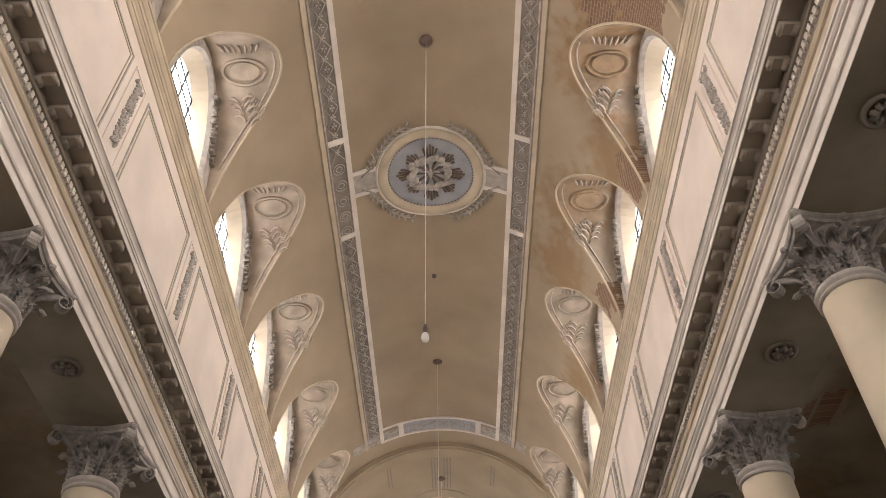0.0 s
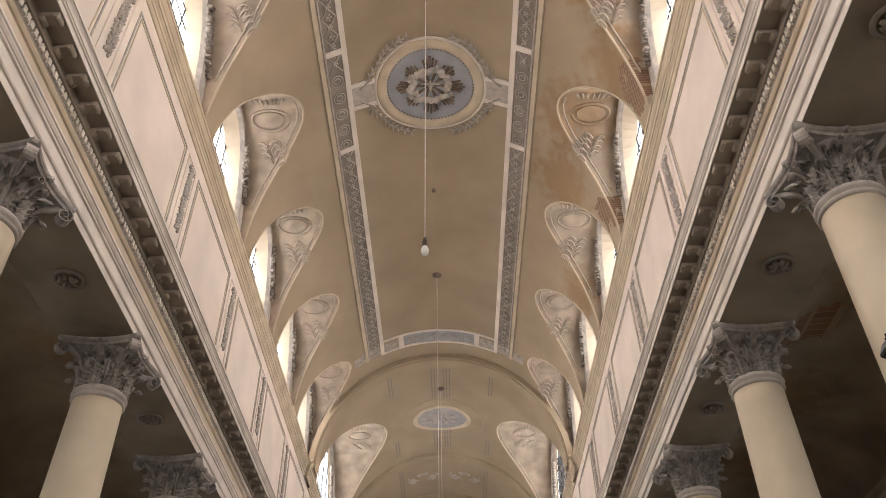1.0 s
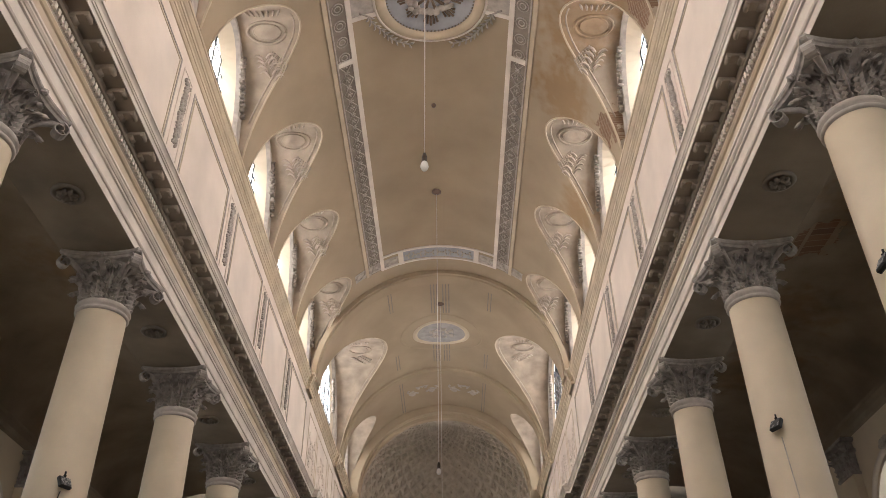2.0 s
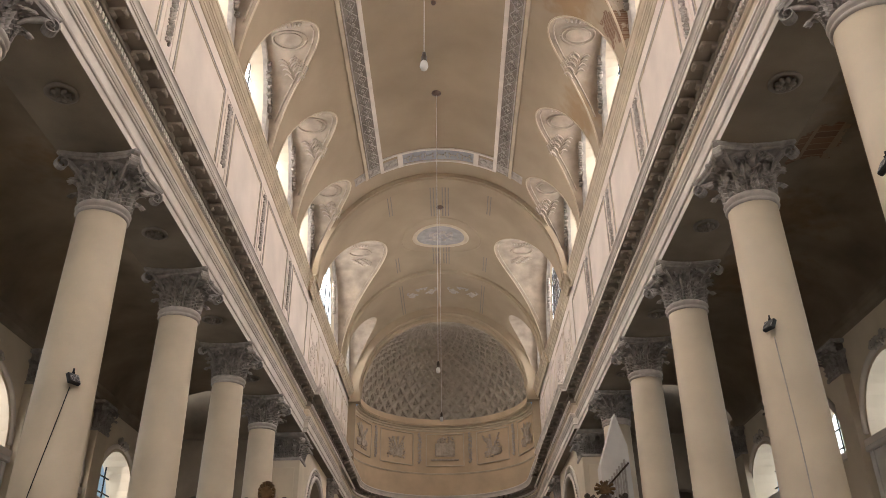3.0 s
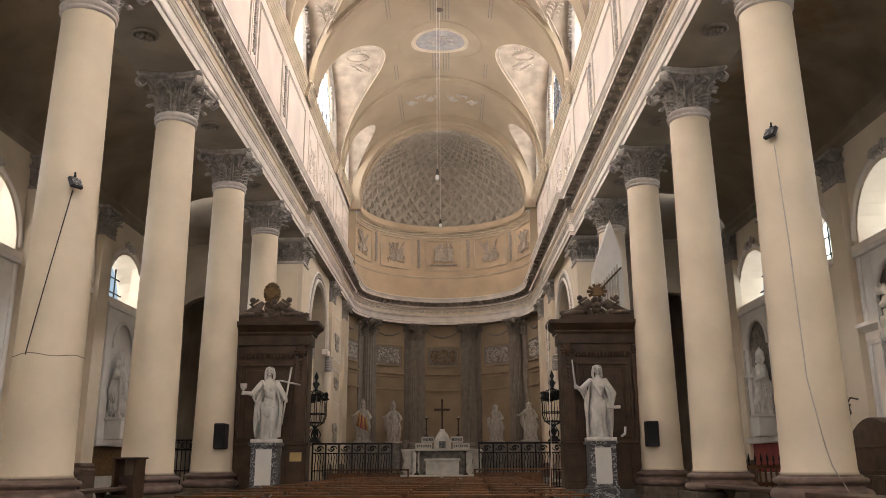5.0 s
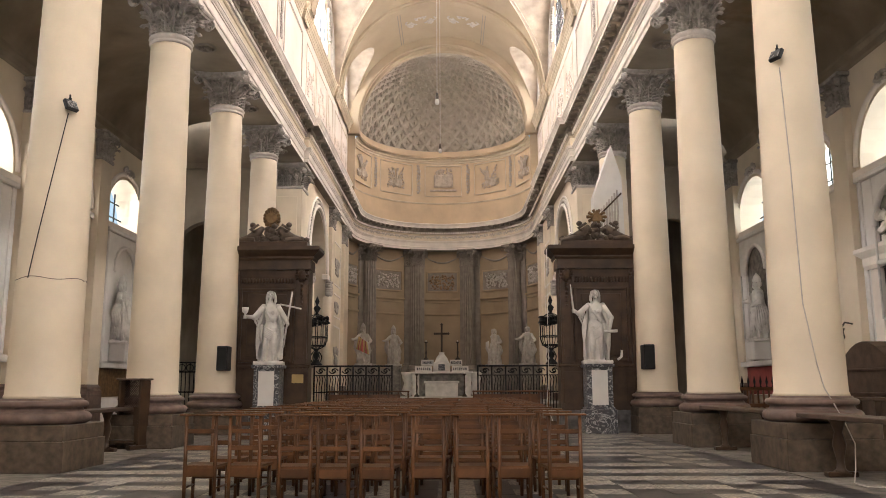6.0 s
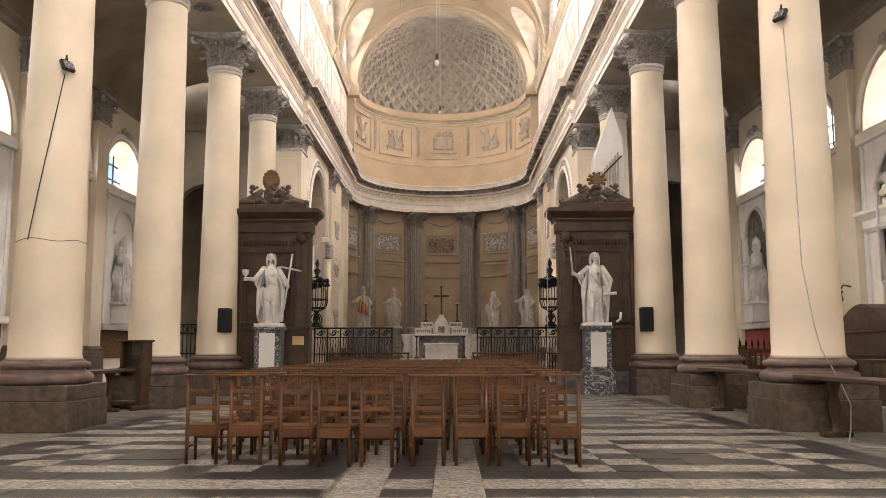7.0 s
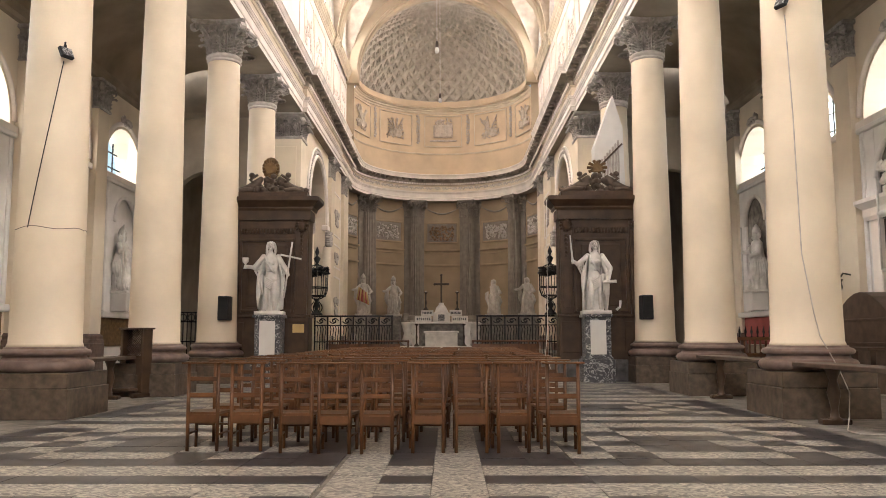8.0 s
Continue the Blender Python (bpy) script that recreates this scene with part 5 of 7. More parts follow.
def draped_figure(h, seed, arms, extra, knee=1, lean=0.0):
    """A slim standing figure: pleated gown, bent knee, cloak behind, swags at the hip, long hair."""
    rng = random.Random(seed)
    b = bmesh.new()
    seg = 72
    prof = [(0.0, 0.125, 0.10), (0.04, 0.118, 0.095), (0.14, 0.105, 0.085), (0.28, 0.102, 0.085), (0.38, 0.108, 0.088), (0.46, 0.108, 0.085), (0.53, 0.088, 0.068), (0.58, 0.076, 0.060),
            (0.64, 0.086, 0.068), (0.70, 0.098, 0.078), (0.74, 0.102, 0.068), (0.785, 0.098, 0.055), (0.81, 0.070, 0.045), (0.83, 0.036, 0.036), (0.88, 0.030, 0.032)]
    ph = [rng.uniform(0, 6) for _ in range(4)]
    rows = []
    zs = [0.88 * k / 44 for k in range(45)]
    for z in zs:
        for (z0, a0, c0), (z1, a1, c1) in zip(prof, prof[1:]):
            if z0 <= z <= z1 + 1e-6:
                f = (z - z0) / (z1 - z0)
                rx, ry = a0 + (a1 - a0) * f, c0 + (c1 - c0) * f
                break
        low = max(0.0, min(1.0, (0.50 - z) / 0.15))
        amp = 0.015 + 0.13 * low
        sway = lean + 0.022 * knee * math.sin(3.6 * z + 0.3)
        ring = []
        for k in range(seg):
            a = 2 * PI * k / seg
            w = 11 * a + ph[0] + 2.2 * math.sin(a * 2 + ph[1]) + 1.6 * z * math.cos(a)
            g = 1 + amp * (abs(math.sin(w * 0.5)) ** 0.7 * 1.3 - 0.8 + 0.3 * math.sin(5 * a + 9 * z + ph[2]))
            gap = 0.16 * low * math.exp(-((a - 1.5 * PI + 0.12 * knee) / 0.16) ** 2)
            ring.append(b.verts.new((h * (rx * g * math.cos(a) + sway), h * ry * (g - gap) * math.sin(a), h * z)))
        rows.append(ring)
    for r0, r1 in zip(rows, rows[1:]):
        for k in range(seg):
            b.faces.new((r0[k], r0[(k + 1) % seg], r1[(k + 1) % seg], r1[k]))
    b.faces.new(rows[0][::-1])
    b.faces.new(rows[-1])

    def ball(c, r, sx=1, sy=1, sz=1):
        q = bmesh.new()
        bmesh.ops.create_icosphere(q, subdivisions=2, radius=r * h)
        add(b, place(q, Matrix.Translation((c[0] * h, c[1] * h, c[2] * h)) @ Matrix.Diagonal((sx, sy, sz, 1))))

    def rope(pts, rad, n=7):
        tube([(x * h, y * h, z * h) for x, y, z in pts], [q * h for q in rad], n, b)
    # thigh and shin of the bent leg under the cloth
    kx = 0.050 * knee
    rope([(kx, -0.04, 0.46), (kx * 1.25, -0.105, 0.31), (kx * 1.2, -0.085, 0.18), (kx * 1.3, -0.09, 0.03)], [0.050, 0.046, 0.036, 0.024], 12)
    rope([(-kx, -0.03, 0.46), (-kx, -0.072, 0.30), (-kx * 1.1, -0.075, 0.03)], [0.045, 0.036, 0.024], 12)
    for s in (-1, 1):
        ball((s * 0.055, -0.125, 0.018), 0.022, 0.8, 1.7, 0.7)
        ball((s * 0.040, -0.062, 0.69), 0.034, 1, 0.8, 1)
    # cloak hanging behind from both shoulders
    n, m = 60, 18
    sheet = []
    for side in (0.0, 0.016):
        grid = []
        for j in range(m + 1):
            f = j / m
            z = 0.80 - f * (0.77 - 0.05 * math.sin(3 * f))
            row = []
            for k in range(n + 1):
                u = k / n
                a = radians(-30 + 240 * u)
                rad = 0.085 + 0.062 * min(1, f * 2.4) + 0.015 * math.sin(PI * f)
                fold = 0.022 * min(1, f * 2.5) * (abs(math.sin(15 * u + ph[3] + 1.3 * math.sin(4 * f))) * 2 - 1)
                row.append(b.verts.new((h * ((rad + fold - side) * 1.08 * math.cos(a) + lean), h * (rad * 0.85 + fold - side) * math.sin(a), h * (z + 0.02 * math.sin(8 * u + ph[1]) * f))))
            grid.append(row)
        sheet.append(grid)
    for grid in sheet:
        for r0, r1 in zip(grid, grid[1:]):
            for k in range(n):
                b.faces.new((r0[k], r0[k + 1], r1[k + 1], r1[k]))
    A, B = sheet
    for k in range(n):
        b.faces.new((A[-1][k], A[-1][k + 1], B[-1][k + 1], B[-1][k]))
    for j in range(m):
        for e in (0, n):
            b.faces.new((A[j][e], A[j + 1][e], B[j + 1][e], B[j][e]))
    # swags from hip to hip and a falling tail of cloth
    for j in range(6):
        o = 0.020 * j
        rope([(-0.115 * knee, -0.045, 0.53 - o * 0.6), (-0.05 * knee, -0.10, 0.475 - o * 1.2), (0.03 * knee, -0.118, 0.43 - o * 1.3), (0.118 * knee, -0.06, 0.44 - o * 0.4)], [0.008, 0.015, 0.017, 0.009])
    for j in range(5):
        rope([((-0.10 - 0.011 * j) * knee, -0.085 + 0.014 * j, 0.52), ((-0.112 - 0.013 * j) * knee, -0.098 + 0.016 * j, 0.40), ((-0.10 - 0.014 * j) * knee, -0.095 + 0.018 * j, 0.24 + 0.03 * j)], [0.010, 0.017, 0.009])
    for j in range(4):
        rope([(-0.085 + 0.014 * j, -0.045, 0.79 - 0.01 * j), (-0.03 + 0.01 * j, -0.095, 0.66 - 0.02 * j), (0.06, -0.075, 0.585 - 0.016 * j)], [0.007, 0.010, 0.006])
    rope([(-0.08, -0.03, 0.585), (0.0, -0.066, 0.575), (0.08, -0.03, 0.585)], [0.009, 0.010, 0.009])
    # arms in wide sleeves
    for pts in arms:
        rope(pts, [0.040, 0.034, 0.024, 0.020][:len(pts)], 12)
        ball(pts[0], 0.042)
        ball(pts[1], 0.035)
        ball(pts[-1], 0.024, 1, 1, 1.2)
        for j in range(3):
            p, q = Vector(pts[0]), Vector(pts[1])
            rope([p.lerp(q, 0.3 + 0.2 * j), p.lerp(q, 0.5 + 0.2 * j) + Vector((0, 0.02, -0.06)), p.lerp(q, 0.3 + 0.1 * j) + Vector((0, 0.03, -0.17 - 0.03 * j))], [0.012, 0.018, 0.008])
    # head, brow, nose, chin, hair in locks
    x0 = lean
    ball((x0, -0.015, 0.925), 0.052, 0.86, 1.0, 1.28)
    ball((x0, 0.020, 0.940), 0.058, 0.98, 0.95, 1.05)
    rope([(x0, -0.064, 0.945), (x0, -0.076, 0.918)], [0.006, 0.010], 6)
    ball((x0, -0.060, 0.880), 0.017)
    for s in (-1, 1):
        rope([(x0 + s * 0.006, -0.066, 0.946), (x0 + s * 0.036, -0.050, 0.944)], [0.007, 0.006], 6)
        ball((x0 + s * 0.028, -0.046, 0.908), 0.016)
        for j in range(6):
            y = -0.040 + 0.018 * j
            rope([(x0 + s * 0.006, y * 0.7, 0.995), (x0 + s * 0.046, y, 0.970), (x0 + s * 0.060, y, 0.91), (x0 + s * (0.054 + 0.01 * (j % 2)), y + 0.01, 0.85), (x0 + s * 0.062, y, 0.79 + 0.012 * j)], [0.008, 0.012, 0.013, 0.012, 0.006], 6)
    box(-0.20 * h, 0.20 * h, -0.17 * h, 0.17 * h, -0.035 * h, 0.012 * h, b, 0.008)
    extra(b, h)
    for f in b.faces:
        f.smooth = True
    return b


def statue(name, loc, rz, label, bm, material="statue"):
    ob = part(name, bm, material, None, label, category="statue")
    ob.matrix_basis = pose(*loc, 0, 0, rz)
    return ob


ARM_UP = ((-0.10, -0.01, 0.775), (-0.22, -0.07, 0.66), (-0.31, -0.14, 0.66))
ARM_FOLD = ((0.10, -0.01, 0.775), (0.20, -0.06, 0.62), (0.14, -0.17, 0.55))
HS = 1.89
statue("statue", (-4.36, 21.48, 1.83), 6, "white marble robed statue holding a cup and a cross", draped_figure(HS, 2, (((-0.10, -0.01, 0.775), (-0.22, -0.07, 0.62), (-0.33, -0.14, 0.63)), ((0.10, -0.01, 0.775), (0.21, -0.04, 0.6), (0.25, -0.13, 0.52))), with_cross_and_cup, 1))
statue("statue", (4.22, 21.48, 1.83), -4, "white marble robed statue raising a sword, on a marble pedestal", draped_figure(HS, 5, (((-0.10, -0.01, 0.775), (-0.24, -0.06, 0.66), (-0.315, -0.13, 0.70)), ((0.10, -0.01, 0.775), (0.21, -0.05, 0.6), (0.16, -0.17, 0.42))), with_sword_and_anchor, -1))
for x in (-4.36, 4.22):
    p = thing("pedestal", (x, 21.48, 0), 0, "veined grey marble pedestal with a white inset panel", "pedestal", "statue pedestals")
    p.scale = (0.92, 1, 1)
    part("foot", box(-0.45, 0.45, -0.36, 0.36, 0, 0.60, None, 0.015), "marble_blue", p, "dark veined marble foot")
    part("die", box(-0.36, 0.36, -0.29, 0.32, 0.60, 1.68, None, 0.008), "marble_blue", p, "blue-grey veined marble die")
    part("panel", box(-0.22, 0.22, -0.305, -0.285, 0.72, 1.60), "white", p, "plain white marble panel")
    part("foot_moulding", box(-0.40, 0.40, -0.33, 0.34, 0.60, 0.66, None, 0.015), "marble_blue", p)
    part("cap", box(-0.42, 0.42, -0.36, 0.36, 1.68, 1.76, None, 0.015), "marble_blue", p)

# ---- carved oak cases behind the statues ----
def crest(parent, kind):
    b = bmesh.new()
    rng = random.Random(kind)
    for s in (-1, 1):
        tube([(s * 0.95, 0, 0.06), (s * 0.6, -0.05, 0.12), (s * 0.35, -0.05, 0.28), (s * 0.22, 0, 0.45)], [0.05, 0.11, 0.12, 0.06], 8, b)
        tube([(s * 0.35, -0.1, 0.26), (s * 0.50, -0.16, 0.36), (s * 0.30, -0.18, 0.50)], [0.06, 0.05, 0.035], 7, b)
        q = bmesh.new()
        bmesh.ops.create_icosphere(q, subdivisions=2, radius=0.078)
        add(b, place(q, Matrix.Translation((s * 0.47, -0.1, 0.50))))
        tube([(s * 0.9, -0.04, 0.05), (s * 0.65, -0.14, 0.10), (s * 0.4, -0.14, 0.06)], [0.04, 0.07, 0.08], 7, b)
    for i in range(110):
        q = bmesh.new()
        bmesh.ops.create_icosphere(q, subdivisions=1, radius=rng.uniform(0.06, 0.11))
        x = rng.uniform(-0.95, 0.95)
        add(b, place(q, Matrix.Translation((x, rng.uniform(-0.08, 0.08), rng.uniform(0.0, 0.10 + 0.16 * max(0, 1 - abs(x)) + 0.30 * max(0, 1 - abs(x) / 0.4))))))
    for f in b.faces:
        f.smooth = True
    part("crest_carving", b, "crest", parent, "dark carved figures and clouds on top")
    b = bmesh.new()
    if kind == 1:
        for k in range(16):
            a = 2 * PI * k / 16
            tube([(0.1 * math.cos(a), 0, 0.72 + 0.1 * math.sin(a)), (0.30 * math.cos(a), 0, 0.72 + 0.40 * math.sin(a))], [0.05, 0.075], 6, b)
        add(b, place(lathe([(0.2, -0.08), (0.22, 0), (0.2, 0.08)], 16), Matrix.Translation((0, -0.03, 0.72)) @ Matrix.Rotation(PI / 2, 4, "X")))
    else:
        for k in range(10):
            a = 2 * PI * k / 10
            tube([(0.1 * math.cos(a), 0, 0.72 + 0.1 * math.sin(a)), (0.36 * math.cos(a), 0.02, 0.72 + 0.28 * math.sin(a))], [0.05, 0.06], 6, b)
        tri = [(-0.24, -0.07, 0.56), (0.24, -0.07, 0.56), (0, -0.07, 0.95), (-0.24, -0.07, 0.56)]
        tube(tri, 0.035, 5, b)
        f0 = [b.verts.new(p) for p in tri[:3]]
        b.faces.new(f0)
    place(b, Matrix.Translation((0, 0, 0.16)) @ Matrix.Diagonal((0.72, 0.8, 0.76, 1)))
    part("gilt_emblem", b, "gilt", parent, "tarnished gilt emblem with rays")


def oak_case(x, label, kind):
    c = thing("oak_case", (x, 21.95, 0), 0, label, "wooden case", "oak cases")
    c.scale = (1.07, 1, 1)
    D = 0.6
    part("stone_foot", box(-1.12, 1.12, -0.06, D, 0, 0.57, None, 0.01), "grey_stone", c, "grey stone foot")
    part("dado", box(-1.07, 1.07, 0, D, 0.57, 1.70), "wood_dark", c)
    part("dado_rail", box(-1.12, 1.12, -0.06, D, 1.70, 1.78, None, 0.015), "wood_dark", c)
    for s in (-1, 1):
        part("dado_panel", box(s * 0.78 - 0.22, s * 0.78 + 0.22, -0.025, 0.0, 0.75, 1.58, None, 0.012), "wood_dark", c)
        part("pilaster", box(s * 0.88 - 0.15, s * 0.88 + 0.15, -0.07, 0.05, 1.78, 4.32, None, 0.012), "wood_dark", c)
        part("pilaster_panel", box(s * 0.88 - 0.09, s * 0.88 + 0.09, -0.085, -0.06, 1.95, 3.1, None, 0.008), "wood_dark", c)
        b = bmesh.new()
        bmesh.ops.create_icosphere(b, subdivisions=2, radius=0.13)
        place(b, Matrix.Translation((s * 0.88, -0.12, 4.18)) @ Matrix.Diagonal((0.9, 0.8, 1.15, 1)))
        for k in range(10):
            a = 2 * PI * k / 10
            tube([(s * 0.88 + 0.08 * math.cos(a), -0.1, 4.18 + 0.1 * math.sin(a)), (s * 0.88 + 0.17 * math.cos(a), -0.08, 4.18 + 0.18 * math.sin(a))], [0.05, 0.03], 6, b)
        part("carved_boss", b, "wood_dark", c, "carved oak boss")
        for k in range(6):
            b = bmesh.new()
            bmesh.ops.create_icosphere(b, subdivisions=1, radius=0.055 - 0.004 * k)
            q = part("drop", b, "wood_dark", c)
            q.matrix_basis = Matrix.Translation((s * 0.88, -0.09, 3.92 - 0.115 * k))
    part("core", box(-1.05, 1.05, 0.02, D, 1.78, 4.35), "wood_dark", c)
    for x0, x1, z0, z1 in ((-0.70, -0.63, 1.85, 3.84), (0.63, 0.70, 1.85, 3.84), (-0.63, 0.63, 1.85, 1.92), (-0.63, 0.63, 3.77, 3.84)):
        part("moulding", box(x0, x1, -0.05, 0.02, z0, z1, None, 0.012), "wood_dark", c)
    part("centre_panel", box(-0.5, 0.5, -0.02, 0.03, 2.0, 3.68, None, 0.02), "wood_dark", c)
    for k in range(17):
        q = part("flute", lathe([(0.028, 3.98), (0.032, 4.02), (0.028, 4.12)], 8), "wood_dark", c)
        q.matrix_basis = Matrix.Translation((-0.64 + 0.08 * k, -0.01, 0))
    part("frieze", box(-1.1, 1.1, -0.09, D, 4.35, 4.62), "wood_dark", c)
    line = [(-1.12, D), (-1.12, -0.10), (1.12, -0.10), (1.12, D)]
    part("cornice", sweep(line[::-1], [(-0.02, 4.6), (-0.05, 4.66), (-0.05, 4.70), (-0.14, 4.78), (-0.22, 4.86), (-0.22, 4.95), (0.3, 4.97)]), "wood_dark", c, "projecting oak cornice")
    part("cornice_top", box(-1.3, 1.3, -0.30, D, 4.93, 4.965), "wood_dark", c)
    part("attic_block", box(-0.98, 0.98, -0.02, 0.6, 4.965, 5.14, None, 0.02), "wood_dark", c)
    e = thing("crest", (0, 0.25, 5.13))
    e.parent = c
    e.matrix_basis = pose(0, 0.25, 5.13)
    crest(e, kind)
    return c


lc = oak_case(-4.57, "tall dark oak case with pilasters, cornice and carved crest", 1)
oak_case(4.47, "tall dark oak case with pilasters and gilt triangle crest", 2)
part("brass_plate", box(0.68, 0.97, -0.045, -0.026, 1.30, 1.53, None, 0.004), "brass", lc, "small brass plate")
for x in (-5.5, 5.5):
    p = thing("loudspeaker", (x, 21.2, 1.62), 0, "black box loudspeaker mounted beside the oak case", "loudspeaker", "loudspeakers")
    part("cabinet", box(-0.14, 0.14, -0.12, 0.30, 0, 0.63, None, 0.02), "black", p)
    part("grille", box(-0.12, 0.12, -0.13, -0.115, 0.04, 0.59), "iron", p)
    part("bracket", box(-0.03, 0.03, 0.3, 0.8, 0.40, 0.46), "iron", p)

# ---- chancel: piers, pilasters, apse ----
def pilaster(x, y, rz, w, z0, z1, cap_h, label, shaft="plaster", cap="capital", flutes=0, depth=0.16, base_mat="base"):
    p = thing("pilaster", (x, y, 0), rz, label, "pilaster", "pilasters")
    hw = w / 2
    part("foot", box(-hw - 0.1, hw + 0.1, -depth - 0.1, 0.02, 0.0, z0, None, 0.015), base_mat, p, "stone foot")
    part("base", sweep([(-hw, 0.02), (-hw, -depth), (hw, -depth), (hw, 0.02)], [(0.0, z0), (0.09, z0), (0.09, z0 + 0.1), (0.05, z0 + 0.15), (0.07, z0 + 0.22), (0.0, z0 + 0.3)]), base_mat, p)
    part("shaft", box(-hw, hw, -depth, 0.02, z0, z1, None, 0.01), shaft, p)
    for k in range(flutes):
        xx = -hw + w * (k + 0.5) / flutes
        part("fillet", place(lathe([(w / flutes * 0.36, z0 + 0.35), (w / flutes * 0.36, z1 - 0.1)], 8), Matrix.Translation((xx, -depth, 0))), shaft, p)
    part("capital_block", box(-hw * 1.0, hw * 1.0, -depth - 0.01, 0.02, z1, z1 + cap_h), cap, p)
    part("astragal", box(-hw - 0.04, hw + 0.04, -depth - 0.05, 0.02, z1 - 0.05, z1 + 0.03, None, 0.015), cap, p)
    for row, (n, hh) in enumerate(((3, 0.42), (2, 0.70))):
        for k in range(n):
            xx = (k - (n - 1) / 2) * w / n
            q = part("leaf", leaf(cap_h * hh, w / n * 0.9, 0.32), cap, p)
            q.matrix_basis = pose(xx, -depth - 0.01, z1 + 0.02, 0, 0, -90)
    for s in (-1, 1):
        q = part("scroll", volute(cap_h * 0.17, 0.14), cap, p)
        q.matrix_basis = pose(s * (hw + 0.03), -depth - 0.06, z1 + cap_h * 0.72, 0, 0, -90 + 45 * s)
        q = part("side_leaf", leaf(cap_h * 0.6, depth * 1.4, 0.28), cap, p)
        q.matrix_basis = pose(s * hw, -depth * 0.5, z1 + 0.02, 0, 0, 0 if s > 0 else 180)
    part("abacus", box(-hw - 0.13, hw + 0.13, -depth - 0.14, 0.02, z1 + cap_h * 0.88, z1 + cap_h, None, 0.02), cap, p)
    return p


for sx in (-1, 1):
    # piers at the chancel arch
    p = thing("chancel_pier", (sx * 5.85, YC, 0), 0, "square cream pier with grey Corinthian capital at the chancel", "pier", "chancel piers")
    part("plinth", box(-0.78, 0.78, -0.78, 0.5, 0, 0.66, None, 0.012), "plinth", p)
    part("shaft", box(-0.6, 0.6, -0.6, 0.5, 0.66, 8.75, None, 0.01), "plaster", p)
    strip = box(-0.42, 0.42, -0.63, -0.6, 1.4, 8.4, None, 0.01)
    part("shaft_panel", strip, "column", p)
    part("capital_block", box(-0.54, 0.54, -0.55, 0.5, 8.75, 9.62), "capital", p)
    part("astragal", box(-0.66, 0.66, -0.66, 0.5, 8.68, 8.78, None, 0.02), "stucco", p)
    for rz, nn in ((-90, 3), (180 if sx > 0 else 0, 3)):
        for hh, n in ((0.36, 4), (0.60, 3)):
            for k in range(n):
                o = (k - (n - 1) / 2) * 1.1 / n
                q = part("leaf", leaf(hh, 0.26, 0.36), "capital", p)
                q.matrix_basis = pose(o, -0.61, 8.78, 0, 0, -90) if rz == -90 else pose(-sx * 0.59, o - 0.05, 8.78, 0, 0, rz)
    for cx, cy in ((-0.62, -0.64), (0.62, -0.64)):
        q = part("scroll", volute(0.15, 0.16), "stucco", p)
        q.matrix_basis = pose(cx, cy, 9.38, 0, 0, -90 + (45 if cx > 0 else -45))
    part("abacus", box(-0.74, 0.74, -0.76, 0.5, 9.58, ZA - 0.004, None, 0.03), "stucco", p)
    for y in (38.4, 43.0):
        pilaster(sx * 5.34, y, -90 if sx > 0 else 90, 0.95, 0.95, 8.75, 0.93, "cream chancel pilaster with a grey leafy capital")
    # arched opening with carved archivolt
    o = thing("archivolt", (0, 0, 0), 0, "carved white archivolt round the chancel opening", "archivolt", kind="structure")
    pts = arch_pts(34.9, 2.45, 6.3, 2.65, 28)
    part("moulding", tube([(sx * 5.33, y, z) for y, z in pts], 0.10, 8), "trim", o)
    part("moulding", tube([(sx * 5.33, 34.9 + (y - 34.9) * 1.16, 6.3 + (z - 6.3) * 1.14) for y, z in pts], 0.06, 6), "trim", o)
    b = bmesh.new()
    for i, (y, z) in enumerate(arch_pts(34.9, 2.64, 6.3, 2.84, 54)):
        q = bmesh.new()
        bmesh.ops.create_icosphere(q, subdivisions=1, radius=0.085)
        add(b, place(q, Matrix.Translation((sx * 5.33, y, z))))
    part("carved_beads", b, "stucco", o, kind="stuff")
    for y in (32.45, 37.35):
        part("impost", box(min(sx * 5.2, sx * 5.5), max(sx * 5.2, sx * 5.5), y - 0.35, y + 0.35, 6.05, 6.3, None, 0.03), "trim", o)
        part("impost_shaft", place(lathe([(0.26, 0.9), (0.22, 5.3)], 20), Matrix.Translation((sx * 5.3, y, 0))), "plaster", o)
        part("impost_capital", place(blobs(9, 60, 0.6, 0.65, 0.10, 0.16), pose(sx * 5.2, y, 5.7, 0, 0, 90)), "stucco", o)
    for y0, y1 in ((39.3, 42.2),):
        for z0, z1 in ((1.6, 4.2), (4.6, 5.8), (6.2, 8.4)):
            q = thing("wall_panel", (0, 0, 0), 0, "framed panel on the chancel wall", "panel", kind="structure")
            strip_frame(q, y0, y1, z0, z1, sx * 5.35, sx, "trim", 0.08, 0.03)
            part("relief", place(scroll_relief(31, 1.2, (z1 - z0) * 0.6, 5, 0.04), pose(sx * 5.32, (y0 + y1) / 2, (z0 + z1) / 2, 0, 0, 90)), "stucco", q)

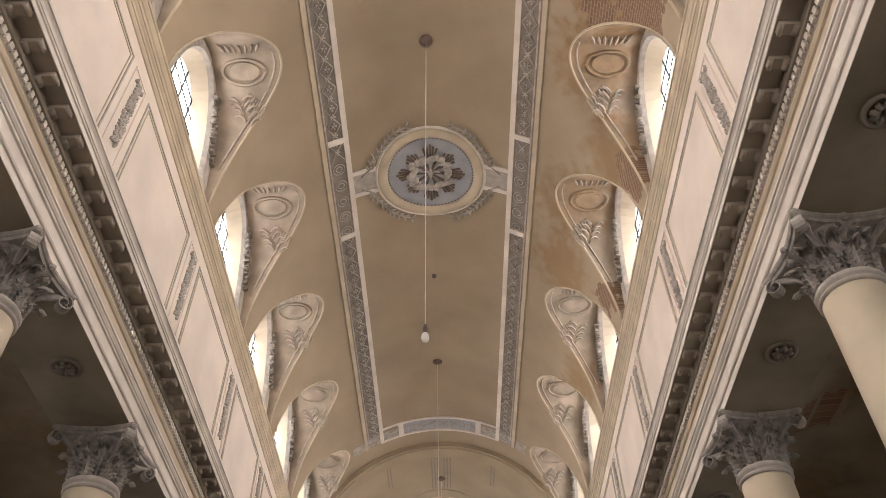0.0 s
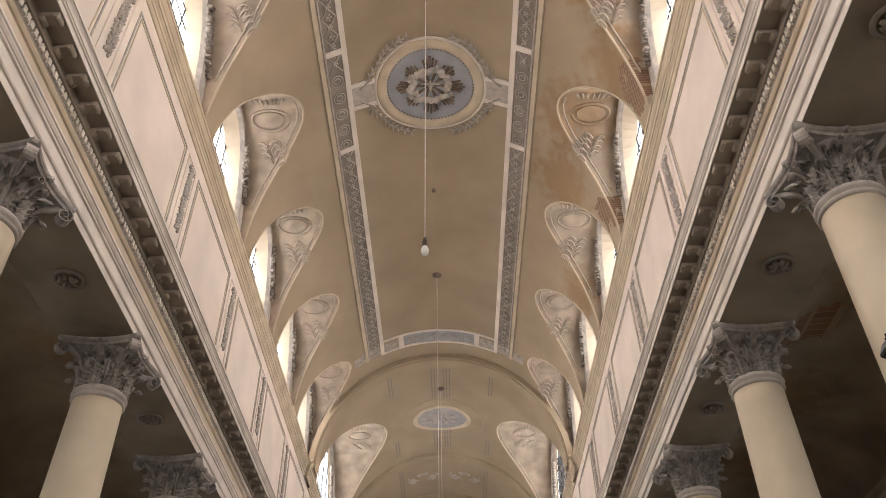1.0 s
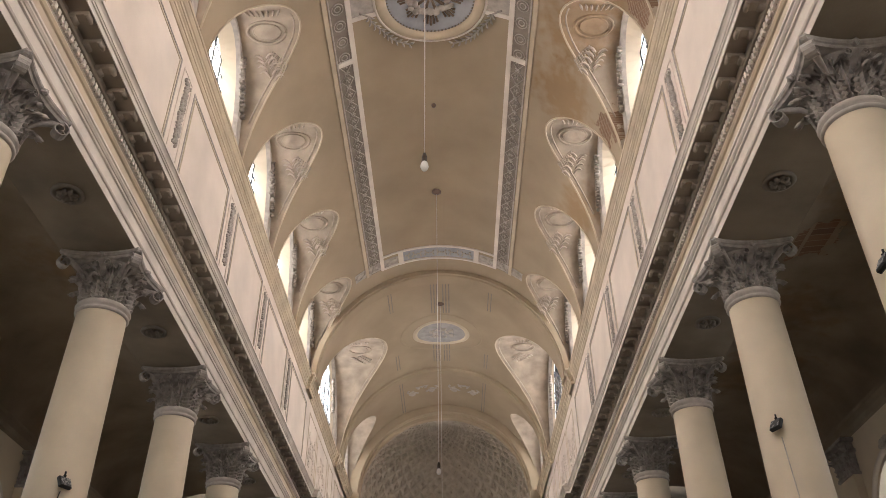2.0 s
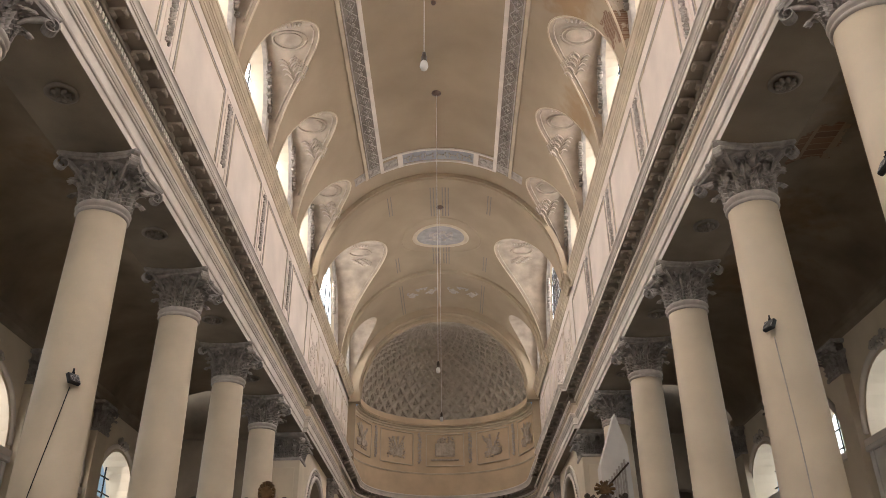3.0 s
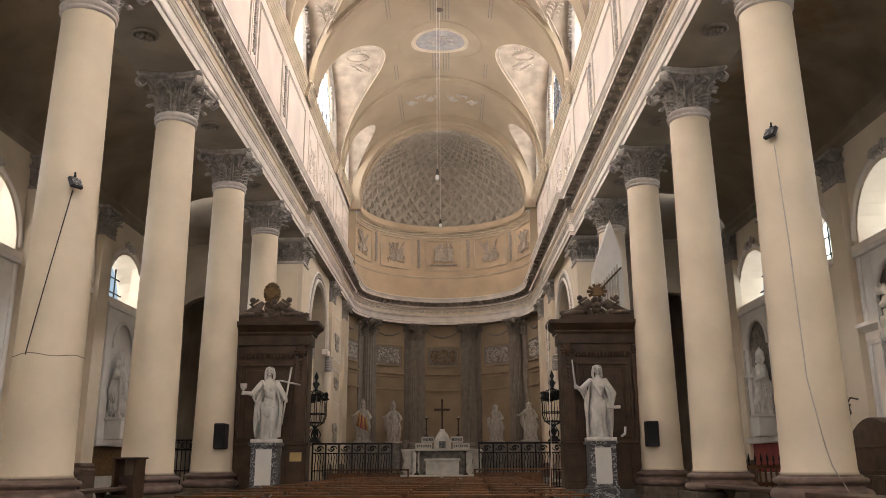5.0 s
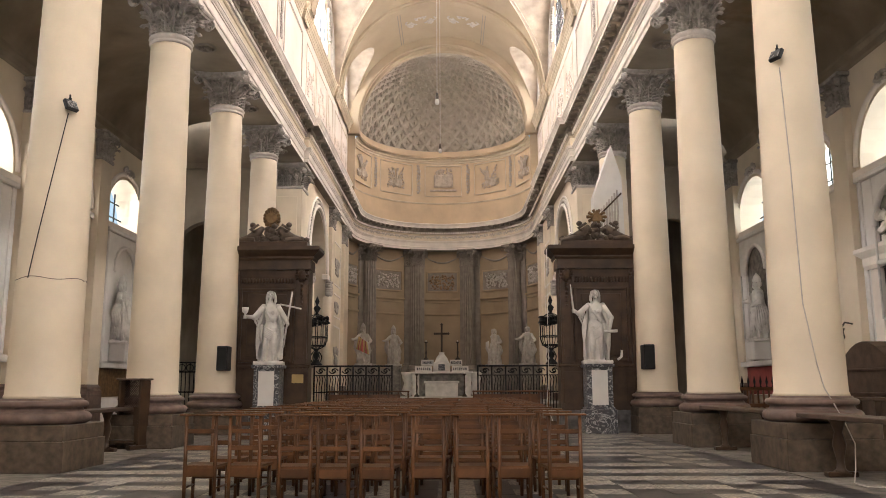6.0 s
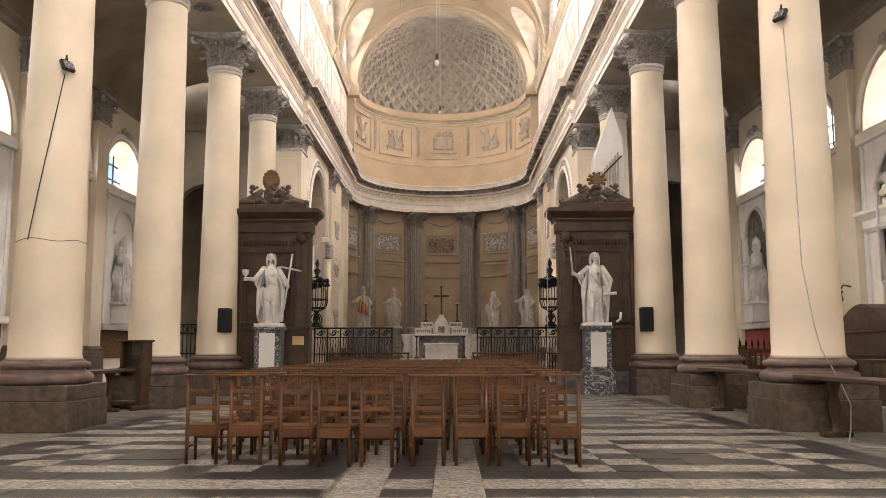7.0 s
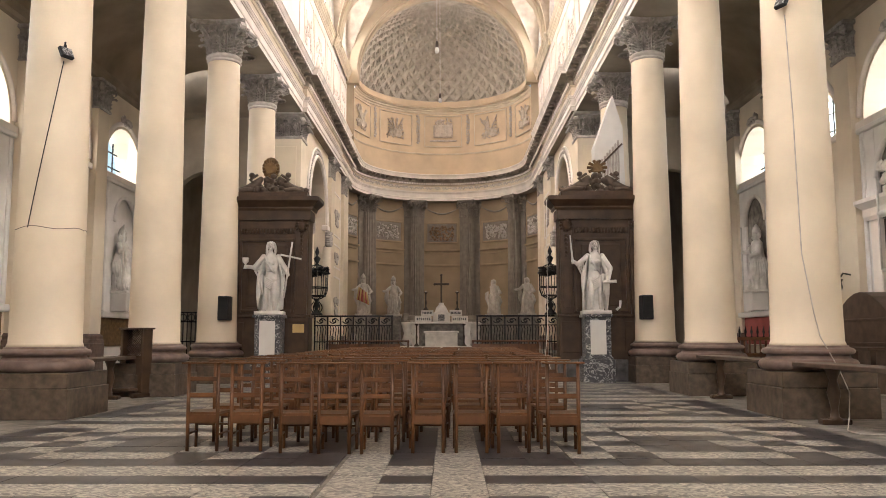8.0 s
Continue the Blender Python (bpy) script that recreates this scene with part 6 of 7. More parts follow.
def fluted_column(x, y, a):
    c = thing("fluted_column", (x, y, 0), a - 90, "dark grey fluted stone column with a leafy capital in the apse", "column", "apse columns")
    part("pedestal", box(-0.55, 0.55, -0.5, 0.3, 0.55, 2.2, None, 0.02), "stucco_dark", c)
    part("base", lathe([(0.52, 2.2), (0.54, 2.27), (0.47, 2.36), (0.49, 2.44), (0.43, 2.5)], 28), "stucco_dark", c)
    b = bmesh.new()
    seg, rows = 96, []
    for i in range(5):
        z, r = 2.5 + 6.22 * i / 4, 0.42 - 0.05 * i / 4
        rows.append([b.verts.new((r * (1 - 0.16 * abs(math.sin(8 * 2 * PI * k / seg)) ** 0.6) * math.cos(2 * PI * k / seg), r * (1 - 0.16 * abs(math.sin(8 * 2 * PI * k / seg)) ** 0.6) * math.sin(2 * PI * k / seg), z)) for k in range(seg)])
    for r0, r1 in zip(rows, rows[1:]):
        for k in range(seg):
            b.faces.new((r0[k], r0[(k + 1) % seg], r1[(k + 1) % seg], r1[k]))
    part("shaft", b, "stucco_dark", c, "fluted shaft")
    capital(c, 0.37, 8.70, 0.99, 0.56, "stucco_dark")
    return c


ANG = (2, 36.5, 73, 109, 146, 178)
for a in ANG[1:-1]:
    c, q = math.cos(radians(a)), math.sin(radians(a))
    fluted_column(5.33 * c, YA + 5.33 * q, a)
    pilaster(5.72 * c, YA + 5.72 * q, a - 90, 1.30, 2.35, 8.72, 0.96, "dark stone backing pilaster in the apse", "stucco_dark", "stucco_dark", 0, 0.10, "stucco_dark")
for k in range(5):
    a = (ANG[k] + ANG[k + 1]) / 2
    w = 2 * RA * math.sin(radians((ANG[k + 1] - ANG[k]) / 2)) - 1.05
    x, y = (RA + 0.20) * math.cos(radians(a)), YA + (RA + 0.20) * math.sin(radians(a))
    p = thing("apse_panel", (x, y, 0), a - 90, "ochre apse bay with relief panel and moulded ledge", "panel", kind="structure")
    part("ledge", sweep([(-w / 2, 0.1), (w / 2, 0.1)], [(-0.2, 6.36), (0.06, 6.4), (0.06, 6.52), (0.16, 6.6), (0.16, 6.68), (-0.2, 6.72)]), "umber", p)
    part("lower_ledge", box(-w / 2, w / 2, -0.02, 0.12, 5.6, 5.72, None, 0.02), "umber", p)
    part("relief_field", box(-w / 2 + 0.22, w / 2 - 0.22, 0.04, 0.2, 7.15, 8.3), "stucco_dark", p, "grey relief field")
    part("relief", place(blobs(40 + k, 95, w * 0.66, 0.85, 0.085, 0.07), Matrix.Translation((0, 0.02, 7.70))), "stucco" if k != 2 else "gilt_relief", p, "weathered stucco relief" if k != 2 else "faded reddish relief")
    b = bmesh.new()
    tube([(w * 0.4 * (t / 6 - 1), 0.10, 9.25 - 0.30 * math.sin(PI * t / 12)) for t in range(13)], [0.035 + 0.025 * math.sin(PI * t / 12) for t in range(13)], 7, b)
    for x0, x1, z0, z1 in ((-w / 2 + 0.14, w / 2 - 0.14, 7.05, 7.15), (-w / 2 + 0.14, w / 2 - 0.14, 8.3, 8.4), (-w / 2 + 0.14, -w / 2 + 0.22, 7.15, 8.3), (w / 2 - 0.22, w / 2 - 0.14, 7.15, 8.3)):
        part("relief_frame", box(x0, x1, 0.0, 0.2, z0, z1, None, 0.015), "umber", p)
    part("swag", b, "stucco_dark", p, "hanging stucco swag")
    part("dado", box(-w / 2, w / 2, 0.0, 0.1, 0.55, 2.3), "stucco_dark", p)
    # upper wall panels
    a2 = 90 + (k - 2) * 35.5
    x, y = (RU - 0.13) * math.cos(radians(a2)), YA + (RU - 0.13) * math.sin(radians(a2))
    p = thing("apse_panel", (x, y, 0), a2 - 90, "framed ochre panel with a trophy relief above the apse cornice", "panel", kind="structure")
    for x0, x1, z0, z1 in ((-1.2, 1.2, 13.16, 13.22), (-1.2, 1.2, 15.14, 15.2), (-1.2, -1.14, 13.22, 15.14), (1.14, 1.2, 13.22, 15.14)):
        part("moulding", box(x0, x1, -0.04, 0.16 if abs(x0 + x1) > 0.1 else 0.06, z0, z1), "gold", p)
    if k == 2:
        b = blobs(77, 40, 1.0, 0.5, 0.1, 0.06, None)
        place(b, Matrix.Translation((0, 0, 14.72)))
        box(-0.62, 0.62, -0.06, 0.06, 13.75, 14.6, b, 0.06)
        box(-0.85, 0.85, -0.03, 0.06, 13.5, 13.62, b, 0.02)
        for j in range(7):
            box(-0.55 + 0.16 * j, -0.47 + 0.16 * j, -0.08, 0.0, 13.8, 14.5, b, 0.01)
    else:
        b = scroll_relief(60 + k, 1.3, 1.2, 7, 0.03)
        rng = random.Random(70 + k)
        for j in range(9):
            d, l = rng.uniform(-0.75, 0.75), rng.uniform(0.55, 0.85)
            tube([(-d * 0.5, 0.0, -0.55), (d * 0.3, -0.05, 0.0), (d, -0.03, l - 0.15 * abs(d))], [0.015, 0.025, 0.045], 6, b)
        lathe_disc = lathe([(0.05, -0.05), (0.26, -0.03), (0.28, 0.02)], 18)
        add(b, place(lathe_disc, Matrix.Translation((0.12, -0.02, -0.25)) @ Matrix.Rotation(PI / 2, 4, "X")))
        add(b, place(blobs(90 + k, 46, 1.25, 0.5, 0.055, 0.05), Matrix.Translation((0, 0.0, -0.4))))
        place(b, Matrix.Translation((0, 0.03, 14.15)))
    part("relief", b, "relief_pale", p, "pale trophy relief")
    if k < 4:
        a3 = a2 + 17.75
        x, y = (RU - 0.03) * math.cos(radians(a3)), YA + (RU - 0.03) * math.sin(radians(a3))
        g = part("garland", blobs(13, 150, 0.22, 1.9, 0.04, 0.04), "stucco", None, "hanging stucco garland on the apse wall", category="garland")
        g["group"] = "apse garlands"
        g.matrix_basis = pose(x, y, 14.3, 0, 0, a3 - 90)
b = bmesh.new()
for k in range(60):
    a = radians(4 + 172 * k / 59)
    rr = FX - 0.06
    q = scroll_relief(k % 4, 0.30, 0.30, 2, 0.014)
    add(b, place(q, pose(rr * math.cos(a), YA + rr * math.sin(a), ZA + 0.74, 0, 0, math.degrees(a) - 90)))
part("apse_frieze_relief", b, "stucco", None, "continuous stucco foliage on the apse frieze", kind="stuff", category="relief")

# altar
al = thing("altar", (-0.03, 40.0, 0.55), 0, "white marble altar with stepped shelves and a tabernacle", "altar")
part("step", box(-2.2, 2.2, -1.3, 1.0, 0, 0.18, None, 0.02), "statue", al)
part("table_top", box(-1.5, 1.5, -0.55, 0.5, 1.27, 1.36, None, 0.02), "statue", al)
for s in (-1, 1):
    part("table_leg", box(s * 1.25 - 0.16, s * 1.25 + 0.16, -0.45, 0.45, 0.18, 1.27, None, 0.02), "statue", al)
    part("wing", place(lathe([(0.10, 0.2), (0.32, 0.35), (0.18, 0.8), (0.3, 1.2), (0.34, 1.36)], 16, None, 0, 0, True, 1, 0.6), Matrix.Translation((s * 1.65, 0.1, 0))), "statue", al)
    for z, x0, x1 in ((1.36, 0.5, 1.3), (1.66, 0.4, 1.0)):
        part("shelf", box(min(s * x0, s * x1), max(s * x0, s * x1), 0.0, 0.5, z, z + 0.28, None, 0.01), "statue", al)
        for j in range(7):
            xx = s * (x0 + 0.08 + (x1 - x0 - 0.1) * j / 7)
            part("inlay", box(xx - 0.03, xx + 0.03, -0.012, 0.0, z + 0.08, z + 0.2), "marble_blue", al)
part("front_recess", box(-1.09, 1.09, -0.1, 0.4, 0.18, 1.27), "stone_light", al)
part("inner_table", box(-0.78, 0.78, -0.6, -0.12, 0.18, 0.80, None, 0.02), "statue", al, "smaller altar front")
part("inner_table_top", box(-0.85, 0.85, -0.68, -0.1, 0.80, 0.92, None, 0.03), "statue", al)
part("tabernacle", place(lathe([(0.42, 1.36), (0.42, 1.75), (0.34, 1.85), (0.26, 2.05), (0.12, 2.22), (0.14, 2.3)], 20), Matrix.Translation((0, 0.2, 0))), "statue", al, "domed white tabernacle")
part("tabernacle_door", box(-0.16, 0.16, -0.245, -0.225, 1.42, 1.72, None, 0.01), "marble_blue", al)
cr = thing("crucifix", (-0.03, 40.2, 2.84), 0, "dark bronze altar cross on a small foot", "cross")
part("upright", box(-0.045, 0.045, -0.03, 0.03, 0, 1.38, None, 0.01), "bronze", cr)
part("crossbar", box(-0.33, 0.33, -0.03, 0.03, 0.88, 0.98, None, 0.01), "bronze", cr)
for cx, cz in ((-0.33, 0.93), (0.33, 0.93), (0, 1.38)):
    b = bmesh.new()
    bmesh.ops.create_icosphere(b, subdivisions=1, radius=0.07)
    part("finial", place(b, Matrix.Translation((cx, 0, cz))), "bronze", cr)
for x, y, z, h in ((-0.8, 40.25, 2.49, 0.95), (0.75, 40.25, 2.49, 0.95), (-1.2, 38.9, 0.73, 1.15), (1.05, 38.9, 0.73, 1.15)):
    c = thing("candlestick", (x, y, z), 0, "tall dark bronze candlestick by the altar", "candlestick", "candlesticks")
    part("stem", lathe([(0.13, 0), (0.12, 0.05), (0.05, 0.12), (0.03, 0.2), (0.05, h * 0.4), (0.03, h * 0.5), (0.03, h * 0.85), (0.09, h * 0.9), (0.09, h * 0.93)], 14), "bronze", c)
    part("candle", lathe([(0.03, h * 0.93), (0.03, h)], 10), "white", c)

# statues of the apse on their pedestals
for k, (x, lab, mit, mm) in enumerate(((-4.35, "pale bishop statue with a red and gold cloth", True, 1), (-2.8, "pale robed statue with a raised hand, shade in its colour", True, 0),
                                      (2.88, "pale robed statue with bowed head, shade in its colour", False, 0), (4.62, "pale statue of a slender figure, shade in its colour", False, 0))):
    pd = thing("statue_plinth", (x, 44.6 if abs(x) > 4 else 46.2, 0.55), 0, "plain grey stone statue plinth", "plinth", "apse plinths")
    part("die", box(-0.4, 0.4, -0.4, 0.4, 0, 1.72, None, 0.02), "stone_light", pd)
    part("cap", box(-0.46, 0.46, -0.46, 0.46, 1.72, 1.80, None, 0.02), "stone_light", pd)
    y = 44.6 if abs(x) > 4 else 46.2
    statue("statue", (x, y, 2.42), 10 if x < 0 else -14, lab, robed_figure(2.0, 20 + k, (ARM_UP, ARM_FOLD) if k != 2 else (ARM_FOLD,), None, 8, 0.02, mit), "statue_shaded")
    if mm:
        b = bmesh.new()
        rows = [[b.verts.new((0.36 * math.cos(a) * (0.6 + 0.4 * t / 4), -0.30 * math.sin(a) - 0.10, 3.75 - 0.17 * t - 0.16 * math.cos(a))) for a in [PI * j / 12 for j in range(13)]] for t in range(5)]
        for r0, r1 in zip(rows, rows[1:]):
            for j in range(12):
                b.faces.new((r0[j], r0[j + 1], r1[j + 1], r1[j])).smooth = True
        cl = part("cloth", b, "red", None, "red and gold cloth tied round a statue", category="cloth")
        bmesh_strips = [tube([(0.22 * math.cos(a), -0.3 * math.sin(a) - 0.11, 3.74 - 0.16 * math.cos(a)), (0.36 * math.cos(a), -0.3 * math.sin(a) - 0.11, 3.08 - 0.16 * math.cos(a))], 0.055, 5) for a in (0.6, 1.3, 2.0, 2.6)]
        cl.matrix_basis = pose(x, y, 0)
        for q in bmesh_strips:
            st = part("stripe", q, "brass", cl)

# ---- iron communion rail and lanterns ----
for sx, x0, x1 in ((-1, -4.25, -1.6), (1, 1.32, 4.15)):
    r = thing("iron_railing", (0, 28.0, 0), 0, "black wrought-iron communion rail with scrolls", "railing", "communion rails")
    zb, zt = 0.35, 1.92
    part("top_rail", box(x0, x1, -0.05, 0.05, zt - 0.06, zt, None, 0.01), "iron", r)
    for z in (1.56, 1.0, zb + 0.1):
        part("rail", box(x0, x1, -0.02, 0.02, z, z + 0.035), "iron", r)
    n = int((x1 - x0) / 0.42)
    for k in range(n + 1):
        x = x0 + (x1 - x0) * k / n
        part("post", box(x - 0.026, x + 0.026, -0.026, 0.026, zb, zt), "iron", r)
        if k < n:
            w = (x1 - x0) / n
            for s in (-1, 1):
                pts = [(x + w / 2 + s * (0.02 + 0.13 * (1 - t / 14) * math.cos(t * 0.55)), 0, 1.73 + s * 0.10 * (1 - t / 14) * math.sin(t * 0.55)) for t in range(13)]
                part("scroll", tube(pts, 0.020, 5), "iron", r)
            for j in (0.2, 0.4, 0.6, 0.8):
                part("baluster", tube([(x + w * j, 0, zb + 0.1), (x + w * j, 0, 1.2), (x + w * (j + 0.07), 0, 1.45), (x + w * j, 0, 1.57)], 0.016, 5), "iron", r)
g = thing("iron_gate", (-9.3, YC + 0.1, 0.0), 0, "low black iron gate across the side chapel opening", "gate")
for z in (0.1, 1.0, 1.75, 2.1):
    part("rail", box(-0.95, 0.95, -0.02, 0.02, z, z + 0.05), "iron", g)
for k in range(13):
    part("bar", tube([(-0.93 + 0.155 * k, 0, 0.0), (-0.93 + 0.155 * k, 0, 2.15)], 0.02, 5), "iron", g)
for k in range(6):
    part("ring", tube([(-0.775 + 0.31 * k + 0.13 * math.cos(PI * t / 7), -0.01, 1.93 + 0.13 * math.sin(PI * t / 7)) for t in range(15)], 0.018, 5), "iron", g)
part("choir_step", box(-5.1, 5.1, 27.6, 31.5, 0.0, 0.35, None, 0.02), "stone_light", None, "worn pale stone step below the communion rail", kind="structure", category="step")
for sx, x in ((-1, -4.20), (1, 3.84)):
    l = thing("iron_lantern", (x, 28.0, 1.93), 15, "black wrought-iron basket lantern standing on the rail", "lantern", "rail lanterns")
    prof = [(0.12, 0.55), (0.30, 0.66), (0.37, 0.85), (0.37, 1.25), (0.39, 1.45), (0.30, 1.62), (0.12, 1.72)]
    for k in range(12):
        a = 2 * PI * k / 12
        part("bar", tube([(q * math.cos(a), q * math.sin(a), z) for q, z in prof], 0.014, 5), "iron", l)
    for z, q in ((0.66, 0.31), (0.95, 0.38), (1.45, 0.40)):
        part("hoop", tube([(q * math.cos(2 * PI * t / 20), q * math.sin(2 * PI * t / 20), z) for t in range(21)], 0.02, 5), "iron", l)
    part("stem", lathe([(0.22, 0.0), (0.2, 0.05), (0.05, 0.2), (0.12, 0.34), (0.04, 0.45), (0.12, 0.56)], 14), "iron", l)
    part("finial", lathe([(0.12, 1.70), (0.04, 1.78), (0.13, 1.95), (0.03, 2.05), (0.08, 2.18), (0.01, 2.36)], 12), "iron", l)
    part("crown", place(blobs(4, 40, 0.80, 0.25, 0.075, 0.3), Matrix.Translation((0, 0, 1.5))), "iron", l, "iron leaf swags")
    for k in range(4):
        a = 2 * PI * k / 4 + 0.4
        part("foot_scroll", tube([((0.08 + 0.14 * math.sin(t * 0.5)) * math.cos(a), (0.08 + 0.14 * math.sin(t * 0.5)) * math.sin(a), 0.04 + 0.07 * t) for t in range(7)], 0.02, 5), "iron", l)
for x0, x1, lab in ((-3.6, -0.95, "low red-brown wooden choir bench"), (1.1, 3.6, "low red-brown wooden choir bench")):
    c = thing("choir_bench", (0, 26.9, 0), 0, lab, "bench", "choir benches")
    part("top", box(x0, x1, -0.12, 0.12, 1.02, 1.07, None, 0.01), "wood_chair", c)
    part("panel", box(x0 + 0.05, x1 - 0.3, -0.02, 0.02, 0.2, 0.95), "wood_chair", c)
    for k in range(9):
        x = x0 + 0.04 + (x1 - x0 - 0.08) * k / 8
        part("post", box(x - 0.025, x + 0.025, -0.035, 0.035, 0, 1.02, None, 0.006), "wood_chair", c)

# ---- floodlights, cables ----
def on_shaft(cx, cy, deg, z, out=0.0):
    r = 0.522 - 0.097 * min(1, max(0, (z - 1.1) / 7.55)) ** 0.95 + out
    return (cx + r * math.cos(radians(deg)), cy + r * math.sin(radians(deg)), z)


for sx, i, deg, z in ((-1, 1, -57, 5.5), (1, 1, -124, 6.25), (1, 0, -150, 6.35)):
    cx, cy = sx * CX, Y0 + BAY * i
    f = thing("floodlight", on_shaft(cx, cy, deg, z, 0.12), deg + 90, "small black floodlight clamped to a column", "floodlight", "floodlights")
    q = place(box(-0.11, 0.11, -0.06, 0.01, -0.095, 0.095, None, 0.015), pose(0, 0, 0, -28, 0, 30 * -sx))
    part("housing", q, "black", f)
    part("glass_front", place(box(-0.09, 0.09, -0.066, -0.058, -0.075, 0.075), pose(0, 0, 0, -28, 0, 30 * -sx)), "marble_blue", f, "grey glass front")
    part("bracket", box(-0.02, 0.02, 0.0, 0.14, 0.05, 0.14), "iron", f)
    part("stud", tube([(0, 0.03, 0.09), (0, 0.03, 0.2)], 0.015, 6), "iron", f)
cx, cy = -CX, Y0 + BAY
part("cable", tube([on_shaft(cx, cy, -57 - 46 * t / 16, 5.42 - 2.6 * t / 16, 0.012) for t in range(17)], 0.008, 5), "black", None, "thin dark cable running down the column", category="cable")
part("cable_band", tube([on_shaft(cx, cy, 360 * t / 40, 2.83 + 0.02 * math.sin(t * 0.7), 0.004) for t in range(41)], 0.006, 5), "base", None, "thin wire looped round the column shaft", category="wire")
cx, cy = CX, Y0 + BAY
DROP = ((6.1, -124), (4.5, -118), (3.66, -117), (2.4, -115), (1.5, -101), (1.1, -92))
pts = []
for (z0, a0), (z1, a1) in zip(DROP, DROP[1:]):
    pts += [on_shaft(cx, cy, a0 + (a1 - a0) * q / 6, z0 + (z1 - z0) * q / 6, 0.014) for q in range(6)]
pts += [(cx + 0.04, cy - 0.66, 0.92), (cx + 0.10, cy - 0.78, 0.70), (cx + 0.12, cy - 1.0, 0.4), (5.62, 10.9, 0.12), (5.3, 10.3, 0.012), (5.3, 9.95, 0.012), (5.7, 9.8, 0.012), (6.4, 10.0, 0.012)]
part("cable", tube(pts, 0.009, 5), "stucco", None, "pale cable hanging down the column to the floor", category="cable")
part("cable", tube([(3.0, 21.72, 4.85), (2.99, 21.73, 3.5), (2.98, 21.72, 1.6), (2.9, 21.6, 0.7), (3.02, 21.4, 0.3), (3.0, 21.2, 0.02)], 0.008, 5), "white", None, "pale cable hanging beside the oak case", category="cable")

# ---- benches, screen and organ ----
for sx, i in ((1, 0), (1, 1), (-1, 1)):
    y0, y1 = Y0 + BAY * i + 0.6, Y0 + BAY * (i + 1) - 0.62
    bn = thing("plank_bench", (5.55 if sx > 0 else -6.15, 0, 0), 0, "long worn wooden plank bench on turned legs between columns", "bench", "plank benches")
    part("plank", box(-0.24, 0.24, y0, y1, 0.75, 0.81, None, 0.01), "wood_bench", bn)
    for y in (y0 + 0.5, y1 - 0.75):
        part("leg", place(lathe([(0.13, 0.05), (0.06, 0.10), (0.045, 0.2), (0.09, 0.42), (0.05, 0.58), (0.10, 0.72), (0.12, 0.75)], 14), Matrix.Translation((0, y, 0))), "wood_dark", bn)
        part("foot", box(-0.2, 0.2, y - 0.08, y + 0.08, 0, 0.07, None, 0.015), "wood_dark", bn)
k = thing("confession_screen", (-5.93, 16.45, 0), -24, "dark wooden kneeling screen with a lattice grille", "screen")
for x in (-0.27, 0.27):
    part("side", box(x - 0.03, x + 0.03, -0.13, 0.13, 0.08, 1.34, None, 0.008), "wood_dark", k)
    part("foot", box(x - 0.05, x + 0.05, -0.36, 0.36, 0.0, 0.09, None, 0.02), "wood_dark", k)
part("lower_panel", box(-0.24, 0.24, -0.02, 0.02, 0.1, 0.78), "wood_dark", k)
part("rail", box(-0.26, 0.26, -0.03, 0.03, 0.76, 0.82, None, 0.006), "wood_dark", k)
part("top", box(-0.33, 0.33, -0.17, 0.17, 1.34, 1.375, None, 0.01), "wood_dark", k)
b = None
for j in range(11):
    x = -0.24 + 0.048 * j
    for d in (-1, 1):
        q = []
        for t in (0, 1):
            xx = x + d * (t - 0.5) * 0.5
            q.append((max(-0.25, min(0.25, xx)), 0, 0.82 + 0.52 * (0.5 + (max(-0.25, min(0.25, xx)) - x) / (d * 0.5))))
        b = tube(q, 0.007, 4, b)
part("grille", b, "wood_bench", k, "diagonal wooden lattice grille")
part("kneeler", box(-0.24, 0.24, -0.42, -0.15, 0.14, 0.19, None, 0.01), "wood_dark", k)

og = thing("organ_case", (5.75, 25.4, 5.2), 0, "white painted organ case with slanting rows of metal pipes", "organ")
b = bmesh.new()
q = [(-0.75, 0.0), (-0.75, 2.0), (-0.15, 3.65), (0.15, 2.6), (0.2, 0.0)]
f0, f1 = [b.verts.new((x, 0.0, z)) for x, z in q], [b.verts.new((x, 0.6, z)) for x, z in q]
b.faces.new(f0), b.faces.new(f1[::-1])
for j in range(5):
    b.faces.new((f0[j], f0[(j + 1) % 5], f1[(j + 1) % 5], f1[j]))
part("case", b, "white", og, "white painted wooden case")
for j in range(9):
    x = -0.70 + 0.085 * j
    part("pipe", place(lathe([(0.012, 0.0), (0.034, 0.25), (0.034, 1.35 + 0.1 * j), (0.03, 1.36 + 0.1 * j)], 10), Matrix.Translation((x, -0.06, 0.0))), "stucco", og, "grey metal organ pipe")
part("pipe_rail", tube([(-0.75, -0.09, 1.2), (0.1, -0.09, 2.05)], 0.03, 5), "wood_dark", og)
part("loft", box(-1.0, 0.9, -0.1, 1.2, -0.35, 0.0), "wood_dark", og)
part("loft_post", box(-0.05, 0.05, 0.3, 0.4, -5.2, -0.35), "wood_dark", og)

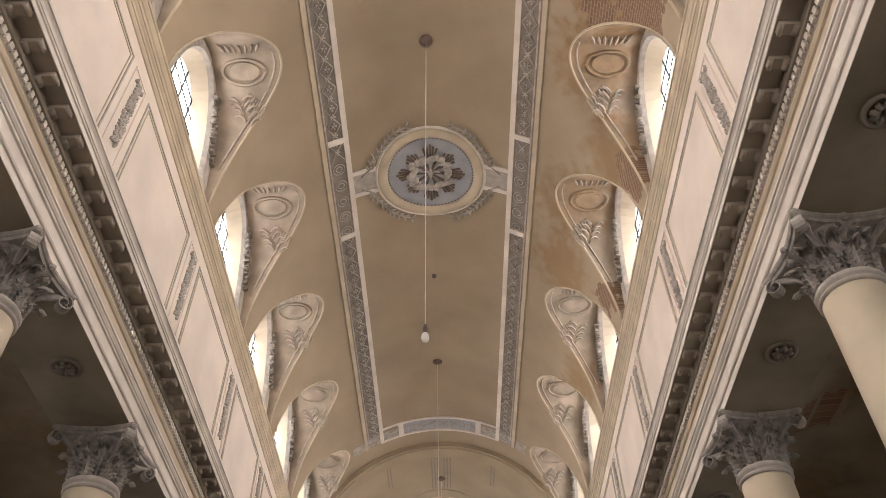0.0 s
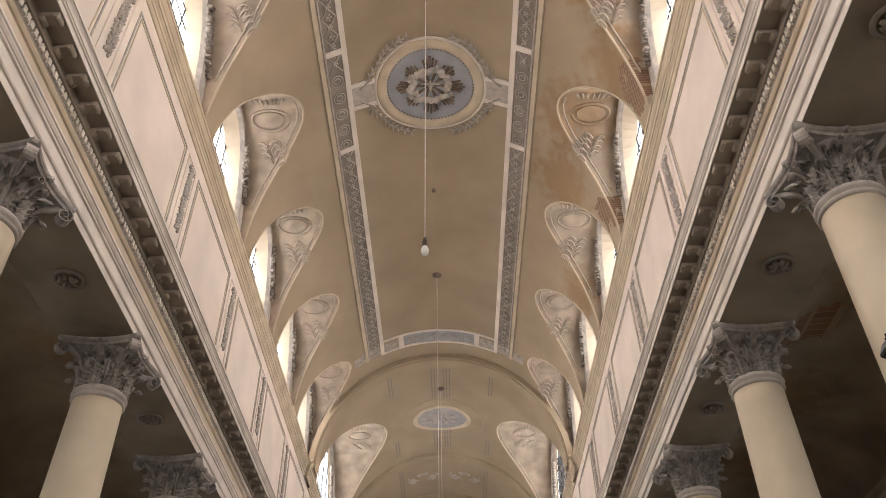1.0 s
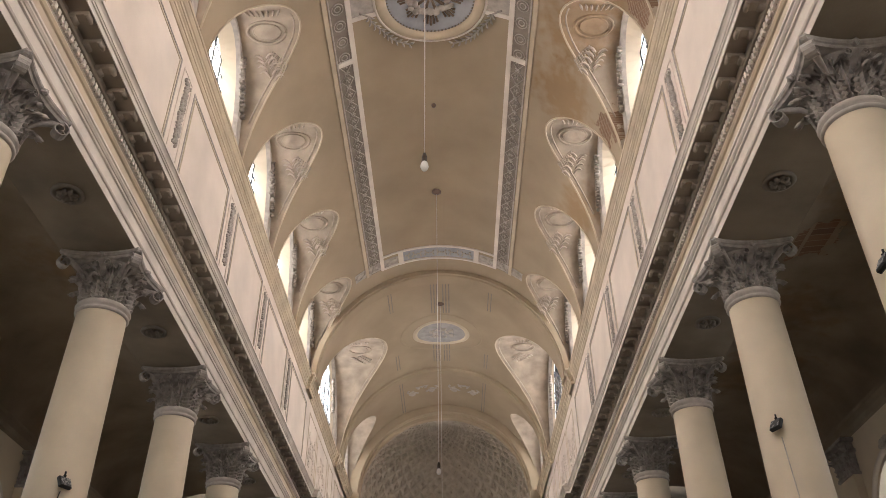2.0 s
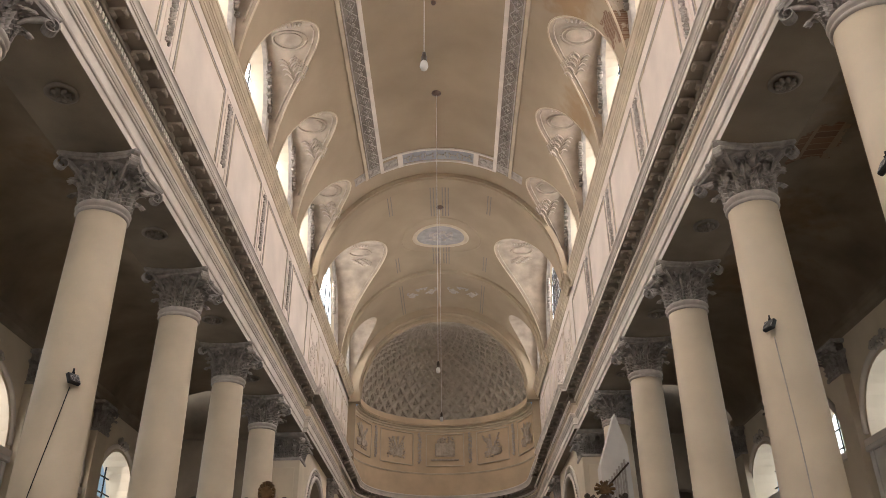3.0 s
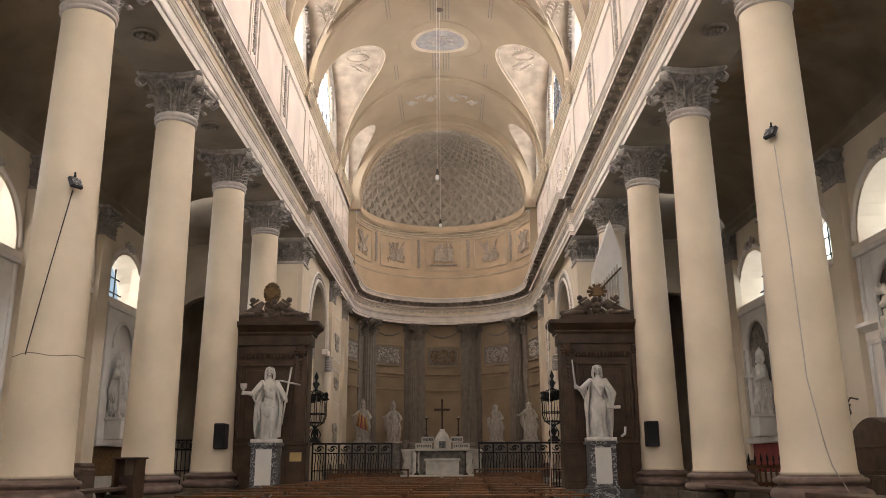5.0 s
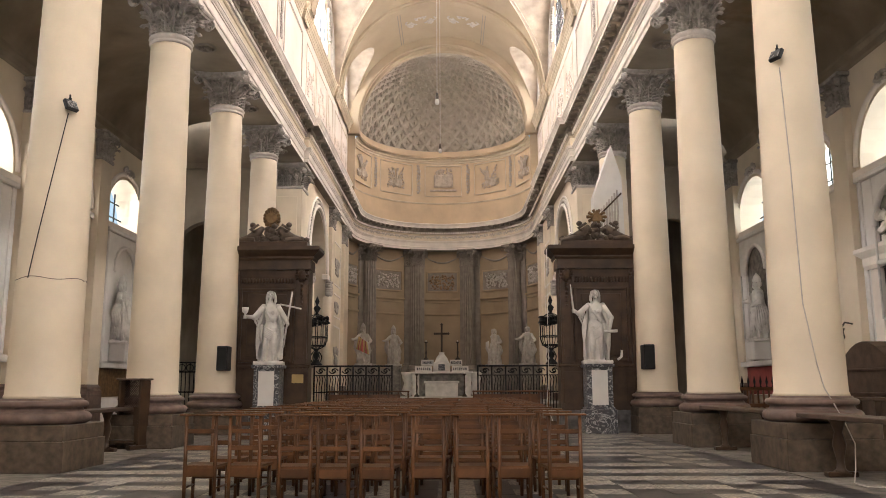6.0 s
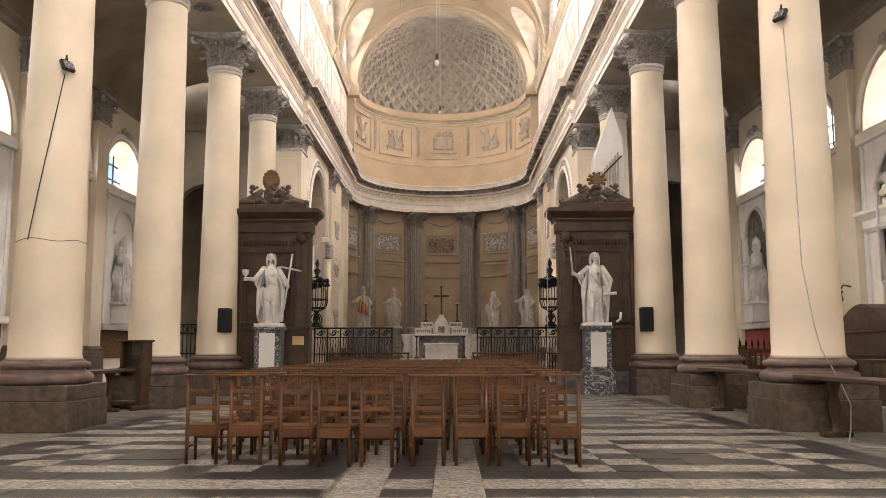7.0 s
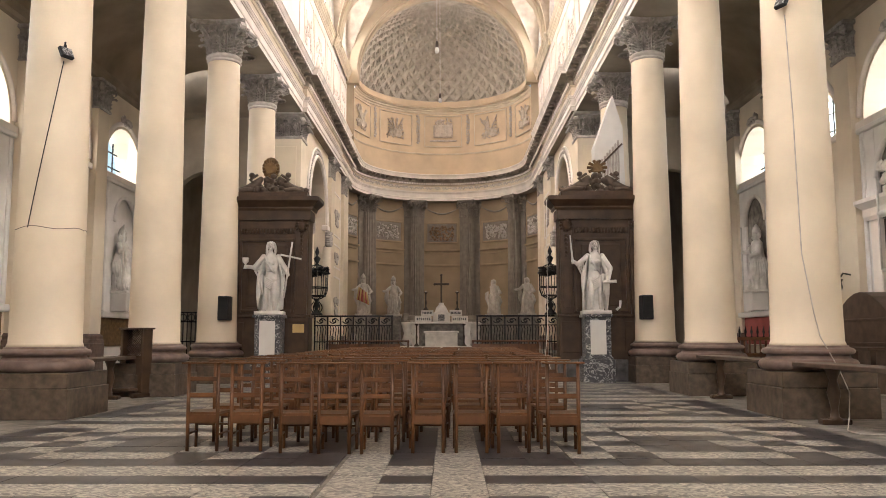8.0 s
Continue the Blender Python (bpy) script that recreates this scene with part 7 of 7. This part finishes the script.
# ---- aisle walls: windows, pilasters, niches ----
NA = 0
for sx in (-1, 1):
    for j, yc in enumerate(BAYS):
        if yc < 12:
            continue
        NA += 1
        w = thing("aisle_window_%d" % NA, (sx * (AX + 0.8), yc, 6.85), 0, "half-round aisle window with iron bars", "window", kind="structure")
        b = bmesh.new()
        b.faces.new([b.verts.new((0, y, z)) for y, z in [(-1.62, 0)] + [(-1.62 * math.cos(PI * t / 20), 0.1 + 1.65 * math.sin(PI * t / 20)) for t in range(21)] + [(1.62, 0)]])
        part("pane", b, "glass", w, "pale glass").visible_shadow = False
        b = None
        for t in (-0.9, -0.3, 0.3, 0.9):
            b = box(-0.02, 0.02, t - 0.02, t + 0.02, 0, 0.1 + 1.65 * math.sqrt(1 - (t / 1.62) ** 2), b)
        for z in (0.55, 1.1):
            hw = 1.62 * math.sqrt(1 - ((z - 0.1) / 1.65) ** 2)
            b = box(-0.018, 0.018, -hw, hw, z - 0.02, z + 0.02, b)
        part("bars", b, "iron", w, "dark iron glazing bars")
        part("sill", place(box(-0.10, 0.0, -1.9, 1.9, -0.23, -0.03, None, 0.02), Matrix.Translation((-sx * 0.8 + (0.1 if sx < 0 else 0), 0, 0))), "trim", w, "moulded sill")
        part("hood", place(tube([(0, -1.8 * math.cos(PI * t / 24), 0.1 + 1.83 * math.sin(PI * t / 24)) for t in range(25)], 0.09, 7), Matrix.Translation((-sx * 0.8, 0, 0))), "trim", w, "moulded hood")
        part("hood_carving", place(blobs(6, 26, 0.9, 0.25, 0.08, 0.06), pose(-sx * 0.86, 0, 2.02, 0, 0, 90)), "stucco", w)
        if j in (5, 7):
            n = thing("niche", (sx * AX, yc, 0), -90 if sx > 0 else 90, "white framed wall niche for a statue", "niche", kind="structure")
            m = 0.95
            for x0, x1 in ((-1.45, -m), (m, 1.45)):
                part("jamb", box(x0, x1, -0.12, 0.0, 2.05, 6.45, None, 0.02), "white", n)
                part("outer_moulding", box(*sorted((math.copysign(1.45, x0), math.copysign(1.62, x0))), -0.17, 0.0, 2.05, 6.45, None, 0.03), "white", n)
            part("sill", box(-1.72, 1.72, -0.24, 0.0, 1.85, 2.05, None, 0.03), "white", n)
            part("arch", tube([(-m * math.cos(PI * t / 16), -0.12, 5.15 + m * math.sin(PI * t / 16)) for t in range(17)], 0.07, 8), "white", n)
            b = bmesh.new()
            for t in range(16):
                q = [(-m * math.cos(PI * u / 16), 5.15 + m * math.sin(PI * u / 16)) for u in (t, t + 1)]
                b.faces.new([b.verts.new(v) for v in ((q[0][0], -0.11, q[0][1]), (q[1][0], -0.11, q[1][1]), (q[1][0], -0.11, 6.45), (q[0][0], -0.11, 6.45))])
                b.faces.new([b.verts.new(v) for v in ((q[0][0], -0.11, q[0][1]), (q[1][0], -0.11, q[1][1]), (q[1][0], -0.02, q[1][1]), (q[0][0], -0.02, q[0][1]))])
            part("spandrel", b, "white", n)
            part("head_moulding", box(-1.72, 1.72, -0.2, 0.0, 6.45, 6.6, None, 0.03), "white", n)
            # white on the west side paints daylight into the recess
            part("recess", box(-m, m, -0.02, 0.0, 2.05, 6.12), "white" if sx < 0 else "stone_light", n, "smooth plastered recess")
            part("wood_panel", box(-1.6, 1.6, -0.1, 0.0, 0.9, 1.85, None, 0.02), "gilt" if sx < 0 else "red", n, "veneered panel below" if sx < 0 else "red panel below")
            # dado is an added panel; its west white stands for daylight
            part("dado", box(-2.0, 2.0, -0.07, 0.0, 0.0, 0.88, None, 0.02), "white" if sx < 0 else "aisle", n)
            statue("statue", (sx * (AX - 0.30), yc - 0.6, 2.75), -90 if sx > 0 else 90, "white bishop statue with a staff in a wall niche", robed_figure(2.05, 50 + j + sx, (ARM_UP, ARM_FOLD), lambda bb, h: tube([(-0.3 * h, -0.15 * h, 0.0), (-0.31 * h, -0.15 * h, 1.1 * h)], 0.014 * h, 6, bb), 8, 0.02, True))
            pd = part("niche_block", box(-0.32, 0.32, -0.36, 0.2, 0, 0.62, None, 0.02), "white", None, "white block under the niche statue", category="plinth")
            pd.matrix_basis = pose(sx * (AX - 0.30), yc - 0.6, 2.06, 0, 0, -90 if sx > 0 else 90)
    for i in range(1, 6):
        pilaster(sx * AX, Y0 + BAY * i - (0.45 if i == 5 else 0), -90 if sx > 0 else 90, 0.85, 1.0, 8.7, 0.95, "cream aisle pilaster with a grey leafy capital", depth=0.22)
    # dark tone stands in for the shade high on the aisle wall
    part("aisle_cornice", sweep([(sx * AX, YB), (sx * AX, YC)] if sx < 0 else [(sx * AX, YC), (sx * AX, YB)], [(0.0, ZA - 0.02), (0.06, ZA + 0.05), (0.06, ZA + 0.2), (0.16, ZA + 0.3), (0.16, ZA + 0.4), (0, ZA + 0.42)]), "aisle", None, "moulded cornice along the aisle wall, darkened as in shade", kind="structure", category="cornice")
# doorway of the east aisle
d = thing("door_1", (AX, 19.4, 0), -90, "dark wooden aisle door in a white moulded surround with a pediment", "door", kind="structure")
for x in (-1.05, 1.05):
    part("jamb", box(x - 0.22, x + 0.22, -0.18, 0.0, 0, 4.1, None, 0.02), "trim", d)
part("lintel", sweep([(-1.45, 0), (-1.45, -0.2), (1.45, -0.2), (1.45, 0)], [(0, 4.1), (0.05, 4.2), (0.05, 4.4), (0.2, 4.55), (0.2, 4.65), (-0.2, 4.7)]), "trim", d)
part("leaf_panel", box(-0.83, 0.83, -0.06, 0.0, 0, 4.08), "wood_dark", d)
part("pediment_relief", place(blobs(15, 60, 1.7, 0.7, 0.14, 0.1), Matrix.Translation((0, -0.08, 5.1))), "trim", d)
part("wall_panel", place(scroll_relief(90, 1.6, 1.4, 5, 0.03), Matrix.Translation((0, -0.03, 6.0))), "stucco", d)
h = thing("wall_bracket", (AX - 0.24, 21.72, 2.6), -90, "small dark iron wall bracket with a hanging lamp", "bracket")
part("arm", tube([(0, 0, 0.2), (0, -0.2, 0.24), (0, -0.3, 0.1)], 0.025, 6), "bronze", h)
part("lamp", lathe([(0.02, -0.25), (0.08, -0.15), (0.05, 0.0), (0.09, 0.08)], 10, None, 0, -0.3), "bronze", h)
cf = thing("confessional", (9.9, 17.6, 0), 90, "low dark wooden confessional with a curved top", "confessional")
b = bmesh.new()
q = [(-1.3, 0), (-1.3, 1.5)] + [(-1.3 + 2.6 * t / 10, 1.5 + 0.62 * math.sin(PI * t / 10)) for t in range(1, 10)] + [(1.3, 1.5), (1.3, 0)]
f0, f1 = [b.verts.new((x, -0.6, z)) for x, z in q], [b.verts.new((x, 0.7, z)) for x, z in q]
b.faces.new(f0), b.faces.new(f1[::-1])
for j in range(len(q)):
    b.faces.new((f0[j], f0[(j + 1) % len(q)], f1[(j + 1) % len(q)], f1[j]))
part("body", b, "wood_bench", cf)
for z in (0.5, 1.0, 1.5):
    part("moulding", box(-1.34, 1.34, -0.64, 0.74, z, z + 0.05, None, 0.01), "wood_bench", cf)
tb = thing("side_table", (8.6, 14.8, 0), 0, "dark wooden side table in the aisle", "table")
part("top", box(-0.9, 0.9, -0.4, 0.4, 0.92, 0.98, None, 0.01), "wood_bench", tb)
for x in (-0.8, 0.8):
    for y in (-0.32, 0.32):
        part("leg", box(x - 0.05, x + 0.05, y - 0.05, y + 0.05, 0, 0.92, None, 0.01), "wood_bench", tb)
cr = thing("candle_rack", (7.62, 19.5, 0), 0, "brown wooden candle rack with a row of spikes", "candle rack")
for z in (0.3, 0.7, 1.08):
    part("rail", box(-0.55, 0.55, -0.04, 0.04, z, z + 0.08, None, 0.01), "wood_chair", cr)
for j in range(9):
    part("slat", box(-0.53 + 0.1275 * j, -0.49 + 0.1275 * j, -0.025, 0.025, 0.38, 1.08, None, 0.006), "wood_chair", cr)
for j in range(8):
    x = -0.5 + j / 7
    part("spike", lathe([(0.03, 1.15), (0.012, 1.2), (0.03, 1.28), (0.004, 1.42)], 8, None, x, 0), "iron", cr)
for x in (-0.5, 0.5):
    part("leg", box(x - 0.04, x + 0.04, -0.2, 0.2, 0, 0.3, None, 0.01), "wood_chair", cr)

# ---- marble paving ----
TILE = {}


def tile_mesh(w, d, material):
    key = (round(w, 3), round(d, 3), material)
    if key not in TILE:
        g = 0.0015
        b = bmesh.new()
        lo = [b.verts.new((x, y, -0.03)) for x, y in ((-w / 2 + g, -d / 2 + g), (w / 2 - g, -d / 2 + g), (w / 2 - g, d / 2 - g), (-w / 2 + g, d / 2 - g))]
        hi = [b.verts.new((v.co.x * (1 - 0.003 / w), v.co.y * (1 - 0.003 / d), 0.0)) for v in lo]
        b.faces.new(hi)
        for k in range(4):
            b.faces.new((lo[k], lo[(k + 1) % 4], hi[(k + 1) % 4], hi[k]))
        me = bpy.data.meshes.new("tile")
        b.to_mesh(me)
        b.free()
        me.materials.append(M[material])
        TILE[key] = me
    return TILE[key]


far = {"marble_grey": [], "marble_black": [], "stone_light": []}
count = 0
GX = [0.67 + 0.44 * k for k in range(11)]


def lay(x0, x1, y0, y1, material):
    global count
    w, d = x1 - x0, y1 - y0
    cx, cy = (x0 + x1) / 2, (y0 + y1) / 2
    if 5.9 < cy < 10.9 and abs(cx) < 5.1 and count < 300:
        ob = new("tile", tile_mesh(w, d, material))
        ob.location = (cx, cy, random.uniform(-0.0015, 0.0015))
        ob.parent = ground
        count += 1
    else:
        far[material].append((x0, x1, y0, y1))


random.seed(11)
for bay in range(-2, 5):
    o = BAY * bay
    # cross bands
    for y0, y1, mtl in ((6.22, 6.74, "marble_grey"), (6.74, 7.12, "marble_black"), (7.12, 7.64, "marble_grey")):
        for s in (-1, 1):
            x, n = 0.67, 0
            while x < 5.0:
                L = min(5.05 - x, 0.88)
                a, c = sorted((s * x, s * (x + L)))
                lay(a, c, y0 + o, y1 + o, mtl)
                x += L
    # central strips
    ys = [6.22, 6.74, 7.12, 7.64] + [7.64 + 0.4543 * k for k in range(1, 8)]
    for r, (y0, y1) in enumerate(zip(ys, ys[1:])):
        for x0, x1 in ((-0.62, -0.2), (0.23, 0.67)):
            lay(x0, x1, y0 + o, y1 + o, "marble_grey")
        lay(-0.2, 0.23, y0 + o, y1 + o, "marble_grey" if r in (0, 2) else "marble_black")
    # fields
    for r in range(7):
        y0 = 7.64 + 0.4543 * r + o
        y1 = y0 + 0.4543
        for s in (-1, 1):
            for k in range(-1, 9):
                x0 = 1.11 + 0.44 * k
                a, c = sorted((s * x0, s * (x0 + 0.44)))
                if r == 0 or k in (-1, 8) or (r == 6 and k not in (0, 2, 6)):
                    mtl = "marble_black"
                elif k in (3, 4):
                    mtl = "marble_grey" if r in (1, 5) else "marble_black"
                else:
                    mtl = "marble_grey" if (k + r) % 2 == 0 else "marble_black"
                lay(a, c, y0, y1, mtl)
    # pale border and aisle slabs
    for s in (-1, 1):
        for x0, x1 in ((5.07, 5.75), (5.75, 6.6), (6.6, 7.5), (7.5, 8.4), (8.4, 9.3), (9.3, 10.3), (10.3, 11.3)):
            y = 6.22 + o
            for q in range(5):
                a, c = sorted((s * x0, s * x1))
                lay(a, c, y, y + BAY / 5, "stone_light" if (q + int(x0)) % 3 else "marble_grey" if x0 > 6 else "stone_light")
                y += BAY / 5
for mtl, cells in far.items():
    vs, fs = [], []
    g = 0.0018
    for x0, x1, y0, y1 in cells:
        n = len(vs)
        dz = random.uniform(-0.0015, 0.0015)
        vs += [(x0 + g, y0 + g, dz), (x1 - g, y0 + g, dz), (x1 - g, y1 - g, dz), (x0 + g, y1 - g, dz)]
        vs += [(x0, y0, -0.03), (x1, y0, -0.03), (x1, y1, -0.03), (x0, y1, -0.03)]
        fs.append((n, n + 1, n + 2, n + 3))
        fs += [(n + k, n + 4 + k, n + 4 + (k + 1) % 4, n + (k + 1) % 4) for k in range(4)]
    me = bpy.data.meshes.new("paving")
    me.from_pydata(vs, [], fs)
    me.materials.append(M[mtl])
    ob = new("paving", me)
    ob.parent = ground
    tagged(ob, "", kind="stuff")
